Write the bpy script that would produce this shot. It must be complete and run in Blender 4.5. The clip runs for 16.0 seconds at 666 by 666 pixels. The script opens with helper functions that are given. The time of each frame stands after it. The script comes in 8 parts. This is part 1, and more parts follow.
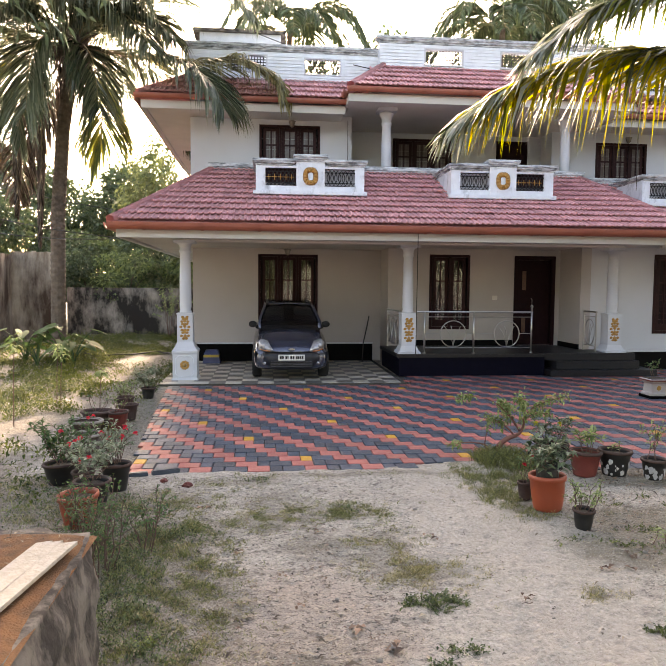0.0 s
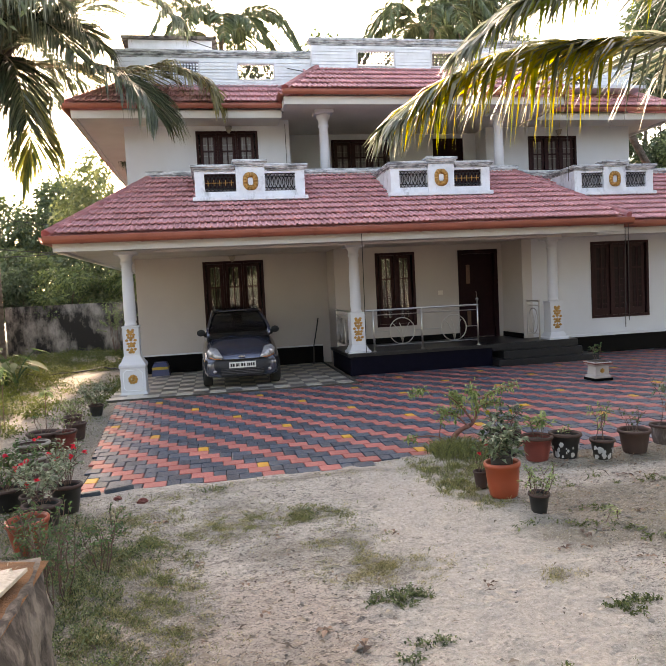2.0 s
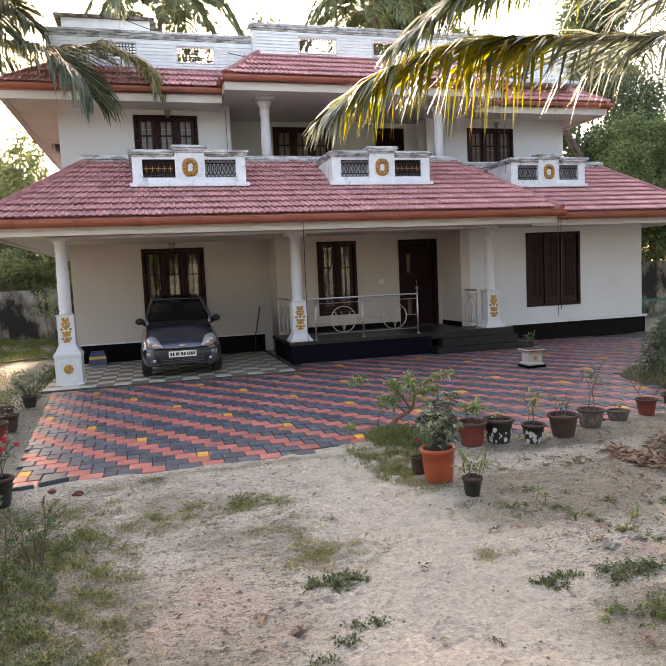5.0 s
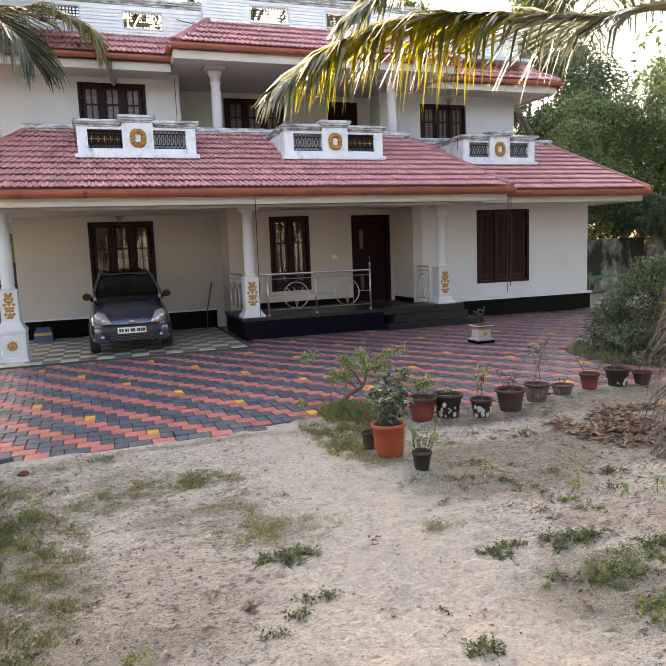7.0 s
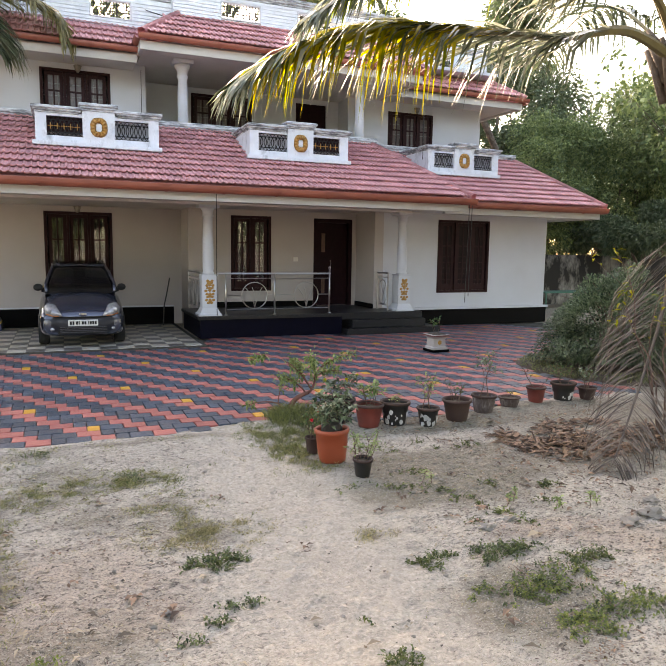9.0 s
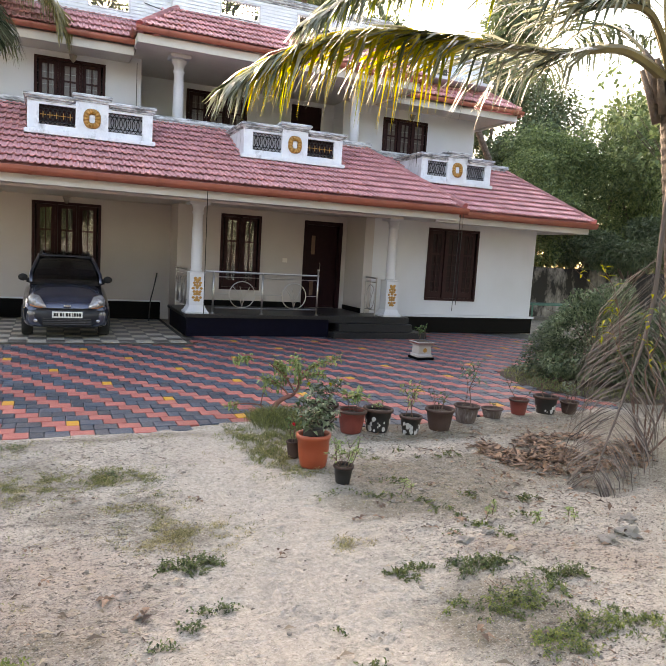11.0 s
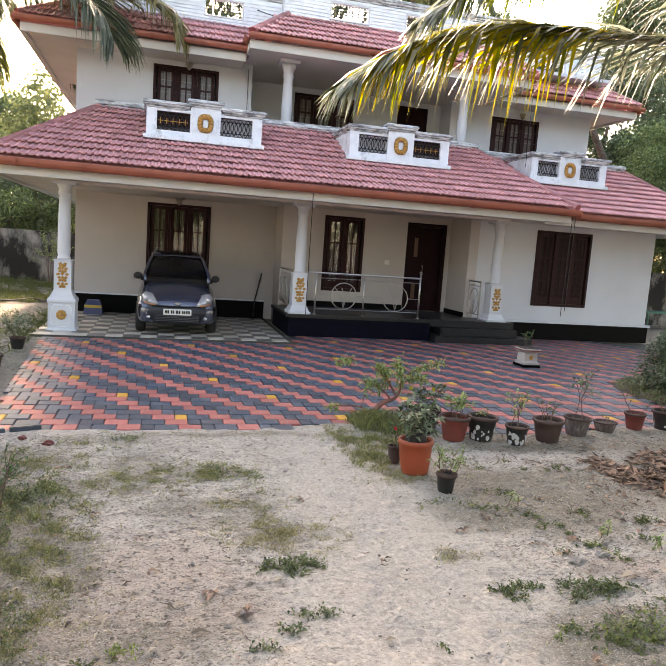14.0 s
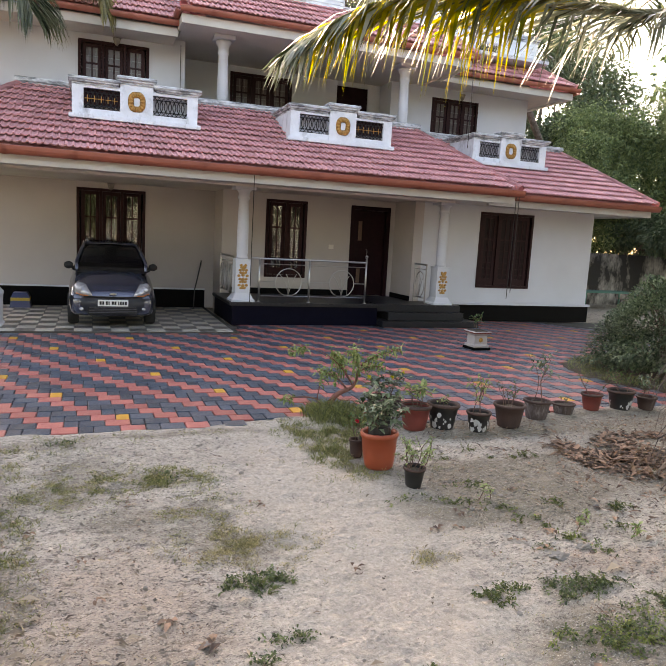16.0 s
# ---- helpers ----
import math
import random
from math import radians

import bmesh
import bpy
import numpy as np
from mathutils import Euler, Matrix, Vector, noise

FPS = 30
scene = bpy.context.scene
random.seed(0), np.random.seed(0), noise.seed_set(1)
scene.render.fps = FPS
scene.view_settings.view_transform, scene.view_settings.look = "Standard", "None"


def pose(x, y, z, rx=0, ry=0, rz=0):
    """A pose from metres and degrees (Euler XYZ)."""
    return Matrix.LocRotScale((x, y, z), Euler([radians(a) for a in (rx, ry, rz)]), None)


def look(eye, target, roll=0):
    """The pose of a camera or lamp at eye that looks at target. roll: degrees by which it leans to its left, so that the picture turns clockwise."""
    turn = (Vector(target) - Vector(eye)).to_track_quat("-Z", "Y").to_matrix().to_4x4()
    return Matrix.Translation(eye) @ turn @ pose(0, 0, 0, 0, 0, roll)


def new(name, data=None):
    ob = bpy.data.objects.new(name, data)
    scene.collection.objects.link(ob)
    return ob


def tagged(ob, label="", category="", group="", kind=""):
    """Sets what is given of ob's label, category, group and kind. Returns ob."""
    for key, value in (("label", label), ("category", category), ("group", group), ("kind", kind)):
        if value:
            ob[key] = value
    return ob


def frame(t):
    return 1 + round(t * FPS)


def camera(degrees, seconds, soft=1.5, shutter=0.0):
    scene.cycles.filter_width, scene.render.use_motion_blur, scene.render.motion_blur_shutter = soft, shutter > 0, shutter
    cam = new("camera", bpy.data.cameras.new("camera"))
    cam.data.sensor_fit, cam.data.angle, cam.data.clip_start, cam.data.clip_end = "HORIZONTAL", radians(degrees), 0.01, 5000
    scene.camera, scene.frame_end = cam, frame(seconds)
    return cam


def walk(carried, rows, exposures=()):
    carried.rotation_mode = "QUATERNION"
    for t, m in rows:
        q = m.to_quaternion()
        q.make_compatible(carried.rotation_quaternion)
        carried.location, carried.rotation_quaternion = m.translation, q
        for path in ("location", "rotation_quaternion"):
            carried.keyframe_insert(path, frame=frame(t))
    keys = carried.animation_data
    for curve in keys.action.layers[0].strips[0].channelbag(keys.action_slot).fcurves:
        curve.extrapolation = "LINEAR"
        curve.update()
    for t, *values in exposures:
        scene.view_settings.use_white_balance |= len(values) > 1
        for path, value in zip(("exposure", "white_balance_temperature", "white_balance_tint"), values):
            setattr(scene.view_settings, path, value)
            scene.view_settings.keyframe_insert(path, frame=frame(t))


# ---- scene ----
cam = camera(53.6, 16.0, soft=1.0)
PATH = [
    (0, (-0.025, 0.039, 1.786), (0.181, 2.023, 1.648), 0.4),
    (0.5, (-0.027, 0.048, 1.781), (0.115, 2.039, 1.645), 0.9),
    (1, (-0.018, 0.051, 1.753), (0.117, 2.043, 1.639), -0.4),
    (1.5, (-0.021, 0.076, 1.766), (0.249, 2.055, 1.658), -2.6),
    (2, (-0.011, 0.06, 1.768), (0.344, 2.024, 1.637), -2.9),
    (2.5, (0.006, 0.057, 1.768), (0.384, 2.016, 1.621), -3.3),
    (3, (0.002, 0.05, 1.776), (0.421, 2.0, 1.629), -3.2),
    (3.5, (0.02, 0.078, 1.754), (0.478, 2.02, 1.614), -3.4),
    (4, (0.017, 0.032, 1.777), (0.512, 1.963, 1.624), -2.9),
    (4.2, (0.008, 0.025, 1.775), (0.507, 1.955, 1.623), -2.9),
    (6.3, (0.037, 0.015, 1.787), (0.647, 1.906, 1.561), -2.0),
    (6.5, (0.037, 0.027, 1.774), (0.667, 1.912, 1.549), -2.1),
    (7, (0.037, 0.022, 1.787), (0.685, 1.897, 1.532), -2.2),
    (7.5, (0.057, 0.013, 1.78), (0.74, 1.878, 1.541), -1.1),
    (8, (0.085, 0.036, 1.785), (0.764, 1.902, 1.546), 0.1),
    (8.5, (0.136, 0.035, 1.788), (0.845, 1.889, 1.546), 0.3),
    (9, (0.18, 0.013, 1.789), (0.932, 1.85, 1.541), 0.8),
    (9.2, (0.17, 0.045, 1.794), (0.961, 1.865, 1.543), 1.5),
    (11.3, (0.198, 0.038, 1.813), (0.975, 1.865, 1.573), 3.9),
    (11.5, (0.208, 0.042, 1.81), (0.953, 1.881, 1.558), 3.8),
    (12, (0.191, 0.062, 1.802), (0.853, 1.932, 1.546), 3.9),
    (12.5, (0.154, 0.07, 1.795), (0.868, 1.922, 1.548), 4.0),
    (13, (0.102, 0.046, 1.807), (0.837, 1.885, 1.525), 3.4),
    (13.5, (0.067, 0.081, 1.802), (0.779, 1.927, 1.509), 4.7),
    (14, (0.156, 0.128, 1.803), (0.668, 2.045, 1.55), 4.0),
    (14.5, (0.193, 0.315, 1.769), (0.707, 2.234, 1.534), 4.5),
    (15, (0.233, 0.353, 1.757), (0.815, 2.234, 1.404), 4.6),
    (15.5, (0.205, 0.392, 1.747), (0.813, 2.271, 1.427), 3.9),
    (16, (0.136, 0.531, 1.76), (0.823, 2.388, 1.477), 3.1),
]
EXPOSURES = [(0.0, 2.69, 9200, 20), (4.0, 2.68, 9200, 20), (7.0, 2.77, 9200, 19), (9.0, 2.81, 9100, 18), (12.0, 2.91, 9100, 18), (12.5, 2.86, 9100, 18), (13.5, 2.83, 9100, 19), (14.0, 2.88, 9100, 19), (14.5, 2.88, 9100, 19), (15.0, 2.85, 9200, 20), (15.5, 2.99, 9200, 20), (16.0, 2.73, 9200, 20)]
walk(cam, [(t, look(eye, target, roll)) for t, eye, target, roll in PATH], EXPOSURES)

# ---- light ----
SUN_EL, SUN_AZ = radians(26.0), radians(0.2)
world = bpy.data.worlds.new("sky")
scene.world = world
world.use_nodes = True
wn = world.node_tree.nodes
sky = wn.new("ShaderNodeTexSky")
sky.sky_type, sky.sun_disc, sky.sun_elevation, sky.sun_rotation = "NISHITA", False, SUN_EL, SUN_AZ
sky.dust_density, sky.air_density, sky.ozone_density = 2.2, 1.0, 1.0
wn["Background"].inputs[1].default_value = 0.15
world.node_tree.links.new(sky.outputs[0], wn["Background"].inputs[0])
sun = new("sun", bpy.data.lights.new("sun", "SUN"))
sun.data.energy, sun.data.angle, sun.data.color = 2.8, radians(4.0), (1.0, 0.92, 0.82)
sun.matrix_world = look((0, 0, 0), (-math.sin(SUN_AZ) * math.cos(SUN_EL), -math.cos(SUN_AZ) * math.cos(SUN_EL), -math.sin(SUN_EL)))
# ---- materials ----


def paint(name, colour, rough=0.7, metal=0.0, other=None, scale=8.0, amount=0.5, bump=0.0, bscale=60.0, island=0.0, spec=0.5):
    """A surface with a base colour that drifts towards another one, fine relief and, with island, a random shade a piece."""
    m = bpy.data.materials.new(name)
    m.use_nodes = True
    n, l = m.node_tree.nodes, m.node_tree.links
    b = n["Principled BSDF"]
    b.inputs["Roughness"].default_value, b.inputs["Metallic"].default_value = rough, metal
    b.inputs["Specular IOR Level"].default_value = spec
    co = n.new("ShaderNodeTexCoord")
    noi = n.new("ShaderNodeTexNoise")
    noi.inputs["Scale"].default_value, noi.inputs["Detail"].default_value = scale, 8
    l.new(co.outputs["Object"], noi.inputs["Vector"])
    ramp = n.new("ShaderNodeValToRGB")
    ramp.color_ramp.elements[0].position, ramp.color_ramp.elements[1].position = 0.5 - 0.3 * amount, 0.5 + 0.35
    o = other or [c * 0.8 for c in colour]
    ramp.color_ramp.elements[0].color, ramp.color_ramp.elements[1].color = (*colour, 1), (*o, 1)
    l.new(noi.outputs["Fac"], ramp.inputs[0])
    last = ramp.outputs[0]
    if island:
        oi, ge = n.new("ShaderNodeObjectInfo"), n.new("ShaderNodeNewGeometry")
        add = n.new("ShaderNodeMath")
        add.operation = "ADD"
        l.new(oi.outputs["Random"], add.inputs[0])
        l.new(ge.outputs["Random Per Island"], add.inputs[1])
        fr = n.new("ShaderNodeMath")
        fr.operation = "FRACT"
        l.new(add.outputs[0], fr.inputs[0])
        mr = n.new("ShaderNodeMapRange")
        mr.inputs["To Min"].default_value, mr.inputs["To Max"].default_value = 1 - island, 1 + island
        l.new(fr.outputs[0], mr.inputs["Value"])
        hs = n.new("ShaderNodeHueSaturation")
        l.new(mr.outputs[0], hs.inputs["Value"])
        l.new(last, hs.inputs["Color"])
        last = hs.outputs[0]
    l.new(last, b.inputs["Base Color"])
    if bump:
        n2 = n.new("ShaderNodeTexNoise")
        n2.inputs["Scale"].default_value, n2.inputs["Detail"].default_value = bscale, 6
        l.new(co.outputs["Object"], n2.inputs["Vector"])
        bu = n.new("ShaderNodeBump")
        bu.inputs["Strength"].default_value, bu.inputs["Distance"].default_value = bump, 0.02
        l.new(n2.outputs["Fac"], bu.inputs["Height"])
        l.new(bu.outputs[0], b.inputs["Normal"])
    return m


def leafy(name, colour, other, rough=0.55, glow=0.35):
    """Leaf surface: shade drifts from leaf to leaf, and light passes through."""
    m = bpy.data.materials.new(name)
    m.use_nodes = True
    n, l = m.node_tree.nodes, m.node_tree.links
    b = n["Principled BSDF"]
    b.inputs["Roughness"].default_value = rough
    ge = n.new("ShaderNodeNewGeometry")
    ramp = n.new("ShaderNodeValToRGB")
    ramp.color_ramp.elements[0].color, ramp.color_ramp.elements[1].color = (*colour, 1), (*other, 1)
    l.new(ge.outputs["Random Per Island"], ramp.inputs[0])
    l.new(ramp.outputs[0], b.inputs["Base Color"])
    tr = n.new("ShaderNodeBsdfTranslucent")
    bright = n.new("ShaderNodeHueSaturation")
    bright.inputs["Value"].default_value, bright.inputs["Saturation"].default_value = 1.6, 1.15
    l.new(ramp.outputs[0], bright.inputs["Color"])
    l.new(bright.outputs[0], tr.inputs[0])
    mix = n.new("ShaderNodeMixShader")
    mix.inputs[0].default_value = glow
    l.new(b.outputs[0], mix.inputs[1])
    l.new(tr.outputs[0], mix.inputs[2])
    l.new(mix.outputs[0], n["Material Output"].inputs[0])
    return m


def streaked(name, base, dirt, low, high, scale=(2.2, 2.2, 0.35), rough=0.85):
    """Old plaster with dark runs of damp."""
    m = paint(name, base, rough, other=[c * 0.8 for c in base], scale=5, bump=0.35, bscale=25)
    n, l = m.node_tree.nodes, m.node_tree.links
    b = n["Principled BSDF"]
    old = b.inputs["Base Color"].links[0].from_socket
    co, mp, noi, ramp, mix = n.new("ShaderNodeTexCoord"), n.new("ShaderNodeMapping"), n.new("ShaderNodeTexNoise"), n.new("ShaderNodeValToRGB"), n.new("ShaderNodeMixRGB")
    mp.inputs["Scale"].default_value = scale
    noi.inputs["Scale"].default_value, noi.inputs["Detail"].default_value, noi.inputs["Roughness"].default_value = 1.0, 9, 0.65
    ramp.color_ramp.elements[0].position, ramp.color_ramp.elements[1].position = low, high
    l.new(co.outputs["Object"], mp.inputs[0])
    l.new(mp.outputs[0], noi.inputs["Vector"])
    l.new(noi.outputs["Fac"], ramp.inputs[0])
    l.new(ramp.outputs[0], mix.inputs[0])
    l.new(old, mix.inputs[1])
    mix.inputs[2].default_value = (*dirt, 1)
    l.new(mix.outputs[0], b.inputs["Base Color"])
    return m


def clear_glass(name):
    m = bpy.data.materials.new(name)
    m.use_nodes = True
    b = m.node_tree.nodes["Principled BSDF"]
    b.inputs["Base Color"].default_value = (0.85, 0.88, 0.88, 1)
    b.inputs["Transmission Weight"].default_value, b.inputs["Roughness"].default_value, b.inputs["IOR"].default_value = 1.0, 0.02, 1.5
    return m


def soil_ground(name):
    """Greyish sand with browner bare earth; turf soil and painted shade where the mesh carries the turf mask; dark
    crumbs, fine debris and relief shadow in the noise.
    """
    m = paint(name, (0.50, 0.452, 0.385), 0.95, other=(0.30, 0.265, 0.222), scale=34, amount=0.6)
    n, l = m.node_tree.nodes, m.node_tree.links
    b = n["Principled BSDF"]
    last = b.inputs["Base Color"].links[0].from_socket
    co = n.new("ShaderNodeTexCoord")
    at = n.new("ShaderNodeAttribute")
    at.attribute_name = "turf"
    warm = n.new("ShaderNodeAttribute")
    warm.attribute_name = "warm"
    bare = n.new("ShaderNodeAttribute")
    bare.attribute_name = "trodden"
    # the fine noise layers also put shadows of small relief into the colour
    for scale, lo, hi, col, amount in ((-1, 0.25, 0.95, (0.385, 0.318, 0.26), 1.0), (2.6, 0.50, 0.70, (0.25, 0.215, 0.18), 0.7), (0, 0.28, 0.90, (0.165, 0.143, 0.102), 0.8), (8.0, 0.56, 0.70, (0.15, 0.128, 0.105), 0.75),
                                       (19.0, 0.57, 0.64, (0.11, 0.095, 0.08), 0.8), (45.0, 0.575, 0.61, (0.075, 0.063, 0.05), 0.85), (95.0, 0.56, 0.61, (0.58, 0.535, 0.465), 0.5), (120.0, 0.57, 0.61, (0.085, 0.073, 0.06), 0.75)):
        noi, ramp, mix, mp = n.new("ShaderNodeTexNoise"), n.new("ShaderNodeValToRGB"), n.new("ShaderNodeMixRGB"), n.new("ShaderNodeMapping")
        mp.inputs["Location"].default_value, mp.inputs["Rotation"].default_value, mp.inputs["Scale"].default_value = (scale * 3.7, 11.3, 2), (0, 0, 0.3), (0.8, 1.5, 1)
        noi.inputs["Scale"].default_value, noi.inputs["Detail"].default_value, noi.inputs["Roughness"].default_value = scale if scale > 0 else 5.0, 6, 0.62
        ramp.color_ramp.elements[0].position, ramp.color_ramp.elements[1].position = lo, hi
        ramp.color_ramp.elements[1].color = (amount, amount, amount, 1)
        l.new(co.outputs["Object"], mp.inputs[0])
        l.new(mp.outputs[0], noi.inputs["Vector"])
        if scale > 0:
            l.new(noi.outputs["Fac"], ramp.inputs[0])
        else:
            mul, sub = n.new("ShaderNodeMath"), n.new("ShaderNodeMath")
            sub.operation = "SUBTRACT"
            sub.inputs[1].default_value = 0.5
            l.new(noi.outputs["Fac"], sub.inputs[0])
            mul.operation = "ADD"
            l.new((warm if scale < 0 else at).outputs["Fac"], mul.inputs[0])
            l.new(sub.outputs[0], mul.inputs[1])
            l.new(mul.outputs[0], ramp.inputs[0])
        fac = ramp.outputs[0]
        if scale not in (0, -1, 95.0):
            # trodden sand is cleaner
            keep, times = n.new("ShaderNodeMapRange"), n.new("ShaderNodeMath")
            keep.inputs["To Min"].default_value, keep.inputs["To Max"].default_value = 1.0, 0.3
            l.new(bare.outputs["Fac"], keep.inputs["Value"])
            times.operation = "MULTIPLY"
            l.new(fac, times.inputs[0])
            l.new(keep.outputs[0], times.inputs[1])
            fac = times.outputs[0]
        l.new(fac, mix.inputs[0])
        l.new(last, mix.inputs[1])
        mix.inputs[2].default_value = (*col, 1)
        last = mix.outputs[0]
    l.new(last, b.inputs["Base Color"])
    # relief: trodden hollows, raked lines, grit
    normal = None
    for scale, strength, distance in ((9.0, 0.9, 0.05), (30.0, 1.0, 0.022), (75.0, 1.0, 0.012), (170.0, 0.9, 0.006)):
        noi, bu = n.new("ShaderNodeTexNoise"), n.new("ShaderNodeBump")
        noi.inputs["Scale"].default_value, noi.inputs["Detail"].default_value = scale, 5
        l.new(co.outputs["Object"], noi.inputs["Vector"])
        bu.inputs["Strength"].default_value, bu.inputs["Distance"].default_value = strength, distance
        l.new(noi.outputs["Fac"], bu.inputs["Height"])
        if normal:
            l.new(normal, bu.inputs["Normal"])
        normal = bu.outputs[0]
    l.new(normal, b.inputs["Normal"])
    return m


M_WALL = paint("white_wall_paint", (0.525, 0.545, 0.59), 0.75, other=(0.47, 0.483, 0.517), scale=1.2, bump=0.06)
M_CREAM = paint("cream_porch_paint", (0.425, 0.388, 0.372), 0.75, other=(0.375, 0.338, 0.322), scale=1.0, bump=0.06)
M_FASCIA = paint("fascia_paint", (0.53, 0.515, 0.49), 0.8, other=(0.46, 0.445, 0.42), scale=1.5, bump=0.05)
M_SOFFIT = paint("soffit_paint", (0.60, 0.57, 0.53), 0.8, other=(0.51, 0.475, 0.435), scale=1.5, bump=0.05)
M_BLACK = paint("black_granite", (0.0022, 0.0022, 0.0026), 0.45, other=(0.0035, 0.0035, 0.004), scale=40, spec=0.05)
M_NAVY = paint("navy_plinth_paint", (0.002, 0.0023, 0.008), 0.45, other=(0.0035, 0.0035, 0.011), scale=6, spec=0.06)
M_STEP = paint("polished_dark_step", (0.014, 0.014, 0.016), 0.4, other=(0.022, 0.022, 0.025), scale=30, spec=0.25)
M_TILE = paint("clay_roof_tile", (0.62, 0.30, 0.305), 0.6, other=(0.45, 0.205, 0.21), scale=5, bump=0.2, island=0.15)
M_CAP = paint("clay_ridge_cap", (0.64, 0.315, 0.315), 0.65, other=(0.53, 0.25, 0.25), scale=5, bump=0.25, island=0.15)
M_GUTTER = paint("terracotta_gutter", (0.33, 0.092, 0.058), 0.45, other=(0.26, 0.074, 0.048), scale=4)
M_WOOD = paint("dark_stained_wood", (0.026, 0.0105, 0.0115), 0.5, other=(0.037, 0.016, 0.017), scale=12, bump=0.1, spec=0.09)
M_DOOR = paint("polished_door_wood", (0.018, 0.006, 0.008), 0.5, other=(0.012, 0.0045, 0.006), scale=9, bump=0.08, spec=0.08)
M_GLASS = clear_glass("window_glass")
# near-black that stands in for the shade inside unlit rooms
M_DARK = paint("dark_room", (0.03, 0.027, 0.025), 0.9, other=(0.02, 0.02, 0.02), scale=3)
M_CURTAIN = paint("dull_curtain", (0.045, 0.03, 0.026), 0.9, other=(0.02, 0.014, 0.012), scale=6)
M_PARAPET = streaked("weathered_white_plaster", (0.70, 0.745, 0.80), (0.20, 0.22, 0.24), 0.54, 0.80, (5, 5, 2.5))
M_BAND = streaked("stained_white_cornice", (0.60, 0.63, 0.66), (0.13, 0.14, 0.15), 0.40, 0.62, (4, 4, 16))
M_RIB = streaked("pale_blue_white_plaster", (0.74, 0.78, 0.83), (0.42, 0.44, 0.47), 0.60, 0.9, (3, 3, 6))
M_IRON = paint("black_iron", (0.02, 0.021, 0.024), 0.5, metal=0.3, scale=20)
M_GOLD = paint("ochre_gold_paint", (0.43, 0.22, 0.05), 0.5, other=(0.28, 0.13, 0.03), scale=16, bump=0.25)
M_STEEL = paint("brushed_steel", (0.40, 0.39, 0.38), 0.33, metal=1.0, other=(0.4, 0.4, 0.4), scale=30)
M_RED = paint("red_paver", (0.42, 0.135, 0.115), 0.4, other=(0.33, 0.10, 0.088), scale=14, bump=0.25, bscale=90, island=0.15, spec=0.26)
M_GREY = paint("grey_paver", (0.042, 0.062, 0.088), 0.36, other=(0.060, 0.082, 0.108), scale=14, bump=0.25, bscale=90, island=0.25, spec=0.33)
M_YELLOW = paint("yellow_paver", (0.60, 0.30, 0.025), 0.5, other=(0.48, 0.23, 0.025), scale=14, bump=0.2, island=0.06)
M_JOINT = paint("joint_sand", (0.05, 0.045, 0.04), 0.95, other=(0.09, 0.08, 0.065), scale=20)
M_TILE_W = paint("white_floor_tile", (0.50, 0.46, 0.39), 0.35, other=(0.42, 0.38, 0.32), scale=6, island=0.08)
M_TILE_B = paint("dark_floor_tile", (0.07, 0.065, 0.06), 0.3, other=(0.11, 0.10, 0.09), scale=6, island=0.15)
M_SAND = soil_ground("sandy_soil")
M_OLDWALL = streaked("damp_boundary_plaster", (0.36, 0.335, 0.30), (0.020, 0.017, 0.014), 0.37, 0.54, (1.6, 1.6, 0.8))
M_BROWNWALL = streaked("brown_stained_plaster", (0.46, 0.39, 0.315), (0.075, 0.043, 0.027), 0.40, 0.60, (1.3, 1.3, 0.4))
M_CONCRETE = streaked("mossy_concrete", (0.17, 0.145, 0.122), (0.028, 0.022, 0.018), 0.42, 0.58, (8, 8, 3.5))
M_RUST = paint("rusty_top_earth", (0.20, 0.088, 0.032), 0.95, other=(0.05, 0.028, 0.016), scale=14, bump=0.6, bscale=110)
M_PLANK = paint("bleached_plank", (0.50, 0.44, 0.355), 0.8, other=(0.33, 0.275, 0.21), scale=24, bump=0.5)
M_BARK = paint("palm_bark", (0.145, 0.112, 0.088), 0.9, other=(0.05, 0.037, 0.029), scale=9, bump=0.9, bscale=26)
M_TWIG = paint("twig_bark", (0.15, 0.09, 0.07), 0.85, other=(0.10, 0.06, 0.05), scale=12, bump=0.3)
M_REDBARK = paint("reddish_bark", (0.24, 0.095, 0.075), 0.75, other=(0.13, 0.06, 0.045), scale=12, bump=0.3)
M_EARTH = paint("potting_soil", (0.055, 0.04, 0.03), 0.95, other=(0.10, 0.075, 0.05), scale=25, bump=0.8, bscale=40)
M_TERRA = paint("orange_plastic", (0.33, 0.062, 0.026), 0.45, other=(0.26, 0.05, 0.022), scale=4)
M_CLAY = paint("red_clay_pot", (0.17, 0.030, 0.022), 0.55, other=(0.095, 0.022, 0.017), scale=6, bump=0.2)
M_PANE_DARK = paint("dark_glossy_pane", (0.012, 0.006, 0.007), 0.35, other=(0.022, 0.011, 0.012), scale=5, spec=0.06)
# paler palm leaflet: sunlight on one frond is put into its colour
M_PALM_SUNLIT = leafy("pale_sunlit_leaflet", (0.11, 0.105, 0.05), (0.33, 0.29, 0.14), rough=0.3, glow=0.45)
M_BROWNPOT = paint("brown_clay_pot", (0.06, 0.031, 0.025), 0.8, other=(0.036, 0.022, 0.019), scale=6, bump=0.2)
M_BLACKPOT = paint("black_plastic_pot", (0.010, 0.0095, 0.0095), 0.5, other=(0.022, 0.02, 0.018), scale=6)
M_GREYPOT = streaked("lime_stained_pot", (0.085, 0.06, 0.056), (0.22, 0.19, 0.18), 0.50, 0.70, (22, 22, 5))
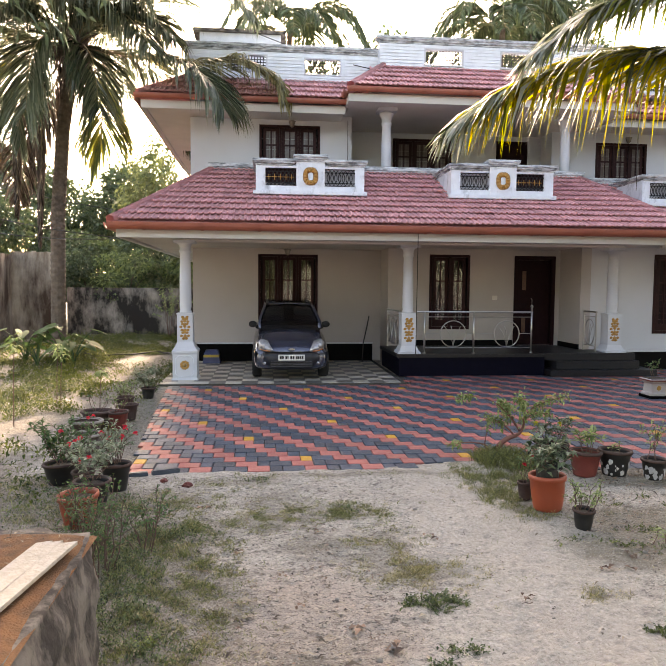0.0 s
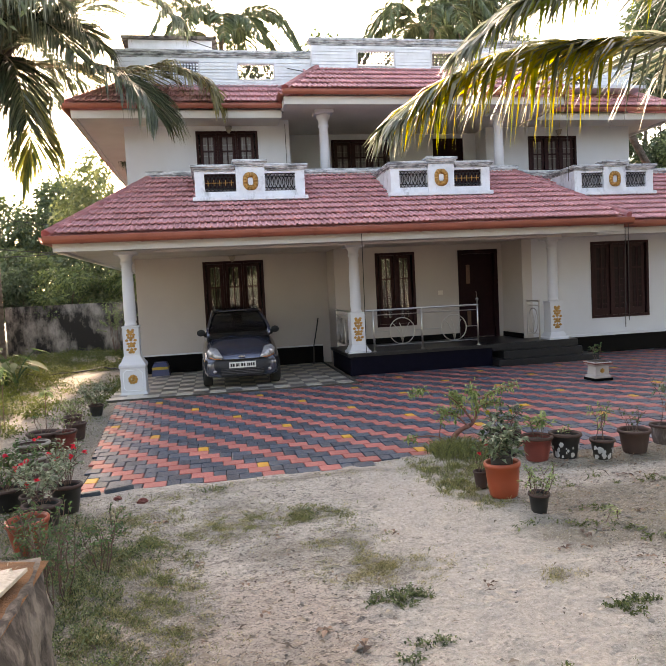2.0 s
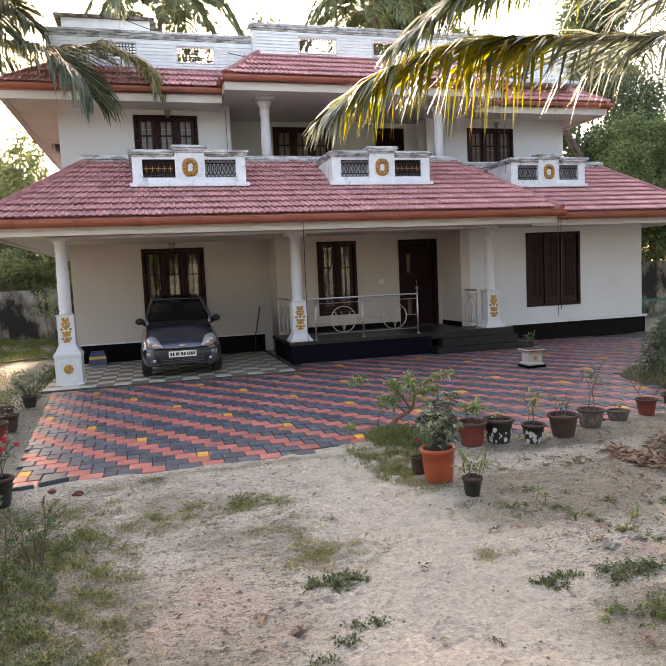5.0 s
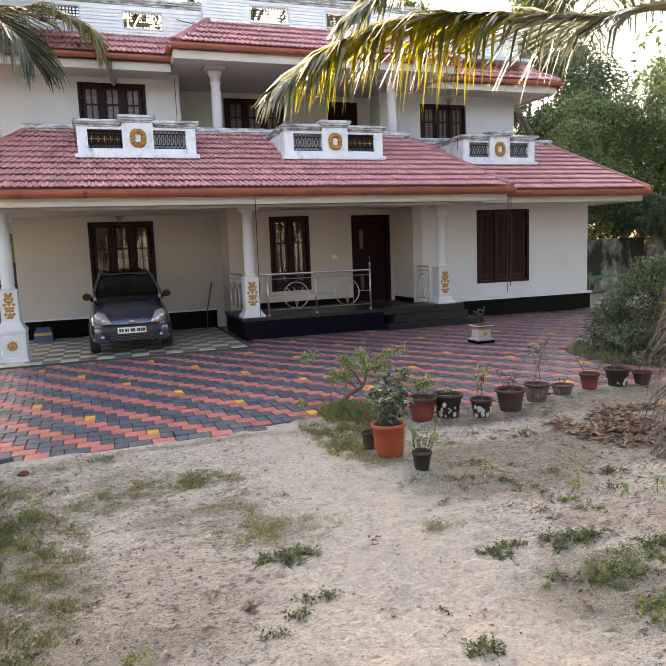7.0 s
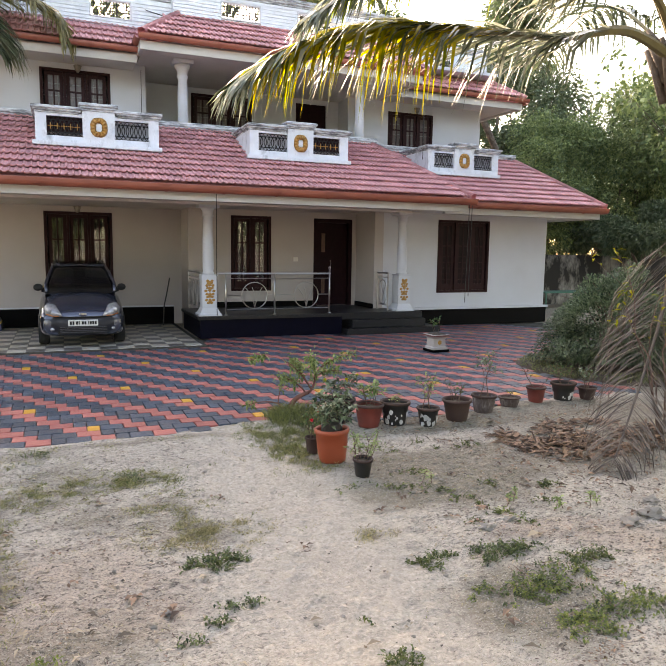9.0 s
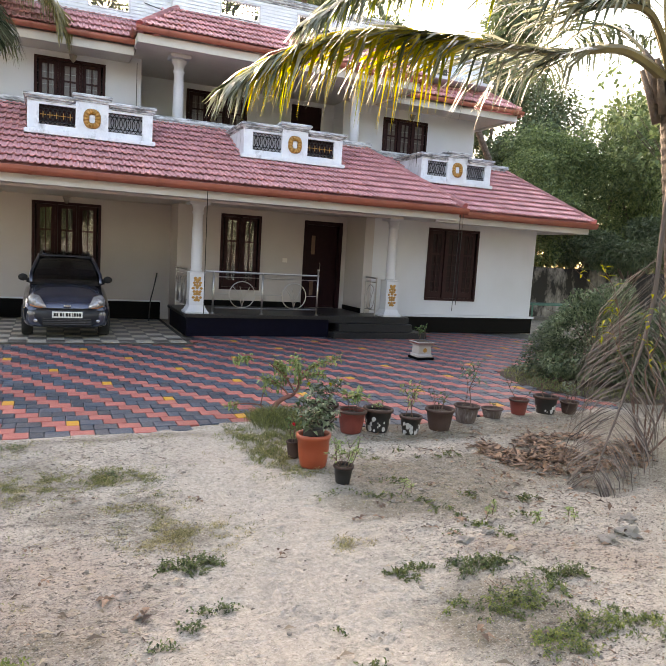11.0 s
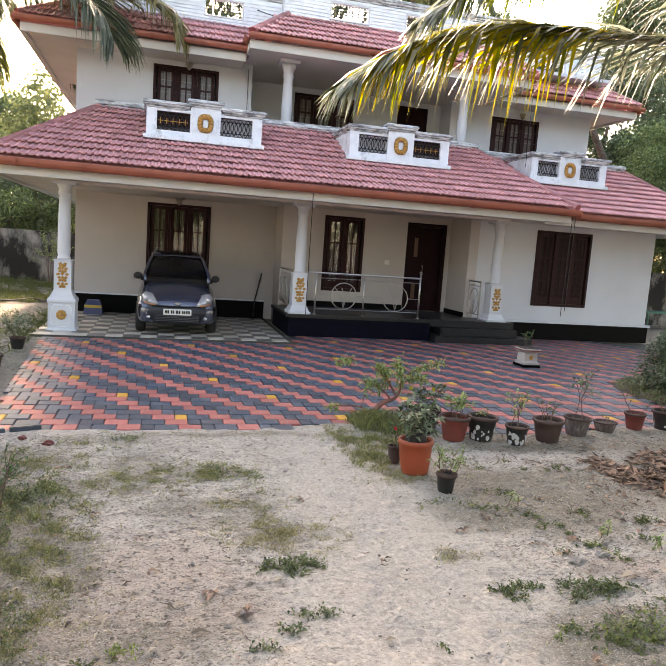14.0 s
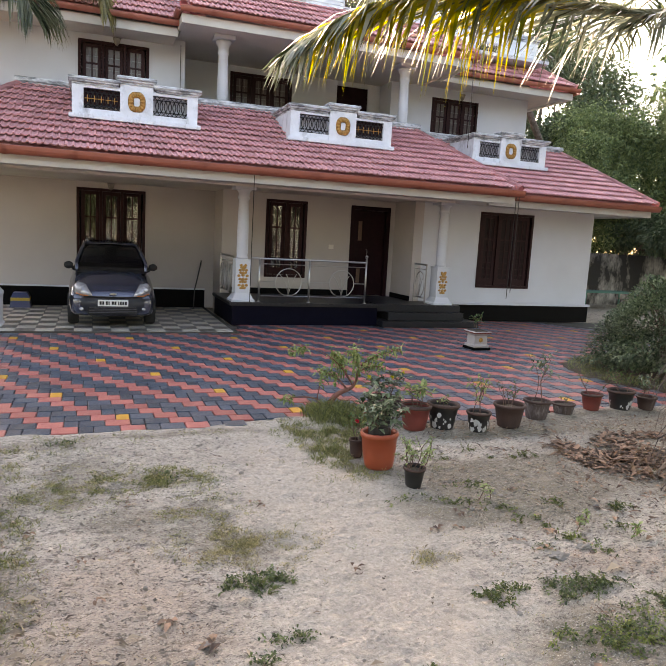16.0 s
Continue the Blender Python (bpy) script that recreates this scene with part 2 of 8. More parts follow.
M_PATCH = paint("white_pot_marks", (0.45, 0.45, 0.45), 0.7, other=(0.22, 0.22, 0.22), scale=12)
M_LEAF = leafy("shrub_leaf", (0.035, 0.075, 0.030), (0.085, 0.145, 0.05), rough=0.72)
# highlights on the dark leaves are painted as the pale ramp end
M_LEAF_GLOSS = leafy("glossy_dark_leaf", (0.018, 0.042, 0.018), (0.19, 0.25, 0.15), rough=0.38, glow=0.18)
M_LEAF_PALE = leafy("pale_green_leaf", (0.09, 0.15, 0.045), (0.32, 0.38, 0.17))
M_LEAF_YELLOW = leafy("yellow_green_leaf", (0.16, 0.20, 0.03), (0.36, 0.32, 0.03), glow=0.5)
M_WEED = leafy("weed_leaf", (0.025, 0.048, 0.016), (0.14, 0.155, 0.045), rough=0.8, glow=0.22)
M_LEAF_LIME = leafy("lime_leaf", (0.085, 0.125, 0.035), (0.23, 0.26, 0.075), glow=0.35)
# lit copy of the weed leaf: sunlight is part of the colour
M_WEED_SUN = leafy("sunlit_weed_leaf", (0.035, 0.06, 0.014), (0.16, 0.175, 0.035), rough=0.85, glow=0.25)
M_PALM_TURNING = leafy("turning_leaflet", (0.05, 0.08, 0.028), (0.24, 0.23, 0.06), rough=0.35, glow=0.4)
M_WEED_GREEN = leafy("green_weed_leaf", (0.018, 0.033, 0.013), (0.16, 0.20, 0.075), glow=0.22)
M_PANE_DULL = paint("dull_brown_pane", (0.05, 0.029, 0.030), 0.3, other=(0.085, 0.062, 0.062), scale=5)
M_GRILLE = paint("dull_grille_paint", (0.13, 0.125, 0.12), 0.6, scale=20)
M_CRUMB = paint("earth_crumb", (0.20, 0.17, 0.142), 0.95, other=(0.09, 0.075, 0.062), scale=9, island=0.5)
M_LEAF_VAR = leafy("variegated_leaf", (0.07, 0.11, 0.06), (0.30, 0.33, 0.24))
M_TREE = leafy("tree_leaf", (0.04, 0.075, 0.028), (0.21, 0.27, 0.105), glow=0.16)
M_TREE_DARK = leafy("dark_tree_leaf", (0.038, 0.064, 0.032), (0.10, 0.135, 0.066), glow=0.14)
M_TREE_LIGHT = leafy("light_tree_leaf", (0.075, 0.10, 0.046), (0.165, 0.188, 0.088), glow=0.3)
M_PALM = leafy("palm_leaflet", (0.04, 0.056, 0.036), (0.135, 0.155, 0.098), rough=0.25, glow=0.28)
# grey and silver leaflets: sky sheen is put into the paler ramp end
M_PALM_GREY = leafy("grey_green_leaflet", (0.07, 0.092, 0.06), (0.24, 0.265, 0.19), rough=0.25, glow=0.35)
M_PALM_SILVER = leafy("silver_sheen_leaflet", (0.06, 0.075, 0.045), (0.36, 0.375, 0.30), rough=0.22, glow=0.3)
M_PALM_LIME = leafy("lime_leaflet", (0.10, 0.14, 0.03), (0.30, 0.33, 0.05), rough=0.3, glow=0.6)
M_PALM_YELLOW = leafy("yellowing_leaflet", (0.12, 0.15, 0.02), (0.50, 0.38, 0.02), rough=0.4, glow=0.6)
M_PALM_DRY = leafy("dry_frond", (0.03, 0.022, 0.018), (0.20, 0.157, 0.13), rough=0.7, glow=0.1)
M_RACHIS = paint("frond_stalk", (0.20, 0.17, 0.075), 0.5, other=(0.14, 0.115, 0.06), scale=9)
M_GRASS = leafy("grass_blade", (0.13, 0.112, 0.055), (0.46, 0.40, 0.22), glow=0.2)
M_GRASS_GREEN = leafy("green_grass_blade", (0.05, 0.066, 0.024), (0.25, 0.265, 0.10), glow=0.25)
M_LITTER = leafy("dry_leaf", (0.06, 0.042, 0.03), (0.42, 0.345, 0.25), rough=0.8, glow=0.1)
M_PILE = leafy("brown_fallen_leaf", (0.03, 0.017, 0.012), (0.37, 0.235, 0.16), rough=0.75, glow=0.08)
M_INLAY = paint("carved_inlay", (0.10, 0.045, 0.025), 0.4, other=(0.06, 0.025, 0.015), scale=20, bump=0.4)
M_FLOWER = leafy("red_petal", (0.55, 0.02, 0.03), (0.65, 0.05, 0.08), glow=0.3)
M_CARPAINT = paint("dark_blue_car_paint", (0.046, 0.054, 0.088), 0.22, metal=0.4, other=(0.05, 0.058, 0.094), scale=2, spec=0.7)
M_CARPAINT.node_tree.nodes["Principled BSDF"].inputs["Coat Weight"].default_value = 0.8
M_CARGREY = paint("grey_bumper_paint", (0.055, 0.06, 0.08), 0.3, metal=0.4, other=(0.048, 0.053, 0.072), scale=2)
M_RUBBER = paint("tyre_rubber", (0.012, 0.012, 0.012), 0.85, scale=20)
M_CARGLASS = clear_glass("tinted_car_glass")
M_CARGLASS.node_tree.nodes["Principled BSDF"].inputs["Base Color"].default_value = (0.30, 0.30, 0.31, 1)
M_LAMP = paint("headlight_reflector", (0.50, 0.50, 0.52), 0.22, metal=0.45, other=(0.2, 0.2, 0.22), scale=20)
M_AMBER = paint("amber_lens", (0.5, 0.16, 0.05), 0.2, scale=10)
M_PLATE = paint("white_plate", (0.72, 0.72, 0.70), 0.4, scale=4)
M_STONE = paint("grey_stone", (0.27, 0.245, 0.215), 0.9, other=(0.10, 0.09, 0.08), scale=6, bump=0.6, bscale=14)
M_BLUE = paint("blue_plastic", (0.02, 0.03, 0.09), 0.45, scale=6)
M_MUSTARD = paint("mustard_plastic", (0.40, 0.26, 0.03), 0.5, scale=6)
M_CABLE = paint("cable_black", (0.02, 0.02, 0.02), 0.6, scale=10)
M_GREENPAINT = paint("green_painted_metal", (0.03, 0.14, 0.10), 0.5, scale=6)
M_TIN = paint("rusted_tin", (0.22, 0.09, 0.055), 0.7, other=(0.12, 0.06, 0.045), scale=3, bump=0.3)


# ---- tools ----
rnd = random.Random(7)


def box(bm, x0, x1, y0, y1, z0, z1):
    v = [bm.verts.new(c) for c in ((x0, y0, z0), (x1, y0, z0), (x1, y1, z0), (x0, y1, z0), (x0, y0, z1), (x1, y0, z1), (x1, y1, z1), (x0, y1, z1))]
    for f in ((3, 2, 1, 0), (4, 5, 6, 7), (0, 1, 5, 4), (1, 2, 6, 5), (2, 3, 7, 6), (3, 0, 4, 7)):
        bm.faces.new([v[i] for i in f])


def part(name, bm, material, parent=None, label="", smooth=False):
    me = bpy.data.meshes.new(name)
    bm.normal_update()
    bm.to_mesh(me)
    bm.free()
    me.materials.append(material)
    if smooth:
        me.shade_smooth()
    ob = new(name, me)
    if parent:
        ob.parent = parent
    if label:
        ob["label"] = label
    return ob


def raw(name, verts, faces, material, parent=None, label="", smooth=False):
    me = bpy.data.meshes.new(name)
    me.from_pydata(verts, [], faces)
    me.materials.append(material)
    if smooth:
        me.shade_smooth()
    ob = new(name, me)
    if parent:
        ob.parent = parent
    if label:
        ob["label"] = label
    return ob


def boxes(name, dims, material, parent=None, label="", bevel=0.0):
    bm = bmesh.new()
    for d in dims:
        box(bm, *d)
    if bevel:
        bmesh.ops.bevel(bm, geom=list(bm.edges), offset=bevel, segments=2, affect="EDGES")
    return part(name, bm, material, parent, label)


def lathe(bm, profile, n=20, at=(0, 0, 0), square=False, turn=0.0):
    """Turns a profile of (radius, height) about the vertical through at; square gives four-sided mouldings."""
    k = 4 if square else n
    f = math.sqrt(2) if square else 1.0
    a0 = math.pi / 4 if square else 0.0
    rings = []
    for r, z in profile:
        rings.append([bm.verts.new((at[0] + f * r * math.cos(a0 + turn + 2 * math.pi * i / k), at[1] + f * r * math.sin(a0 + turn + 2 * math.pi * i / k), at[2] + z)) for i in range(k)])
    for a, b in zip(rings, rings[1:]):
        for i in range(k):
            bm.faces.new((a[i], a[(i + 1) % k], b[(i + 1) % k], b[i]))
    bm.faces.new(rings[-1])
    bm.faces.new(rings[0][::-1])


def tube(bm, pts, r0, r1=None, n=6):
    """A round bar through points, tapering from r0 to r1."""
    r1 = r0 if r1 is None else r1
    pts = [Vector(p) for p in pts]
    rings = []
    for i, p in enumerate(pts):
        d = (pts[min(i + 1, len(pts) - 1)] - pts[max(i - 1, 0)]).normalized()
        u = d.cross(Vector((0, 0, 1)))
        if u.length < 0.05:
            u = d.cross(Vector((1, 0, 0)))
        u.normalize()
        w = u.cross(d)
        r = r0 + (r1 - r0) * i / max(1, len(pts) - 1)
        rings.append([bm.verts.new(p + r * (math.cos(2 * math.pi * k / n) * u + math.sin(2 * math.pi * k / n) * w)) for k in range(n)])
    for a, b in zip(rings, rings[1:]):
        for k in range(n):
            bm.faces.new((a[k], a[(k + 1) % n], b[(k + 1) % n], b[k]))
    bm.faces.new(rings[0][::-1])
    bm.faces.new(rings[-1])


def ring(bm, c, rx, rz, r, n=24, m=5):
    """A hoop standing in the plane of x and z."""
    rings = []
    for i in range(n):
        a = 2 * math.pi * i / n
        e = Vector((math.cos(a), 0, math.sin(a)))
        p = Vector((c[0] + rx * e.x, c[1], c[2] + rz * e.z))
        rings.append([bm.verts.new(p + r * (math.cos(2 * math.pi * k / m) * e + math.sin(2 * math.pi * k / m) * Vector((0, 1, 0)))) for k in range(m)])
    for i in range(n):
        a, b = rings[i], rings[(i + 1) % n]
        for k in range(m):
            bm.faces.new((a[k], b[k], b[(k + 1) % m], a[(k + 1) % m]))


def bez(p0, p1, p2, n=8):
    p0, p1, p2 = Vector(p0), Vector(p1), Vector(p2)
    return [(1 - t) ** 2 * p0 + 2 * t * (1 - t) * p1 + t * t * p2 for t in (i / n for i in range(n + 1))]


class Leaves:
    """Gathers many small folded leaves into one mesh."""

    def __init__(self):
        self.v, self.f = [], []

    def leaf(self, p, d, length, width, droop=0.2, up=None):
        p, d = Vector(p), Vector(d).normalized()
        side = d.cross(up or Vector((0, 0, 1)))
        if side.length < 0.05:
            side = Vector((1, 0, 0))
        side.normalize()
        nrm = side.cross(d)
        k = len(self.v)
        mid = p + d * length * 0.5
        tip = p + d * length - Vector((0, 0, droop * length))
        self.v += [p, mid - side * width / 2 + nrm * width * 0.16, mid - nrm * width * 0.1, mid + side * width / 2 + nrm * width * 0.16, tip]
        self.f += [(k, k + 1, k + 2), (k, k + 2, k + 3), (k + 1, k + 4, k + 2), (k + 2, k + 4, k + 3)]

    def flat(self, p, d, length, width, q):
        """A plain pointed leaf of two faces."""
        d = d.normalized()
        side = d.cross(ball_dir(q))
        side.normalize()
        k = len(self.v)
        mid = p + d * length * 0.45
        self.v += [p, mid - side * width / 2, p + d * length - Vector((0, 0, 0.25 * length)), mid + side * width / 2]
        self.f += [(k, k + 1, k + 2), (k, k + 2, k + 3)]

    def strip(self, pts, width, up=Vector((0, 0, 1))):
        """A narrow blade along points, pointed at its end."""
        k, n = len(self.v), len(pts)
        d = (pts[-1] - pts[0]).normalized()
        side = d.cross(up)
        if side.length < 0.05:
            side = Vector((1, 0, 0))
        side.normalize()
        for i, p in enumerate(pts[:-1]):
            w = width * (0.3 if i == 0 else 1.0 - 0.5 * i / n) / 2
            self.v += [p - side * w, p + side * w]
        self.v.append(pts[-1])
        for i in range(n - 2):
            a = k + 2 * i
            self.f.append((a, a + 1, a + 3, a + 2))
        a = k + 2 * (n - 2)
        self.f.append((a, a + 1, a + 2))

    def done(self, name, material, parent=None, label=""):
        return raw(name, [tuple(v) for v in self.v], self.f, material, parent, label)


def ball_dir(r):
    while True:
        v = Vector((r.uniform(-1, 1), r.uniform(-1, 1), r.uniform(-1, 1)))
        if 0.05 < v.length < 1:
            return v.normalized()


def blob(bm, c, rx, ry, rz, seed=0, rough=0.25, n=10):
    """A lump of stone or earth with an uneven surface."""
    r = bmesh.ops.create_icosphere(bm, subdivisions=3, radius=1.0)
    for v in r["verts"]:
        k = 1 + rough * noise.noise(v.co * 1.7 + Vector((seed * 3.1, seed, 0))) + 0.2 * rough * noise.noise(v.co * 6)
        v.co = Vector((c[0] + v.co.x * rx * k, c[1] + v.co.y * ry * k, c[2] + v.co.z * rz * k))

# ---- ground, paving, boundary walls ----
def raked(x, y):
    """Curved broom lines in the sand of the path."""
    k = math.exp(-((x - 1.5) / 0.38) ** 2 - ((y - 3.15) / 0.4) ** 2) + 0.6 * math.exp(-((x - 1.75) / 0.4) ** 2 - ((y - 4.6) / 0.5) ** 2)
    if k < 0.03:
        return 0.0
    d = math.hypot(x - 0.7, y - 4.4) + 0.02 * noise.noise(Vector((x * 3, y * 3, 2)))
    return 0.008 * k * math.sin(d * 2 * math.pi / 0.048) * (0.6 + noise.noise(Vector((x * 4, y * 4, 6))))


def paving_front(x):
    """Where the paving ends towards the garden."""
    if x < 1.0:
        return 6.33
    if x < 2.75:
        return 6.33 + 0.26 * (x - 1.0)
    if x < 3.05:
        return 6.785 - 2.2 * (x - 2.75)
    return 6.12 + 0.26 * max(0.0, min(1.0, (x - 4.3) / 1.0))


def height(x, y):
    """Gentle swells of the garden; level with the paving at its edge."""
    h = -0.03 + 0.05 * noise.noise(Vector((x * 0.5, y * 0.5, 0))) + 0.025 * noise.noise(Vector((x * 1.7, y * 1.7, 3))) + 0.014 * noise.noise(Vector((x * 5, y * 5, 5))) + 0.014 * noise.noise(Vector((x * 11, y * 15, 7))) + 0.011 * noise.noise(Vector((x * 24, y * 30, 1))) + raked(x, y)
    if -1.42 - 0.07 * max(0.0, y - 6.4) < x < 7.2 and y > 5.6:
        front = paving_front(x)
        if y > front + 0.06:
            return -0.034
        k = min(1.0, max(0.0, (y - front + 0.5) / 0.4))
        return h + (0.001 + 0.016 * noise.noise(Vector((x * 3.5, y * 3.5, 6))) - h) * k
    return min(h, -0.028) if -2.0 < x < 13 and y > 6.35 else min(h, 0.03)


# worn grass: x, y, half-widths, tufts, height, share of green
GRASS = [(-0.25, 6.08, 0.4, 0.14, 110, 0.045, 0.6), (0.6, 6.2, 0.5, 0.08, 60, 0.035, 0.5), (1.35, 6.25, 0.4, 0.1, 70, 0.035, 0.4), (0.15, 5.15, 0.28, 0.28, 130, 0.04, 0.55), (0.05, 5.6, 0.35, 0.25, 80, 0.03, 0.4), (0.65, 5.22, 0.28, 0.17, 170, 0.055, 0.75), (0.73, 4.48, 0.17, 0.24, 110, 0.04, 0.35),
         (0.97, 4.03, 0.30, 0.2, 260, 0.045, 0.12), (1.98, 3.66, 0.1, 0.07, 50, 0.045, 0.1), (-0.9, 5.75, 0.5, 0.25, 240, 0.05, 0.6), (-0.45, 4.85, 0.35, 0.4, 240, 0.045, 0.6), (-1.05, 4.45, 0.35, 0.5, 420, 0.085, 0.8), (-0.6, 4.08, 0.35, 0.3, 300, 0.05, 0.7), (-0.78, 3.55, 0.2, 0.38, 330, 0.06, 0.85),
         (-0.45, 3.25, 0.25, 0.3, 190, 0.045, 0.7), (-0.28, 3.75, 0.2, 0.25, 80, 0.03, 0.4), (1.95, 6.2, 0.2, 0.2, 200, 0.06, 0.8), (2.05, 5.65, 0.2, 0.32, 330, 0.075, 0.7), (2.15, 5.1, 0.24, 0.25, 200, 0.05, 0.6), (2.35, 6.0, 0.2, 0.28, 240, 0.085, 0.8), (3.9, 5.75, 0.9, 0.08, 60, 0.03, 0.4), (2.75, 4.95, 0.4, 0.3, 70, 0.025, 0.3),
         (2.35, 4.2, 0.4, 0.3, 80, 0.025, 0.2), (3.0, 4.3, 0.4, 0.3, 60, 0.025, 0.4), (-1.6, 5.4, 0.5, 0.4, 260, 0.07, 0.7), (-2.1, 6.1, 0.4, 0.4, 200, 0.06, 0.7), (0.35, 4.5, 0.4, 0.3, 60, 0.02, 0.2), (2.4, 2.6, 0.5, 0.4, 90, 0.03, 0.5), (0.2, 3.0, 0.5, 0.3, 70, 0.025, 0.3), (-1.85, 8.5, 0.25, 2.4, 420, 0.05, 0.7), (-1.9, 11.4, 0.3, 1.0, 160, 0.05, 0.7), (-0.62, 4.85, 0.3, 0.26, 480, 0.05, 0.75), (-0.85, 5.55, 0.35, 0.2, 260, 0.045, 0.6), (-0.5, 4.05, 0.24, 0.28, 420, 0.045, 0.65),
         (-0.46, 3.64, 0.22, 0.2, 380, 0.045, 0.5), (-0.42, 3.12, 0.26, 0.2, 260, 0.045, 0.45), (0.83, 4.55, 0.2, 0.24, 260, 0.035, 0.5), (0.63, 5.2, 0.26, 0.13, 240, 0.05, 0.7), (0.12, 5.25, 0.26, 0.2, 240, 0.04, 0.6), (0.95, 4.1, 0.24, 0.12, 300, 0.045, 0.08), (-0.06, 4.98, 0.16, 0.14, 120, 0.03, 0.4)]
# dark earth under leaves and pots, with palm shade painted in: x, y, half-widths
EARTH_SHADE = [(5.1, 5.1, 1.1, 0.6), (4.7, 5.92, 2.3, 0.26), (4.7, 6.15, 2.0, 0.2), (4.4, 4.6, 0.8, 0.5), (3.4, 4.6, 0.6, 0.6), (6.2, 5.4, 1.2, 0.9), (2.9, 4.4, 0.6, 0.6), (-1.72, 8.6, 0.4, 2.8), (-1.72, 7.0, 0.35, 1.2), (-1.75, 5.4, 0.5, 0.5), (-0.95, 4.2, 0.35, 0.9), (2.5, 2.7, 0.45, 0.35), (5.6, 4.0, 0.8, 0.8)]
# reddish bare earth, and redder patches near x 3.3: x, y, half-widths
WARM = [(0.15, 3.75, 0.55, 0.55), (0.35, 3.2, 0.5, 0.4), (-0.1, 3.05, 0.3, 0.3), (2.95, 3.45, 0.35, 0.12), (3.35, 3.25, 0.35, 0.14), (3.6, 3.0, 0.3, 0.25), (3.2, 3.4, 0.3, 0.1), (-3.0, 14.4, 0.9, 1.3), (-2.85, 8.6, 0.7, 0.9), (-2.4, 11.5, 0.5, 1.5)]


def bump_sum(rows, x, y):
    """How far a place lies within soft round patches: 1 in the middle of one, 0 outside all."""
    return min(1.0, sum(math.exp(-(((x - r[0]) / r[2]) ** 2 + ((y - r[1]) / r[3]) ** 2)) for r in rows))


def turf(x, y):
    if x < -2.4:
        return 0.72 + 0.4 * noise.noise(Vector((x * 0.7, y * 0.7, 4)))
    if x > 10.5 or x > 7.2 and y < 7.5:
        return 0.8 + 0.3 * noise.noise(Vector((x * 0.7, y * 0.7, 4)))
    # the second sum also paints palm shade on the right-hand ground
    return bump_sum(GRASS, x, y) * 0.72 + bump_sum(EARTH_SHADE, x, y) * 0.8 + 0.15 * noise.noise(Vector((x * 1.2, y * 1.2, 9)))


bm = bmesh.new()
xs = [-400, -150, -60, -30, -18, -12] + [-9 + 0.15 * i for i in range(50)] + [-1.5 + 0.018 * i for i in range(292)] + [3.756 + 0.03 * i for i in range(48)] + [5.2 + 0.2 * i for i in range(20)] + [9.2, 10, 11, 12, 14, 18, 26, 40, 80, 200, 400]
ys = [-400, -100, -30, -10, -4, -1, 0.5] + [1.2, 1.5, 1.8] + [2.0 + 0.018 * i for i in range(195)] + [5.51 + 0.03 * i for i in range(34)] + [6.6 + 0.15 * i for i in range(25)] + [10.5, 11, 12, 13, 14, 15.5, 17, 20, 25, 32, 45, 80, 200, 600]
grid = [[bm.verts.new((x, y, height(x, y) if abs(x) < 40 and 0 < y < 30 else -0.03)) for x in xs] for y in ys]
for a, b in zip(grid, grid[1:]):
    for i in range(len(xs) - 1):
        bm.faces.new((a[i], a[i + 1], b[i + 1], b[i]))
ground = part("ground", bm, M_SAND, smooth=True)
mask = ground.data.attributes.new("turf", "FLOAT", "POINT")
mask.data.foreach_set("value", [max(0.0, turf(v.co.x, v.co.y)) if abs(v.co.x) < 40 and 0 < v.co.y < 40 else 0.6 for v in ground.data.vertices])
def trodden(x, y):
    """The bare path that leads from the viewer to the paving."""
    c, w = 1.55 + 0.1 * (y - 3) + 0.12 * noise.noise(Vector((y * 0.9, 0, 3))), 0.55 + 0.25 * noise.noise(Vector((x * 2, y * 2, 8)))
    return max(0.0, min(1.0, 1.6 - abs(x - c) / w)) if 1.0 < y < 6.4 else 0.0


mask = ground.data.attributes.new("trodden", "FLOAT", "POINT")
mask.data.foreach_set("value", [trodden(v.co.x, v.co.y) for v in ground.data.vertices])
mask = ground.data.attributes.new("warm", "FLOAT", "POINT")
mask.data.foreach_set("value", [bump_sum(WARM, v.co.x, v.co.y) if abs(v.co.x) < 6 and 1 < v.co.y < 17 else 0.0 for v in ground.data.vertices])
tagged(ground, "sandy garden ground with worn turf", "ground", kind="structure")

# boundary walls
def old_wall(x0, x1, y0, y1, z1, m, label):
    bm = bmesh.new()
    along = x1 - x0 > y1 - y0
    n = 24
    rows = []
    for i in range(n + 1):
        t = i / n
        dz = 0.03 * noise.noise(Vector((x0 + t * 9, y0, 1)))
        if along:
            x = x0 + (x1 - x0) * t
            rows.append([bm.verts.new(p) for p in ((x, y0, -0.1), (x, y0, z1 + dz), (x, y1, z1 + dz), (x, y1, -0.1))])
        else:
            y = y0 + (y1 - y0) * t
            rows.append([bm.verts.new(p) for p in ((x1, y, -0.1), (x1, y, z1 + dz), (x0, y, z1 + dz), (x0, y, -0.1))])
    for a, b in zip(rows, rows[1:]):
        for k in range(4):
            bm.faces.new((a[k], b[k], b[(k + 1) % 4], a[(k + 1) % 4]))
    bm.faces.new(rows[0][::-1])
    bm.faces.new(rows[-1])
    bmesh.ops.recalc_face_normals(bm, faces=list(bm.faces))
    return tagged(part("boundary_wall", bm, m), label, "wall", kind="structure")


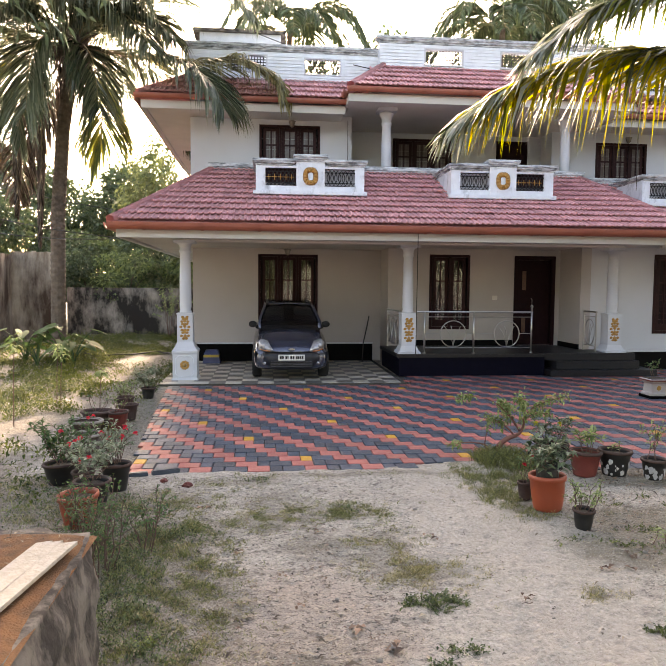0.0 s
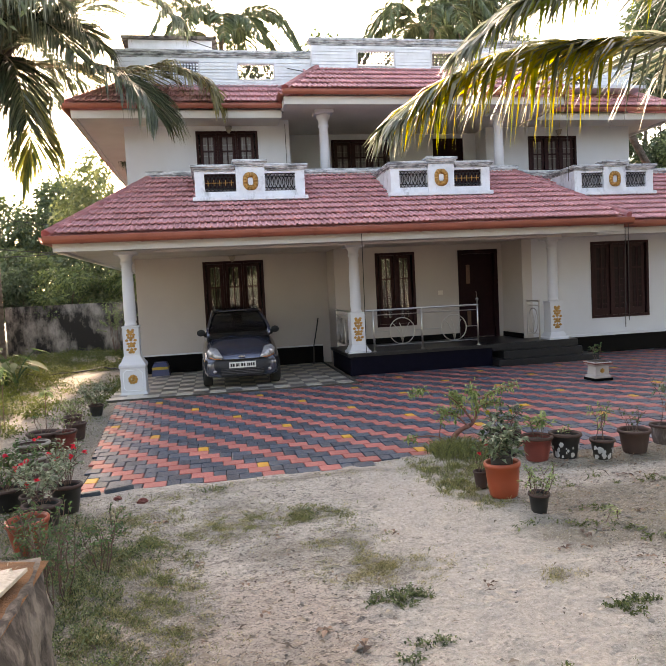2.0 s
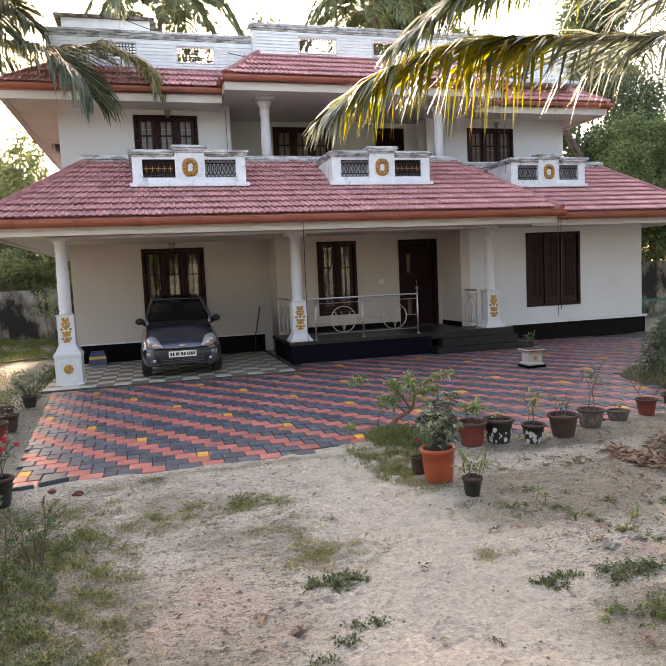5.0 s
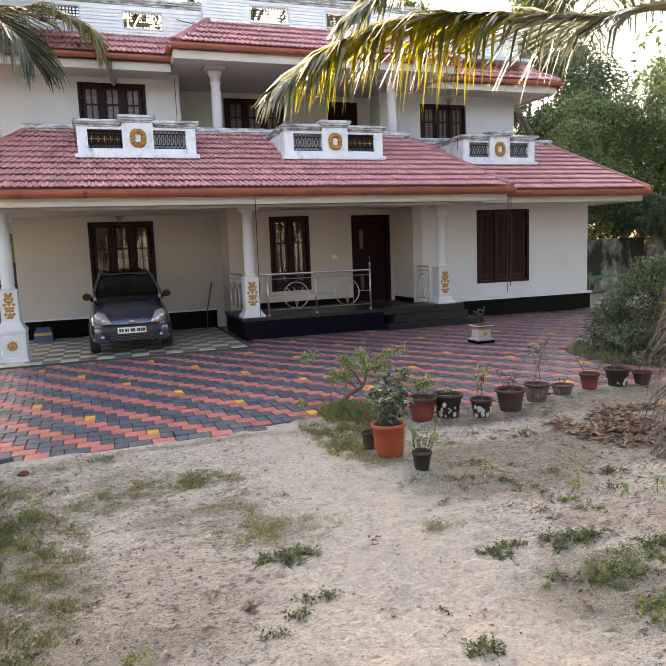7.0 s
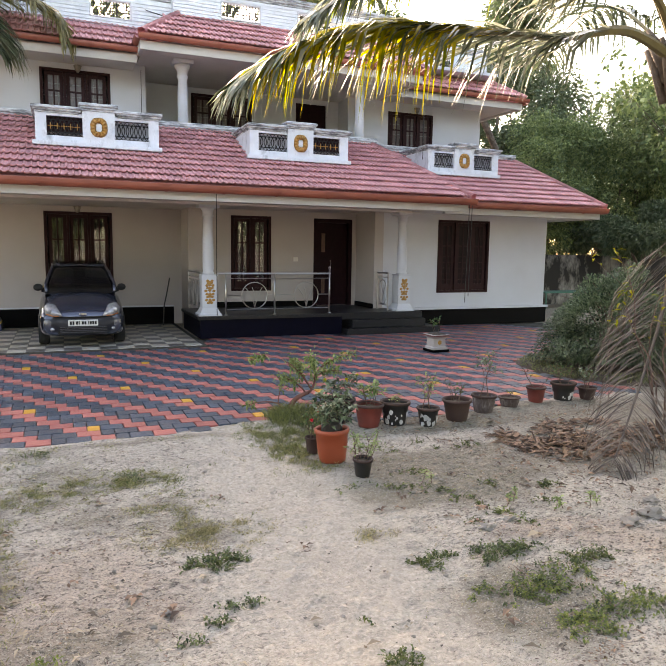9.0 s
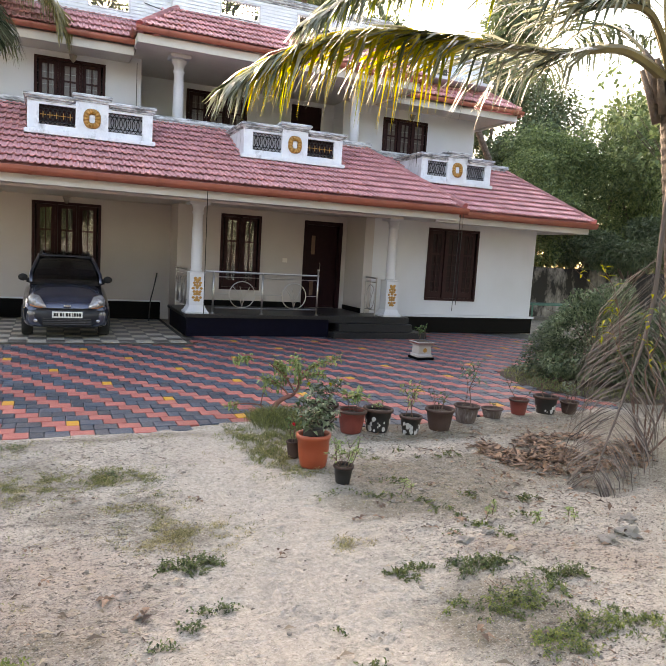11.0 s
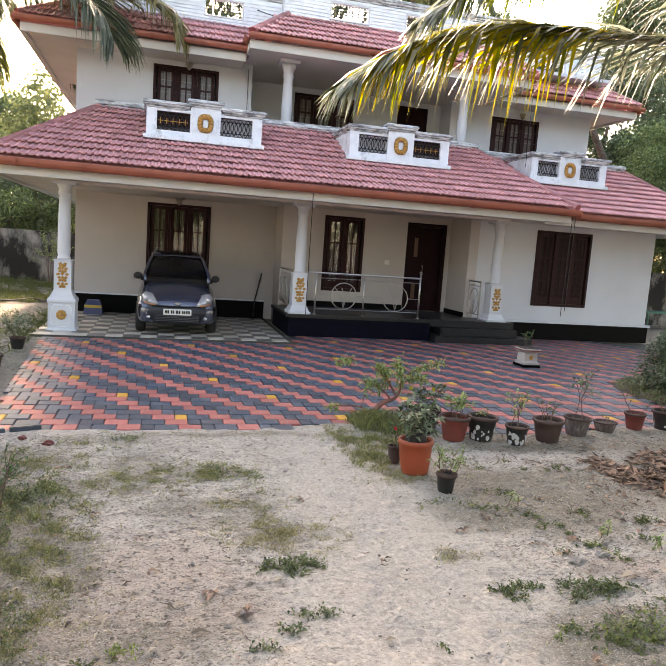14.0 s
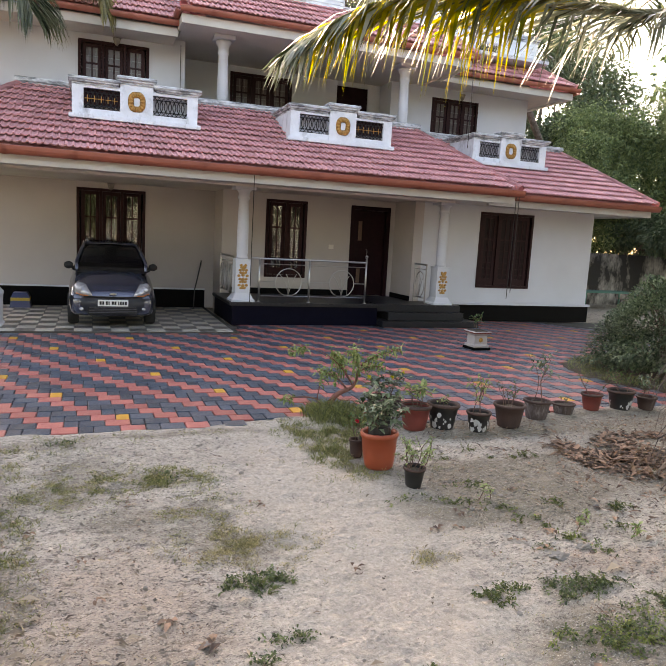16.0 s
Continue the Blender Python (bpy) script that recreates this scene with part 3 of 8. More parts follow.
old_wall(-7.2, -1.8, 25.0, 25.2, 1.72, M_OLDWALL, "damp-stained plastered boundary wall behind the garden")
old_wall(11.0, 40.0, 19.0, 19.2, 1.75, M_OLDWALL, "dark stained boundary wall beside the house")
old_wall(-16.0, -8.6, 17.0, 17.2, 2.75, M_BROWNWALL, "tall brown-stained plaster wall")
old_wall(-8.6, -8.4, 17.0, 25.0, 2.8, M_BROWNWALL, "tall brown-stained plaster wall")
old_wall(-8.4, -7.1, 23.0, 23.2, 2.9, M_BROWNWALL, "pale streaked end of the side wall")
for x in (-15.2, -13.2, -11.2, -9.25):
    old_wall(x, x + 0.36, 16.86, 16.997, 2.72, M_BROWNWALL, "stained plaster pilaster of the side wall")
bm = bmesh.new()
for i in range(30):
    x = -16 + 7.6 * i / 30
    a = [bm.verts.new((x + dx, y, 2.86 + (0.02 if k % 2 else 0) + (y - 16.7) * 0.12)) for k, dx in enumerate((0, 0.127, 0.254)) for y in (16.6, 17.6)]
    bm.faces.new((a[0], a[2], a[3], a[1]))
    bm.faces.new((a[2], a[4], a[5], a[3]))
bmesh.ops.solidify(bm, geom=list(bm.faces), thickness=0.01)
tagged(part("tin_roof", bm, M_TIN), "rusted corrugated tin roof edge on the wall", "roof", kind="structure")
# ---- house ----
house = tagged(new("house"), "two-storey white house with red clay tile roofs", "house")


def pierced(name, x0, x1, y0, y1, z0, z1, holes, material, parent, label=""):
    """A wall along x with openings (x0, x1, z0, z1) that go right through it."""
    xs = sorted({x0, x1, *[h[0] for h in holes], *[h[1] for h in holes]})
    zs = sorted({z0, z1, *[h[2] for h in holes], *[h[3] for h in holes]})
    solid = lambda i, k: 0 <= i < len(xs) - 1 and 0 <= k < len(zs) - 1 and not any(h[0] <= xs[i] + 1e-6 and xs[i + 1] <= h[1] + 1e-6 and h[2] <= zs[k] + 1e-6 and zs[k + 1] <= h[3] + 1e-6 for h in holes)
    bm = bmesh.new()
    cache = {}
    def v(i, k, s):
        if (i, k, s) not in cache:
            cache[i, k, s] = bm.verts.new((xs[i], (y0, y1)[s], zs[k]))
        return cache[i, k, s]
    for i in range(len(xs) - 1):
        for k in range(len(zs) - 1):
            if not solid(i, k):
                continue
            bm.faces.new((v(i, k, 0), v(i + 1, k, 0), v(i + 1, k + 1, 0), v(i, k + 1, 0)))
            bm.faces.new((v(i, k + 1, 1), v(i + 1, k + 1, 1), v(i + 1, k, 1), v(i, k, 1)))
            if not solid(i - 1, k):
                bm.faces.new((v(i, k, 1), v(i, k, 0), v(i, k + 1, 0), v(i, k + 1, 1)))
            if not solid(i + 1, k):
                bm.faces.new((v(i + 1, k, 0), v(i + 1, k, 1), v(i + 1, k + 1, 1), v(i + 1, k + 1, 0)))
            if not solid(i, k - 1):
                bm.faces.new((v(i, k, 1), v(i + 1, k, 1), v(i + 1, k, 0), v(i, k, 0)))
            if not solid(i, k + 1):
                bm.faces.new((v(i, k + 1, 0), v(i + 1, k + 1, 0), v(i + 1, k + 1, 1), v(i, k + 1, 1)))
    return part(name, bm, material, parent, label)


def one(name, d, material, parent=house, label="", bevel=0.0):
    return boxes(name, [d], material, parent, label, bevel)


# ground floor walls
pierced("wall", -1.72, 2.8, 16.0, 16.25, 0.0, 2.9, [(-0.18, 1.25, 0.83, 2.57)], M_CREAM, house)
one("wall", (-1.72, -1.5, 16.25, 24.0, 0.0, 2.9), M_WALL)
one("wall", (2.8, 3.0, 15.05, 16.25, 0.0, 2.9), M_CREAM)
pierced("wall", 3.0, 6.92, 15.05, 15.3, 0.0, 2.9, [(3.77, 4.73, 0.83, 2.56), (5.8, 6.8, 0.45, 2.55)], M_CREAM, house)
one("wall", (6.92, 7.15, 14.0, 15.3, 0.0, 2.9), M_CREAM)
pierced("wall", 7.15, 11.88, 14.0, 14.25, 0.0, 2.9, [(8.62, 10.1, 0.8, 2.565)], M_WALL, house)
one("wall", (11.66, 11.88, 14.25, 24.0, 0.0, 2.9), M_WALL)
one("back_wall", (-1.72, 11.88, 24.0, 24.2, 0.0, 7.0), M_WALL)
# upper walls
pierced("wall", -1.75, 2.05, 16.0, 16.25, 2.9, 6.75, [(-0.15, 1.29, 4.35, 5.61)], M_WALL, house)
one("wall", (-1.75, -1.5, 16.25, 24.0, 2.9, 6.75), M_WALL)
one("wall", (1.85, 2.05, 16.25, 17.5, 2.9, 6.75), M_WALL)
pierced("wall", 2.05, 7.4, 17.5, 17.7, 2.9, 6.75, [(3.34, 4.93, 4.45, 5.72), (6.16, 7.04, 4.2, 5.74)], M_WALL, house)
pierced("wall", 7.4, 11.6, 16.8, 17.0, 2.9, 6.75, [(8.6, 10.01, 4.3, 5.61)], M_WALL, house)
one("wall", (7.4, 7.6, 17.0, 17.5, 2.9, 6.75), M_WALL)
one("wall", (11.4, 11.6, 17.0, 24.0, 2.9, 6.75), M_WALL)
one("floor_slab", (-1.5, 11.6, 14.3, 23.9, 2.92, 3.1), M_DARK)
one("floor_slab", (-1.15, 7.25, 14.95, 17.5, 4.08, 4.2), M_STEP)
one("roof_slab", (-1.7, 11.5, 15.9, 24.0, 6.62, 6.7), M_WALL)

# plinths and skirtings
one("plinth", (-1.74, 2.6, 15.965, 15.998, 0.0, 0.42), M_BLACK, label="black plinth of the car porch")
one("plinth_ledge", (-1.76, 2.6, 15.92, 15.998, 0.42, 0.45), M_WALL)
one("plinth", (7.76, 11.95, 13.965, 13.998, 0.0, 0.40), M_BLACK)
one("plinth_ledge", (7.6, 11.96, 13.90, 13.998, 0.40, 0.45), M_WALL)
one("skirting", (3.02, 5.78, 15.02, 15.048, 0.45, 0.58), M_BLACK)
one("skirting", (6.89, 6.918, 14.0, 15.02, 0.45, 0.56), M_BLACK)

# porch platform and steps
one("porch_floor", (2.62, 5.75, 13.05, 15.05, 0.38, 0.45), M_STEP, bevel=0.012)
one("porch_floor", (5.752, 7.75, 13.14, 15.05, 0.30, 0.45), M_STEP, bevel=0.012)
one("porch_plinth", (2.68, 5.74, 13.1, 15.05, 0.0, 0.38), M_NAVY)
one("step", (5.95, 7.76, 12.99, 13.6, 0.131, 0.298), M_STEP, bevel=0.01)
one("step", (5.76, 8.05, 12.82, 14.0, 0.0, 0.13), M_STEP, bevel=0.01)
one("porch_plinth", (5.753, 7.75, 13.61, 15.0, 0.135, 0.296), M_NAVY)


# windows: casing, leaves with two columns of panes, iron bars behind
def window(x0, x1, z0, z1, y, leaves, bars=True, blind=False):
    depth = 0.14
    f = 0.06
    w = (x1 - x0 - 2 * f) / leaves
    win = pierced("window", x0, x1, y - 0.015, y + depth, z0, z1, [(x0 + f + k * w + (0.025 if k else 0), x0 + f + (k + 1) * w - (0.025 if k < leaves - 1 else 0), z0 + f, z1 - f) for k in range(leaves)], M_WOOD, house, "dark-stained wooden window")
    for k in range(leaves):
        a, b = x0 + f + k * w + 0.03, x0 + f + (k + 1) * w - 0.03
        ya, yb = y + 0.025, y + 0.06
        top, mid = z1 - f - 0.005, z1 - f - 0.32 * (z1 - z0)
        s = 0.075
        c = (a + b) / 2
        holes = [(a + s, c - 0.015, z0 + 0.22, mid - 0.02), (c + 0.015, b - s, z0 + 0.22, mid - 0.02), (a + s, c - 0.015, mid + 0.02, top - s), (c + 0.015, b - s, mid + 0.02, top - s)]
        pierced("shutter", a, b, ya, yb, z0 + f + 0.005, top, holes, M_WOOD, win)
        for h in holes:
            g = one("pane", (h[0] - 0.004, h[1] + 0.004, ya + 0.014, ya + 0.019, h[2] - 0.004, h[3] + 0.004), M_PANE_DARK if blind else M_PANE_DULL if z0 > 4 else M_GLASS, win)
            g.visible_shadow = blind
    if bars:
        bm = bmesh.new()
        n = max(4, int((x1 - x0) / 0.12))
        yg = y + (0.036 if blind or z0 > 4 else 0.11)
        for i in range(1, n):
            x = x0 + (x1 - x0) * i / n
            tube(bm, [(x, yg, z0 + f), (x, yg, z1 - f)], 0.007, n=5)
        for t in (0.18, 0.26, 0.34, 0.42, 0.5) if blind else (0.35, 0.55, 0.75):
            z = z0 + (z1 - z0) * t
            box(bm, x0 + f, x1 - f, yg - 0.005, yg + 0.005, z - 0.008, z + 0.008)
        part("window_grille", bm, M_GRILLE if z0 > 4 else M_WOOD if blind else M_IRON, win)
    # curtain gathered behind; upstairs the dark of the room is in its colour
    bm = bmesh.new()
    m = 40
    rows = []
    for i in range(m + 1):
        x = x0 + f + (x1 - x0 - 2 * f) * i / m
        yy = y + 0.2 + 0.02 * math.sin(i * 1.9) + 0.012 * math.sin(i * 0.7)
        rows.append((bm.verts.new((x, yy, z0)), bm.verts.new((x, yy, z1))))
    for (a, b), (c2, d) in zip(rows, rows[1:]):
        bm.faces.new((a, c2, d, b))
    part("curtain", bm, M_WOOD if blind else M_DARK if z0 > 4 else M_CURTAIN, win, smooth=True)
    return win


window(-0.18, 1.25, 0.83, 2.57, 16.0, 3)
window(-0.15, 1.29, 4.35, 5.61, 16.0, 3)
window(3.77, 4.73, 0.83, 2.56, 15.05, 2)
window(8.62, 10.1, 0.8, 2.565, 14.0, 3, blind=True)
window(8.6, 10.01, 4.3, 5.61, 16.8, 3)
window(3.34, 4.93, 4.45, 5.72, 17.5, 3)

# front door: casing and closed leaves
bm = bmesh.new()
for d in ((5.8, 5.89, 15.03, 15.24, 0.45, 2.55), (6.71, 6.8, 15.03, 15.24, 0.45, 2.55), (5.89, 6.71, 15.03, 15.24, 2.46, 2.55)):
    box(bm, *d)
door = part("front_door", bm, M_DOOR, house, "dark polished double door with a carved inlay")
leaf = pierced("door_leaf", 5.895, 6.29, 15.1, 15.14, 0.46, 2.455, [(6.02, 6.12, 1.75, 2.2), (6.02, 6.12, 0.75, 1.1)], M_DOOR, door)
for z0, z1 in ((1.75, 2.2), (0.75, 1.1)):
    one("door_panel", (6.015, 6.125, 15.115, 15.12, z0, z1), M_INLAY, leaf, "carved paler wood inlay")
one("door_leaf", (6.295, 6.705, 15.15, 15.19, 0.46, 2.455), M_DOOR, door)
bm = bmesh.new()
tube(bm, [(6.25, 15.09, 1.35), (6.25, 15.05, 1.37), (6.25, 15.05, 1.53), (6.25, 15.09, 1.55)], 0.009)
part("handle", bm, M_STEEL, door, "steel pull handle")
one("upper_door", (6.16, 7.04, 17.54, 17.6, 4.2, 5.74), M_DOOR, label="dark closed balcony door")

# columns
COL = [(0.115, 0.0), (0.115, 0.04), (0.10, 0.06), (0.112, 0.12), (0.108, 0.7), (0.096, 1.14), (0.115, 1.16), (0.115, 1.19), (0.10, 1.21), (0.105, 1.24), (0.112, 1.28), (0.15, 1.335), (0.155, 1.35), (0.155, 1.384)]


def scroll_ornament(x, y, z, h, parent):
    """Carved leaf scroll: knobs and curls on a stem."""
    bm = bmesh.new()
    k = h / 0.46
    for dz, w in ((-0.2, 0.05), (-0.15, 0.085), (-0.09, 0.06), (-0.04, 0.075), (0.02, 0.095), (0.075, 0.06), (0.12, 0.075), (0.17, 0.05), (0.205, 0.06)):
        for s in (-1, 1):
            r = bmesh.ops.create_icosphere(bm, subdivisions=1, radius=0.03 * k)
            bmesh.ops.scale(bm, verts=r["verts"], vec=(1.15, 0.45, 0.9))
            bmesh.ops.translate(bm, verts=r["verts"], vec=(x + s * (w - 0.02) * k, y, z + dz * k))
    for dz in (-0.17, -0.06, 0.05, 0.15):
        r = bmesh.ops.create_icosphere(bm, subdivisions=1, radius=0.045 * k)
        bmesh.ops.scale(bm, verts=r["verts"], vec=(0.8, 0.45, 1.25))
        bmesh.ops.translate(bm, verts=r["verts"], vec=(x, y, z + dz * k))
    return part("ornament", bm, M_GOLD, parent, "gilded leaf scroll ornament")


def column(x, y, z, pedestal):
    bm = bmesh.new()
    if pedestal:
        lathe(bm, [(0.25, 0), (0.25, 0.03), (0.225, 0.06), (0.225, 0.50), (0.24, 0.53), (0.24, 0.57), (0.20, 0.62), (0.16, 0.70), (0.145, 0.74), (0.145, 1.255), (0.16, 1.26), (0.16, 1.28)], at=(x, y, z), square=True)
    else:
        lathe(bm, [(0.23, 0), (0.23, 0.035), (0.20, 0.06), (0.165, 0.13), (0.15, 0.16), (0.15, 0.80), (0.16, 0.805), (0.16, 0.825)], at=(x, y, z), square=True)
    base = part("column", bm, M_WALL, house, "white column on a square base with gilded ornament")
    zt = z + (1.28 if pedestal else 0.825)
    bm = bmesh.new()
    s = (2.655 - zt) / 1.385
    lathe(bm, [(r, h * s) for r, h in COL], n=24, at=(x, y, zt))
    part("shaft", bm, M_WALL, base, smooth=True)
    one("capital", (x - 0.205, x + 0.205, y - 0.205, y + 0.205, 2.60, 2.653), M_WALL, base, "", 0.012)
    if pedestal:
        scroll_ornament(x, y - 0.148, z + 1.0, 0.46, base)
        bm = bmesh.new()
        for i in range(9):
            a = 2 * math.pi * i / 9
            r = bmesh.ops.create_icosphere(bm, subdivisions=1, radius=0.032)
            bmesh.ops.scale(bm, verts=r["verts"], vec=(1, 0.5, 1))
            bmesh.ops.translate(bm, verts=r["verts"], vec=(x + 0.062 * math.cos(a), y - 0.23, z + 0.3 + 0.062 * math.sin(a)))
        r = bmesh.ops.create_icosphere(bm, subdivisions=1, radius=0.035)
        bmesh.ops.translate(bm, verts=r["verts"], vec=(x, y - 0.228, z + 0.3))
        part("rosette", bm, M_GOLD, base, "gilded flower rosette")
        bm = bmesh.new()
        pts = [(-0.12, 0.47), (0.12, 0.47), (0.17, 0.42), (0.17, 0.14), (0.12, 0.09), (-0.12, 0.09), (-0.17, 0.14), (-0.17, 0.42)]
        tube(bm, [(x + a, y - 0.226, z + b) for a, b in pts + pts[:1]], 0.008, n=4)
        part("panel_moulding", bm, M_PARAPET, base)
    else:
        scroll_ornament(x, y - 0.153, z + 0.48, 0.5, base)
    return base


column(-1.53, 12.88, 0.0, True)
column(2.9, 13.37, 0.45, False)
column(7.34, 13.42, 0.45, False)

# steel railing: posts, rails, hoops with fans
def fan_hoop(bm, c, r, along_y=False):
    t = bmesh.new()
    ring(t, (0, 0, 0), r, r, 0.011, n=28)
    for tip, bend in ((-0.75, -0.1), (-0.2, 0.1), (0.6, 0.2)):
        tube(t, bez((0, 0, -r), (bend * r, 0, 0), (tip * r, 0, 0.62 * r), 6), 0.007, n=4)
    t.verts.ensure_lookup_table()
    m = {v: bm.verts.new(Vector(c) + (Vector((v.co.y, v.co.x * 0.75, v.co.z)) if along_y else v.co)) for v in t.verts}
    for f in t.faces:
        bm.faces.new([m[v] for v in f.verts])
    t.free()


bm = bmesh.new()
Y = 13.2
tube(bm, [(3.05, Y, 1.30), (5.5, Y, 1.30)], 0.019, n=8)
rail = part("railing", bm, M_STEEL, house, "stainless steel porch railing")
for x, zt in ((3.22, 1.3), (4.25, 1.3), (5.48, 1.41)):
    bm = bmesh.new()
    tube(bm, [(x, Y, 0.45), (x, Y, zt)], 0.02, n=8)
    lathe(bm, [(0.04, 0.0), (0.04, 0.012), (0.025, 0.03)], n=10, at=(x, Y, 0.45))
    if zt > 1.35:
        lathe(bm, [(0.028, 0.0), (0.03, 0.03), (0.018, 0.05)], n=10, at=(x, Y, zt - 0.01))
    part("post", bm, M_STEEL, rail, smooth=True)
for z in (1.2, 0.86, 0.57):
    for a, b in (((3.22, 3.56), (4.08, 4.25), (4.25, 4.68), (5.22, 5.48)) if z == 0.86 else ((3.22, 5.48),)):
        bm = bmesh.new()
        tube(bm, [(a, Y, z), (b, Y, z)], 0.009, n=5)
        part("rail", bm, M_STEEL, rail)
for x in (3.82, 4.95):
    bm = bmesh.new()
    fan_hoop(bm, (x, Y, 0.85), 0.27)
    part("hoop", bm, M_STEEL, rail, smooth=True)
for x, y0, y1 in ((2.78, 13.55, 15.0), (7.0, 13.4, 13.98)):
    bm = bmesh.new()
    tube(bm, [(x, y0, 1.3), (x, y1, 1.3)], 0.019, n=8)
    r2 = part("railing", bm, M_STEEL, house, "short steel side railing of the porch")
    for y in (y0 + 0.02, y1 - 0.02):
        bm = bmesh.new()
        tube(bm, [(x, y, 0.45), (x, y, 1.3)], 0.017, n=8)
        part("post", bm, M_STEEL, r2)
    for z in (1.2, 0.57):
        bm = bmesh.new()
        tube(bm, [(x, y0, z), (x, y1, z)], 0.009, n=5)
        part("rail", bm, M_STEEL, r2)
    n = 3 if y1 - y0 > 1 else 1
    for i in range(n):
        bm = bmesh.new()
        fan_hoop(bm, (x, y0 + (y1 - y0) * (i + 0.5) / n, 0.86), 0.28, True)
        part("hoop", bm, M_STEEL, r2, smooth=True)

# balcony bays with iron grilles and gilded wreaths
def wreath(x, y, z, parent):
    bm = bmesh.new()
    n, m = 84, 6
    rings = []
    for i in range(n):
        a = 2 * math.pi * i / n
        k = 1 + 0.14 * abs(math.sin(2 * a))
        e = Vector((math.cos(a), 0, math.sin(a)))
        p = Vector((0.098 * k * e.x, 0, 0.122 * k * e.z))
        rings.append([bm.verts.new((x + p.x + 0.052 * math.cos(2 * math.pi * q / m) * e.x, y - 0.03 * max(-0.2, math.sin(2 * math.pi * q / m)) * (1 + 0.55 * math.sin(14 * a)), z + p.z + 0.052 * math.cos(2 * math.pi * q / m) * e.z)) for q in range(m)])
    for i in range(n):
        a, b = rings[i], rings[(i + 1) % n]
        for q in range(m):
            bm.faces.new((a[q], b[q], b[(q + 1) % m], a[(q + 1) % m]))
    return part("wreath", bm, M_GOLD, parent, "ochre moulded wreath with an open centre", smooth=True)


def grille(x0, x1, z0, z1, y, parent, gilded):
    bm = bmesh.new()
    w, h = x1 - x0, z1 - z0
    for z in (z0 + 0.01, z0 + 0.2 * h, z0 + 0.8 * h, z1 - 0.01):
        tube(bm, [(x0, y, z), (x1, y, z)], 0.007, n=4)
    n = 8
    for i in range(n):
        x = x0 + w * (i + 0.5) / n
        ring(bm, (x, y, (z0 + z1) / 2), w / n * 0.85, 0.31 * h, 0.008, n=14, m=4)
        for a, b in ((z0, z0 + 0.2 * h), (z0 + 0.8 * h, z1)):
            tube(bm, [(x - w / n / 2, y, a), (x + w / n / 2, y, b)], 0.005, n=4)
            tube(bm, [(x + w / n / 2, y, a), (x - w / n / 2, y, b)], 0.005, n=4)
    g = part("bay_grille", bm, M_IRON, parent, "black wrought-iron grille")
    if gilded:
        one("grille_backing", (x0, x1, y + 0.03, y + 0.035, z0 + 0.2 * h, z1), M_WOOD, parent)
    for i in range(5 if gilded else 0):
        bm = bmesh.new()
        x = x0 + w * (i + 0.6) / 5.4
        zc = (z0 + z1) / 2
        tube(bm, [(x, y - 0.012, zc - 0.055), (x, y - 0.012, zc + 0.055)], 0.007, n=5)
        tube(bm, [(x - 0.05, y - 0.012, zc), (x + 0.05, y - 0.012, zc)], 0.007, n=5)
        part("grille_flower", bm, M_GOLD, parent)


def cornice(name, x0, x1, y0, y1, z, parent, h=0.15):
    """A stepped moulding, three courses growing outwards, as one solid."""
    bm = bmesh.new()
    lv = [(0.0, 0.0), (0.0, 0.25), (0.035, 0.32), (0.035, 0.55), (0.06, 0.62), (0.06, 0.9), (0.045, 1.0)]
    rings = [[bm.verts.new(c) for c in ((x0 - o, y0 - o, z + h * k), (x1 + o, y0 - o, z + h * k), (x1 + o, y1 + o, z + h * k), (x0 - o, y1 + o, z + h * k))] for o, k in lv]
    for a, b in zip(rings, rings[1:]):
        for i in range(4):
            bm.faces.new((a[i], a[(i + 1) % 4], b[(i + 1) % 4], b[i]))
    bm.faces.new(rings[-1])
    bm.faces.new(rings[0][::-1])
    return part(name, bm, M_BAND, parent)


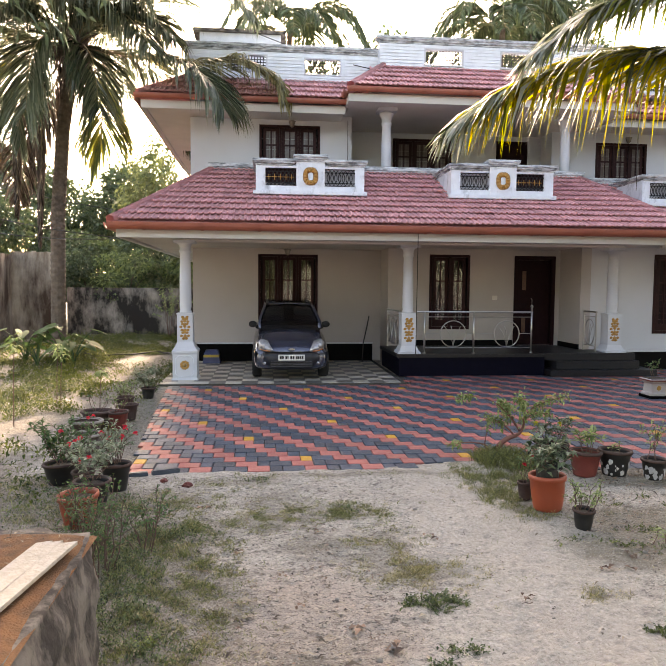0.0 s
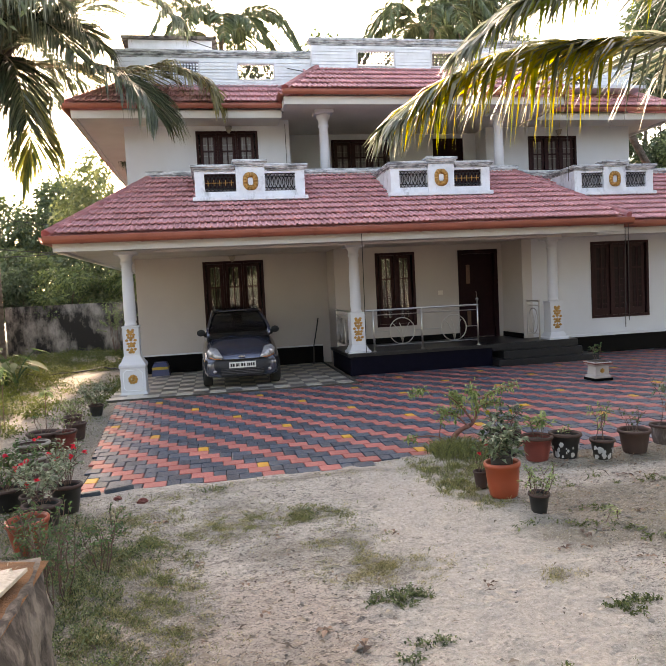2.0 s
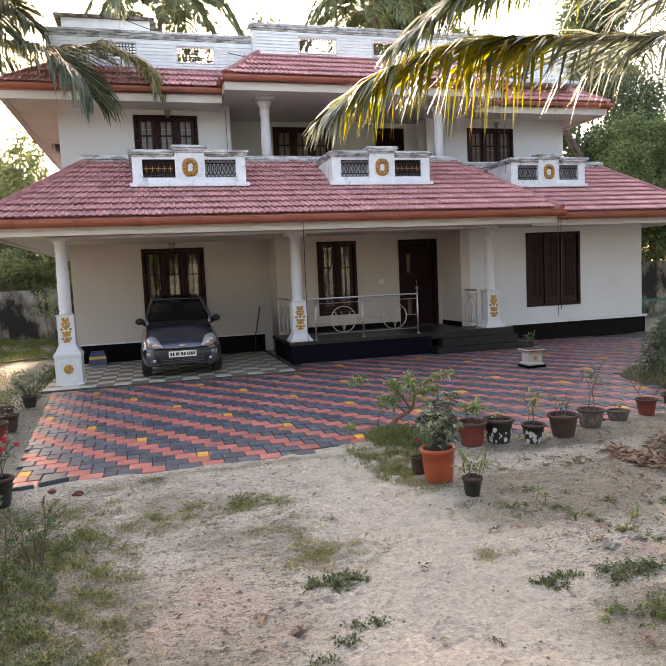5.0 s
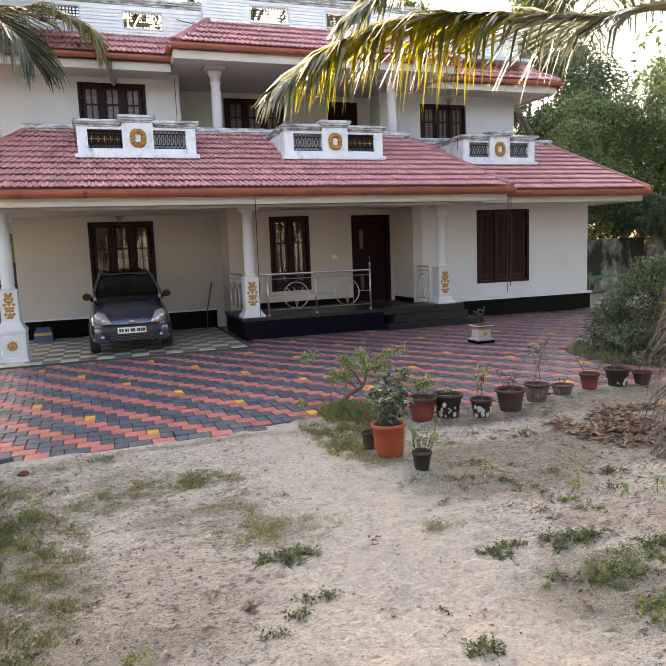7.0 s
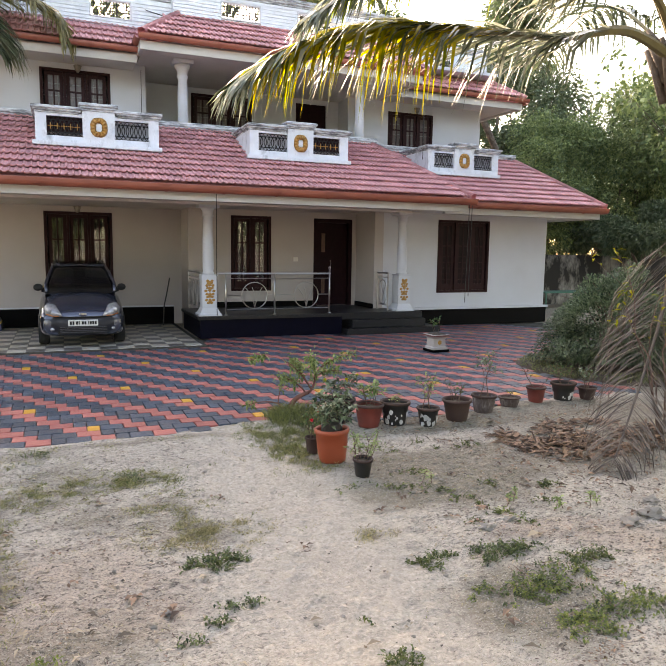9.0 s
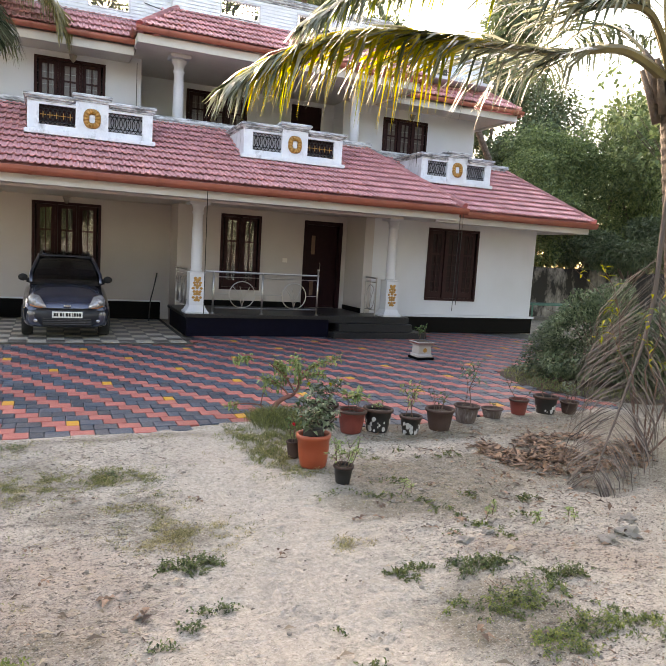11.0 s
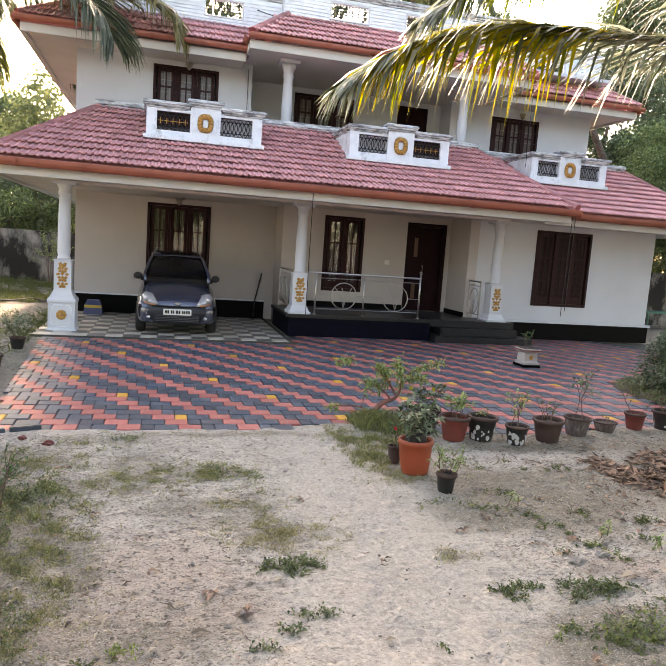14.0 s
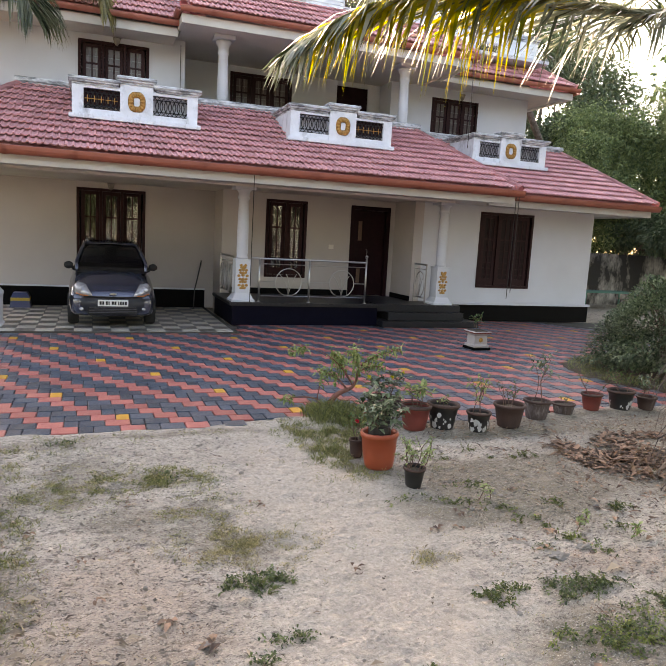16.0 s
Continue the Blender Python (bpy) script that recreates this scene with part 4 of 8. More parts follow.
def bay(cx, y, zb, gilt=0, half=1.09):
    """A bay of the balcony parapet, standing on the tiles, with a plaster skirt that runs up the slope at each side."""
    x0, x1 = cx - half, cx + half
    k = half / 1.09
    op = [(cx - 0.90 * k, cx - 0.285, zb + 0.11, zb + 0.46), (cx + 0.285, cx + 0.90 * k, zb + 0.11, zb + 0.46)]
    b = pierced("balcony_bay", x0, x1, y, y + 0.09, zb + 0.01, zb + 0.505, op, M_PARAPET, house, "white plastered balcony bay with iron grilles and a wreath")
    one("bay_pillar", (cx - 0.285, cx + 0.285, y - 0.022, y - 0.002, zb + 0.01, zb + 0.585), M_PARAPET, b)
    one("bay_side", (x0 + 0.002, x0 + 0.09, y + 0.092, y + 1.5, zb - 0.3, zb + 0.505), M_PARAPET, b)
    one("bay_side", (x1 - 0.09, x1 - 0.002, y + 0.092, y + 1.5, zb - 0.3, zb + 0.505), M_PARAPET, b)
    one("bay_sill", (x0 - 0.055, x1 + 0.055, y - 0.06, y + 0.25, zb - 0.068, zb + 0.008), M_PARAPET, b, "stained plaster sill", 0.008)
    for xa, xb in ((x0 - 0.055, x0), (x1, x1 + 0.055)):
        bm = bmesh.new()
        lo = [(y + 0.252, zb - 0.20), (y + 1.5, zb + 0.42), (y + 1.5, zb + 0.62), (y + 0.252, zb + 0.0)]
        va, vb = [[bm.verts.new((x, p, q)) for p, q in lo] for x in (xa, xb)]
        bm.faces.new(va)
        bm.faces.new(vb[::-1])
        for i in range(4):
            bm.faces.new((va[i], vb[i], vb[(i + 1) % 4], va[(i + 1) % 4]))
        bmesh.ops.recalc_face_normals(bm, faces=list(bm.faces))
        part("bay_skirt", bm, M_PARAPET, b, "stained plaster skirt along the tiles")
    cornice("bay_cornice", x0 - 0.005, cx - 0.345, y - 0.02, y + 0.11, zb + 0.507, b, 0.125)
    cornice("bay_cornice", cx + 0.345, x1 + 0.005, y - 0.02, y + 0.11, zb + 0.507, b, 0.125)
    cornice("bay_cornice", x0 - 0.005, x0 + 0.1, y + 0.24, y + 1.4, zb + 0.507, b, 0.125)
    cornice("bay_cornice", x1 - 0.1, x1 + 0.005, y + 0.24, y + 1.4, zb + 0.507, b, 0.125)
    cornice("bay_cornice", cx - 0.285, cx + 0.285, y - 0.04, y + 0.16, zb + 0.587, b, 0.135)
    one("bay_pier", (cx - 0.28, cx + 0.28, y + 0.092, y + 0.14, zb + 0.01, zb + 0.585), M_PARAPET, b)
    grille(*op[0], y + 0.045, b, gilt == 0)
    grille(*op[1], y + 0.045, b, gilt == 1)
    one("bay_back", (x0 + 0.095, x1 - 0.095, y + 0.26, y + 0.29, zb + 0.01, zb + 0.47), M_WALL, b)
    wreath(cx, y - 0.035, zb + 0.30, b)
    return b


bay(0.89, 13.42, 3.70)
bay(4.87, 13.42, 3.70, 1)
bay(9.48, 14.32, 3.735, 2, 1.02)
# cornice bands behind the bays
cornice("band", -1.2, 7.3, 14.93, 15.1, 4.28, house, 0.22)
cornice("band", 7.36, 12.05, 15.78, 15.95, 4.30, house, 0.22)
one("band_wall", (-1.18, 7.28, 14.95, 15.08, 4.0, 4.278), M_PARAPET)
one("band_wall", (7.3, 12.0, 15.80, 15.93, 4.0, 4.298), M_PARAPET)
one("band_wall", (-1.18, -1.05, 15.1, 16.0, 4.0, 4.5), M_PARAPET)
one("band_wall", (7.15, 7.28, 15.1, 15.8, 4.0, 4.5), M_PARAPET)

# upper balcony columns
for x in (2.75, 7.02):
    bm = bmesh.new()
    s = (5.87 - 4.2) / 1.385
    lathe(bm, [(r * 1.05, h * s) for r, h in COL[3:]], n=24, at=(x, 15.22, 4.2 - 0.1))
    post = part("upper_column", bm, M_WALL, house, "plain white balcony column", smooth=True)
    one("capital", (x - 0.22, x + 0.22, 15.0, 15.44, 5.775, 5.855), M_WALL, post, "", 0.012)

# ribbed roof parapets with lattice openings
def ribbed(x0, x1, y, z0, z1, holes):
    w = pierced("roof_parapet", x0, x1, y, y + 0.12, z0, z1, holes, M_RIB, house, "pale ribbed roof parapet with lattice openings")
    n = int((z1 - z0) / 0.075)
    for k in range(n):
        za = z0 + 0.075 * k + 0.012
        zb = za + 0.05
        cuts = sorted([(h[0] - 0.03, h[1] + 0.03) for h in holes if zb > h[2] - 0.02 and za < h[3] + 0.02])
        a = x0
        for c0, c1 in cuts + [(x1, x1)]:
            if c0 - a > 0.05:
                one("rib", (a, c0, y - 0.02, y - 0.002, za, zb), M_RIB, w)
            a = c1
    cornice("parapet_cornice", x0 - 0.02, x1 + 0.02, y - 0.02, y + 0.14, z1 + 0.002, w, 0.16)
    for h in holes:
        bm = bmesh.new()
        nx, nz = 12, 5
        for i in range(nx):
            for k in range(nz):
                cx, cz = h[0] + (h[1] - h[0]) * (i + 0.5) / nx, h[2] + (h[3] - h[2]) * (k + 0.5) / nz
                ring(bm, (cx, y + 0.06, cz), (h[1] - h[0]) / nx * 0.62, (h[3] - h[2]) / nz * 0.62, 0.008, n=9, m=3)
        part("lattice", bm, M_IRON, w, "cast lattice screen")
        bm = bmesh.new()
        for d in ((h[0] - 0.03, h[0], h[2] - 0.03, h[3] + 0.03), (h[1], h[1] + 0.03, h[2] - 0.03, h[3] + 0.03), (h[0], h[1], h[2] - 0.03, h[2]), (h[0], h[1], h[3], h[3] + 0.03)):
            box(bm, d[0], d[1], y - 0.03, y - 0.002, d[2], d[3])
        part("opening_frame", bm, M_WALL, w)


ribbed(-1.85, 2.62, 15.8, 6.5, 7.22, [(-0.79, 0.01, 6.79, 7.12), (0.92, 1.73, 6.75, 7.09)])
ribbed(2.62, 7.95, 15.55, 6.85, 7.45, [(3.71, 4.59, 7.0, 7.335), (5.535, 6.4, 7.0, 7.34)])
ribbed(7.95, 11.6, 16.6, 6.55, 7.32, [(9.64, 10.47, 6.76, 7.12)])
one("parapet_return", (2.62, 2.74, 15.67, 16.0, 6.6, 7.48), M_RIB)
one("parapet_return", (-1.85, -1.73, 15.92, 24.0, 6.6, 7.28), M_RIB)
one("parapet_return", (11.48, 11.6, 16.72, 24.0, 6.55, 7.32), M_RIB)
one("tank_room", (-1.62, 0.38, 17.0, 19.0, 6.75, 8.05), M_RIB, label="rooftop tank enclosure, white and damp-stained")
one("tank_cover", (-1.78, 0.5, 16.9, 19.1, 8.052, 8.12), M_CONCRETE)

# gutters, fascias, soffits
def gutter(p0, p1, out, joints=1.016, r=0.085, h=0.115):
    """A half-round gutter with joint collars."""
    p0, p1, out = Vector(p0), Vector(p1), Vector(out)
    d = (p1 - p0).normalized()
    n = 9
    bm = bmesh.new()
    rings = []
    for p in (p0, p1):
        o = [p + out * (r * math.cos(math.pi * i / (n - 1))) - Vector((0, 0, h * math.sin(math.pi * i / (n - 1)))) for i in range(n)]
        rings.append([bm.verts.new(q) for q in o] + [bm.verts.new(q + Vector((0, 0, 0.015)) * (1 if i in (0, n - 1) else 1.2)) for i, q in reversed(list(enumerate(o)))])
    k = len(rings[0])
    for i in range(k):
        bm.faces.new((rings[0][i], rings[0][(i + 1) % k], rings[1][(i + 1) % k], rings[1][i]))
    bm.faces.new(rings[0][::-1])
    bm.faces.new(rings[1])
    g = part("gutter", bm, M_GUTTER, house, "terracotta-painted half-round gutter", smooth=False)
    L = (p1 - p0).length
    a = joints * 0.62
    while a < L:
        c = p0 + d * a
        bm = bmesh.new()
        rr = []
        for s in (-0.025, 0.025):
            rr.append([bm.verts.new(c + d * s + out * ((r + 0.007) * math.cos(math.pi * i / (n - 1))) - Vector((0, 0, (h + 0.008) * math.sin(math.pi * i / (n - 1))))) for i in range(n)])
        for i in range(n - 1):
            bm.faces.new((rr[0][i], rr[0][i + 1], rr[1][i + 1], rr[1][i]))
        bmesh.ops.solidify(bm, geom=list(bm.faces), thickness=0.006)
        part("gutter_joint", bm, M_GUTTER, g)
        a += joints


F = (0, -1, 0)
gutter((-2.78, 12.09, 2.90), (8.38, 12.09, 2.90), F)
gutter((8.39, 12.94, 2.90), (12.84, 12.94, 2.90), F)
gutter((-2.83, 14.94, 5.93), (1.78, 14.94, 5.93), F, r=0.07, h=0.085)
gutter((1.74, 14.34, 6.06), (8.44, 14.34, 6.06), F, r=0.07, h=0.085)
gutter((8.46, 15.74, 6.06), (12.46, 15.74, 6.06), F, r=0.07, h=0.085)
L = (-1, 0, 0)
gutter((-2.78, 24.0, 2.90), (-2.78, 12.15, 2.90), L)
gutter((-2.83, 24.0, 5.93), (-2.83, 15.0, 5.93), L, r=0.07, h=0.085)
gutter((1.74, 14.94, 6.06), (1.74, 14.40, 6.06), L, r=0.07, h=0.085)
gutter((8.44, 14.4, 6.06), (8.44, 15.7, 6.06), (1, 0, 0))
gutter((12.84, 13.0, 2.90), (12.84, 24.0, 2.90), (1, 0, 0))
gutter((12.46, 15.8, 6.06), (12.46, 24.0, 6.06), (1, 0, 0))
for d in ((-2.66, 8.26, 12.2, 12.29, 2.655, 2.80), (8.2, 12.72, 13.05, 13.14, 2.655, 2.80), (-2.66, -2.57, 12.29, 24, 2.655, 2.80), (12.63, 12.72, 13.14, 24, 2.655, 2.80),
          (-2.71, 1.78, 15.05, 15.14, 5.67, 5.84), (1.86, 8.32, 14.45, 14.54, 5.80, 5.97), (8.34, 12.34, 15.85, 15.94, 5.80, 5.97), (-2.71, -2.62, 15.14, 24, 5.67, 5.84), (12.25, 12.34, 15.94, 24, 5.80, 5.97),
          (1.78, 1.858, 14.45, 15.04, 5.80, 5.97), (8.24, 8.32, 14.542, 15.84, 5.80, 5.97)):
    one("fascia", d, M_FASCIA)
for d in ((-2.57, 8.2, 12.29, 15.05, 2.70, 2.74), (-2.57, 2.8, 15.05, 16.0, 2.70, 2.74), (-2.57, -1.72, 16.0, 24, 2.70, 2.74), (8.2, 12.63, 13.14, 14.0, 2.70, 2.74), (11.88, 12.63, 14.0, 24, 2.70, 2.74),
          (-2.62, 1.78, 15.14, 16.0, 5.73, 5.77), (1.86, 8.24, 14.54, 17.5, 5.86, 5.90), (8.32, 12.25, 15.94, 16.8, 5.86, 5.90), (-2.62, -1.75, 16.0, 24, 5.73, 5.77), (11.6, 12.25, 16.8, 24, 5.86, 5.90)):
    one("soffit", d, M_SOFFIT)
one("beam", (-1.65, 7.46, 13.2, 13.5, 2.655, 2.70), M_SOFFIT)

# hanging rain pipes and wall lamps
for pts in ([(2.80, 12.1, 2.78), (3.0, 13.02, 0.46)], [(8.22, 12.1, 2.80), (8.19, 12.1, 0.72)], [(8.29, 12.1, 2.80), (8.27, 12.1, 0.85)],
            [(8.3, 14.3, 5.95), (8.3, 14.3, 4.0)], [(1.95, 15.95, 5.75), (1.95, 15.95, 4.1)]):
    bm = bmesh.new()
    tube(bm, pts, 0.007, n=6)
    part("rain_pipe", bm, M_CABLE, house)
for x, y, z in ((0.52, 16.0, 2.72), (0.62, 16.0, 5.72), (9.45, 16.8, 5.78)):
    bm = bmesh.new()
    lathe(bm, [(0.02, -0.1), (0.05, -0.06), (0.085, 0.05), (0.08, 0.05)], n=12, at=(x, y - 0.09, z - 0.08))
    part("wall_lamp", bm, M_STONE, house, "small grey cone wall lamp", smooth=True)
one("switch_plate", (5.28, 5.4, 15.035, 15.048, 1.52, 1.62), M_SOFFIT, bevel=0.004)
# ---- roofs ----
TW, TL = 0.22, 0.307
PROF = ((0.0, 0.002), (0.013, 0.022), (0.042, 0.026), (0.056, 0.004), (0.11, 0.0), (0.123, 0.02), (0.152, 0.024), (0.166, 0.004), (0.22, 0.0))


def tile_mesh():
    """One interlocking clay tile: two rolls, a raised front lip, its tail under the next course."""
    vs, fs = [], []
    n = len(PROF)
    for y, lift in ((0.11, 0.038), (0.0, 0.043), (0.0, 0.063), (TL + 0.05, 0.008)):
        vs += [(x, y, z + lift) for x, z in PROF]
    for r in (0, 1, 2):
        fs += [(r * n + i, r * n + i + 1, (r + 1) * n + i + 1, (r + 1) * n + i) for i in range(n - 1)]
    return vs, fs


TILE_V, TILE_F = tile_mesh()
tile_data = bpy.data.meshes.new("tile")
tile_data.from_pydata(TILE_V, [], TILE_F)
tile_data.materials.append(M_TILE)


def roof(e0, e1, t0, t1, singles=0, label="sloping roof of red clay tiles"):
    """Tiles laid in courses on a sloping deck, from the eave e0-e1 up to t0-t1; the lowest courses as single pieces."""
    e0, e1, t0, t1 = (Vector(p) for p in (e0, e1, t0, t1))
    u = (e1 - e0).normalized()
    s = t0 - e0
    v = (s - u * s.dot(u)).normalized()
    w = u.cross(v)
    H, L = s.dot(v), (e1 - e0).length
    a0, a1 = s.dot(u), (t1 - e0).dot(u)
    bm = bmesh.new()
    top = [bm.verts.new(p) for p in (e0, e1, t1, t0)]
    low = [bm.verts.new(p - w * 0.08) for p in (e0, e1, t1, t0)]
    bm.faces.new(top)
    bm.faces.new(low[::-1])
    for i in range(4):
        bm.faces.new((top[i], low[i], low[(i + 1) % 4], top[(i + 1) % 4]))
    deck = part("roof", bm, M_CAP, house, label)
    r = random.Random(int(L * 100))
    vs, fs = [], []
    made = 0
    rows = int(math.ceil(H / TL))
    for k in range(rows):
        b = k * TL - 0.02
        m = min(1.0, (b + TL / 2) / H)
        lo, hi = a0 * m, L + (a1 - L) * m
        c = 0
        while c * TW < L + 2:
            a = c * TW - 1.2
            c += 1
            if a + TW * 0.55 < lo or a + TW * 0.45 > hi:
                continue
            M = Matrix((u, v, w)).transposed().to_4x4()
            M.translation = e0 + u * a + v * b + w * (0.012 + r.uniform(-0.003, 0.003))
            M = M @ pose(0, 0, 0, r.uniform(-0.5, 0.5), r.uniform(-0.5, 0.5), r.uniform(-0.4, 0.4))
            if b + TL + 0.05 > H:
                M = M @ Matrix.Diagonal((1, max(0.2, (H - b) / (TL + 0.05)), 1, 1))
            if made < singles:
                made += 1
                t = new("tile", tile_data)
                t.parent = deck
                t.matrix_world = M
            else:
                n = len(vs)
                vs += [tuple(M @ Vector(p)) for p in TILE_V]
                fs += [tuple(n + i for i in f) for f in TILE_F]
    if vs:
        tagged(raw("tiles", vs, fs, M_TILE, deck), kind="stuff")
    return deck


def hip(p0, p1, deck):
    """A line of lapped ridge caps."""
    p0, p1 = Vector(p0), Vector(p1)
    d = (p1 - p0).normalized()
    u = d.cross(Vector((0, 0, 1))).normalized()
    w = u.cross(d)
    n = max(2, int((p1 - p0).length / 0.3))
    step = (p1 - p0).length / n
    for k in range(n):
        bm = bmesh.new()
        rings = []
        for f, r in ((0.0, 0.088), (1.12, 0.076)):
            c = p0 + d * step * (k + f)
            arc = [c + r * (math.cos(math.pi * i / 6) * u + 0.8 * math.sin(math.pi * i / 6) * w) - 0.02 * w for i in range(7)]
            rings.append([bm.verts.new(p) for p in [arc[0] + 0.02 * u - 0.09 * w] + arc + [arc[6] - 0.02 * u - 0.09 * w]])
        for i in range(8):
            bm.faces.new((rings[0][i], rings[0][i + 1], rings[1][i + 1], rings[1][i]))
        bmesh.ops.solidify(bm, geom=list(bm.faces), thickness=-0.015)
        part("ridge_cap", bm, M_CAP, deck)


R = roof((-2.72, 12.15, 2.93), (8.32, 12.15, 2.93), (-1.2, 14.93, 4.32), (7.25, 14.93, 4.32), singles=300, label="wide lower roof of red clay tiles")
hip((-2.75, 12.13, 2.99), (-1.2, 14.93, 4.38), R)
hip((8.35, 12.13, 2.99), (7.25, 14.93, 4.38), R)
R = roof((8.32, 13.0, 2.93), (12.78, 13.0, 2.93), (7.28, 15.78, 4.32), (12.1, 15.78, 4.32))
hip((12.82, 12.97, 2.99), (12.1, 15.78, 4.38), R)
R = roof((-2.77, 15.0, 5.97), (1.8, 15.0, 5.97), (-1.8, 15.8, 6.56), (2.62, 15.8, 6.56))
hip((-2.77, 15.0, 6.01), (-1.8, 15.8, 6.62), R)
R = roof((1.8, 14.4, 6.1), (8.4, 14.4, 6.1), (2.68, 15.55, 6.905), (7.9, 15.55, 6.905))
hip((1.8, 14.38, 6.15), (2.7, 15.55, 6.96), R)
hip((8.4, 14.38, 6.15), (7.9, 15.55, 6.96), R)
R = roof((8.3, 15.8, 6.1), (12.4, 15.8, 6.1), (7.9, 16.6, 6.66), (11.6, 16.6, 6.66))
hip((12.4, 15.78, 6.15), (11.6, 16.6, 6.72), R)
for pts in (((-2.72, 24, 2.93), (-2.72, 12.15, 2.93), (-1.2, 14.93, 4.32), (-1.2, 24, 4.32)), ((8.32, 12.15, 2.93), (8.32, 13.0, 2.93), (7.25, 15.78, 4.32), (7.25, 14.93, 4.32)), ((12.78, 13.0, 2.93), (12.78, 24, 2.93), (12.1, 24, 4.32), (12.1, 15.78, 4.32)),
            ((-2.77, 24, 5.97), (-2.77, 15.0, 5.97), (-1.8, 15.8, 6.56), (-1.8, 24, 6.56)), ((1.8, 15.1, 6.1), (1.8, 14.4, 6.1), (2.68, 15.55, 6.9), (2.68, 15.9, 6.9)), ((8.4, 14.4, 6.1), (8.4, 16.0, 6.1), (7.9, 16.6, 6.9), (7.9, 15.55, 6.9)), ((12.4, 15.8, 6.1), (12.4, 24, 6.1), (11.6, 24, 6.66), (11.6, 16.6, 6.66))):
    bm = bmesh.new()
    bm.faces.new([bm.verts.new(p) for p in pts])
    bmesh.ops.solidify(bm, geom=list(bm.faces), thickness=0.06)
    part("roof_side", bm, M_TILE, house, "tiled side slope of the roof").location.z = -0.06
# ---- car ----
def make_car(cx, y0):
    """A small five-door hatchback, nose towards -y; y0 is the front bumper."""
    car = tagged(new("car"), "dark blue-grey small hatchback parked under the porch", "car")
    car.location = (cx, y0, 0.016)
    # lower body: sections along the length, half a section is (half width, height) from sill to belt and middle
    st = [  # y, half width, nose/bonnet height, bottom
        (0.00, 0.50, 0.50, 0.24), (0.03, 0.62, 0.58, 0.20), (0.12, 0.70, 0.66, 0.18), (0.30, 0.735, 0.74, 0.18), (0.60, 0.745, 0.82, 0.18), (0.95, 0.747, 0.92, 0.18),
        (1.3, 0.747, 0.96, 0.18), (2.2, 0.747, 0.98, 0.18), (3.0, 0.735, 1.0, 0.2), (3.35, 0.70, 1.0, 0.24), (3.49, 0.62, 0.9, 0.32)]
    bm = bmesh.new()
    rings = []
    for y, w, h, b in st:
        half = [(w * 0.86, b), (w * 0.97, b + 0.06), (w, b + (h - b) * 0.45), (w * 0.985, b + (h - b) * 0.72), (w * 0.90, b + (h - b) * 0.93), (w * 0.62, h + 0.012), (w * 0.3, h + 0.03)]
        pts = [(-x, z) for x, z in half] + [(0, h + 0.035)] + [(x, z) for x, z in half[::-1]]
        rings.append([bm.verts.new((x, y, z)) for x, z in pts])
    k = len(rings[0])
    for a, b in zip(rings, rings[1:]):
        for i in range(k):
            bm.faces.new((a[i], b[i], b[(i + 1) % k], a[(i + 1) % k]))
    bm.faces.new(rings[0])
    bm.faces.new(rings[-1][::-1])
    bmesh.ops.recalc_face_normals(bm, faces=list(bm.faces))
    body = part("body", bm, M_CARPAINT, car, smooth=True)
    sub = body.modifiers.new("smooth", "SUBSURF")
    sub.levels = sub.render_levels = 2
    # cabin: pillars and roof as a shell, glass set in
    def cabin(bm, inset, y_front, lift=0.0):
        rows = [(y_front, 0.60, 0.945), (1.02, 0.615, 1.10), (1.28, 0.55, 1.275), (1.56, 0.485, 1.41), (2.0, 0.485, 1.455), (2.8, 0.485, 1.445), (3.2, 0.50, 1.38), (3.42, 0.58, 1.05)]
        out = []
        for y, w, z in rows:
            out.append([bm.verts.new((s * (w - inset) * f, y, z - inset * 0.6 - d + lift)) for s, f, d in ((-1, 1, 0.03), (-1, 0.8, 0.004), (0, 0, -0.015), (1, 0.8, 0.004), (1, 1, 0.03))])
        low = []
        for y, w, z in rows:
            low.append([bm.verts.new((s * min(0.70, w + (z - 0.95) * 0.33 + 0.04 - inset), y if z > 1.0 else y, 0.93)) for s in (-1, 1)])
        for a, b in zip(out, out[1:]):
            for i in range(4):
                bm.faces.new((a[i], a[i + 1], b[i + 1], b[i]))
        for i in range(len(rows) - 1):
            bm.faces.new((out[i][0], out[i + 1][0], low[i + 1][0], low[i][0]))
            bm.faces.new((out[i + 1][4], out[i][4], low[i][1], low[i + 1][1]))
        bmesh.ops.recalc_face_normals(bm, faces=list(bm.faces))
    bm = bmesh.new()
    cabin(bm, 0.0, 0.82)
    part("cabin_glass", bm, M_CARGLASS, car, "dark tinted windows and windscreen", smooth=True)
    car.children[-1].visible_shadow = False
    one("cabin_floor", (-0.62, 0.62, 0.9, 3.3, 0.90, 0.925), M_RUBBER, car)
    one("dashboard", (-0.58, 0.58, 0.88, 1.18, 0.926, 1.0), M_RUBBER, car, "dark dashboard", 0.02)
    bm = bmesh.new()
    ring(bm, (-0.30, 1.22, 1.05), 0.16, 0.15, 0.014, n=20)
    part("steering_wheel", bm, M_IRON, car)
    for x in (-0.3, 0.3):
        one("seat", (x - 0.2, x + 0.2, 1.6, 1.75, 0.926, 1.24), M_IRON, car, bevel=0.04)
        one("headrest", (x - 0.11, x + 0.11, 1.63, 1.72, 1.26, 1.38), M_IRON, car, bevel=0.03)
    # painted pillars and roof over the glass
    bm = bmesh.new()
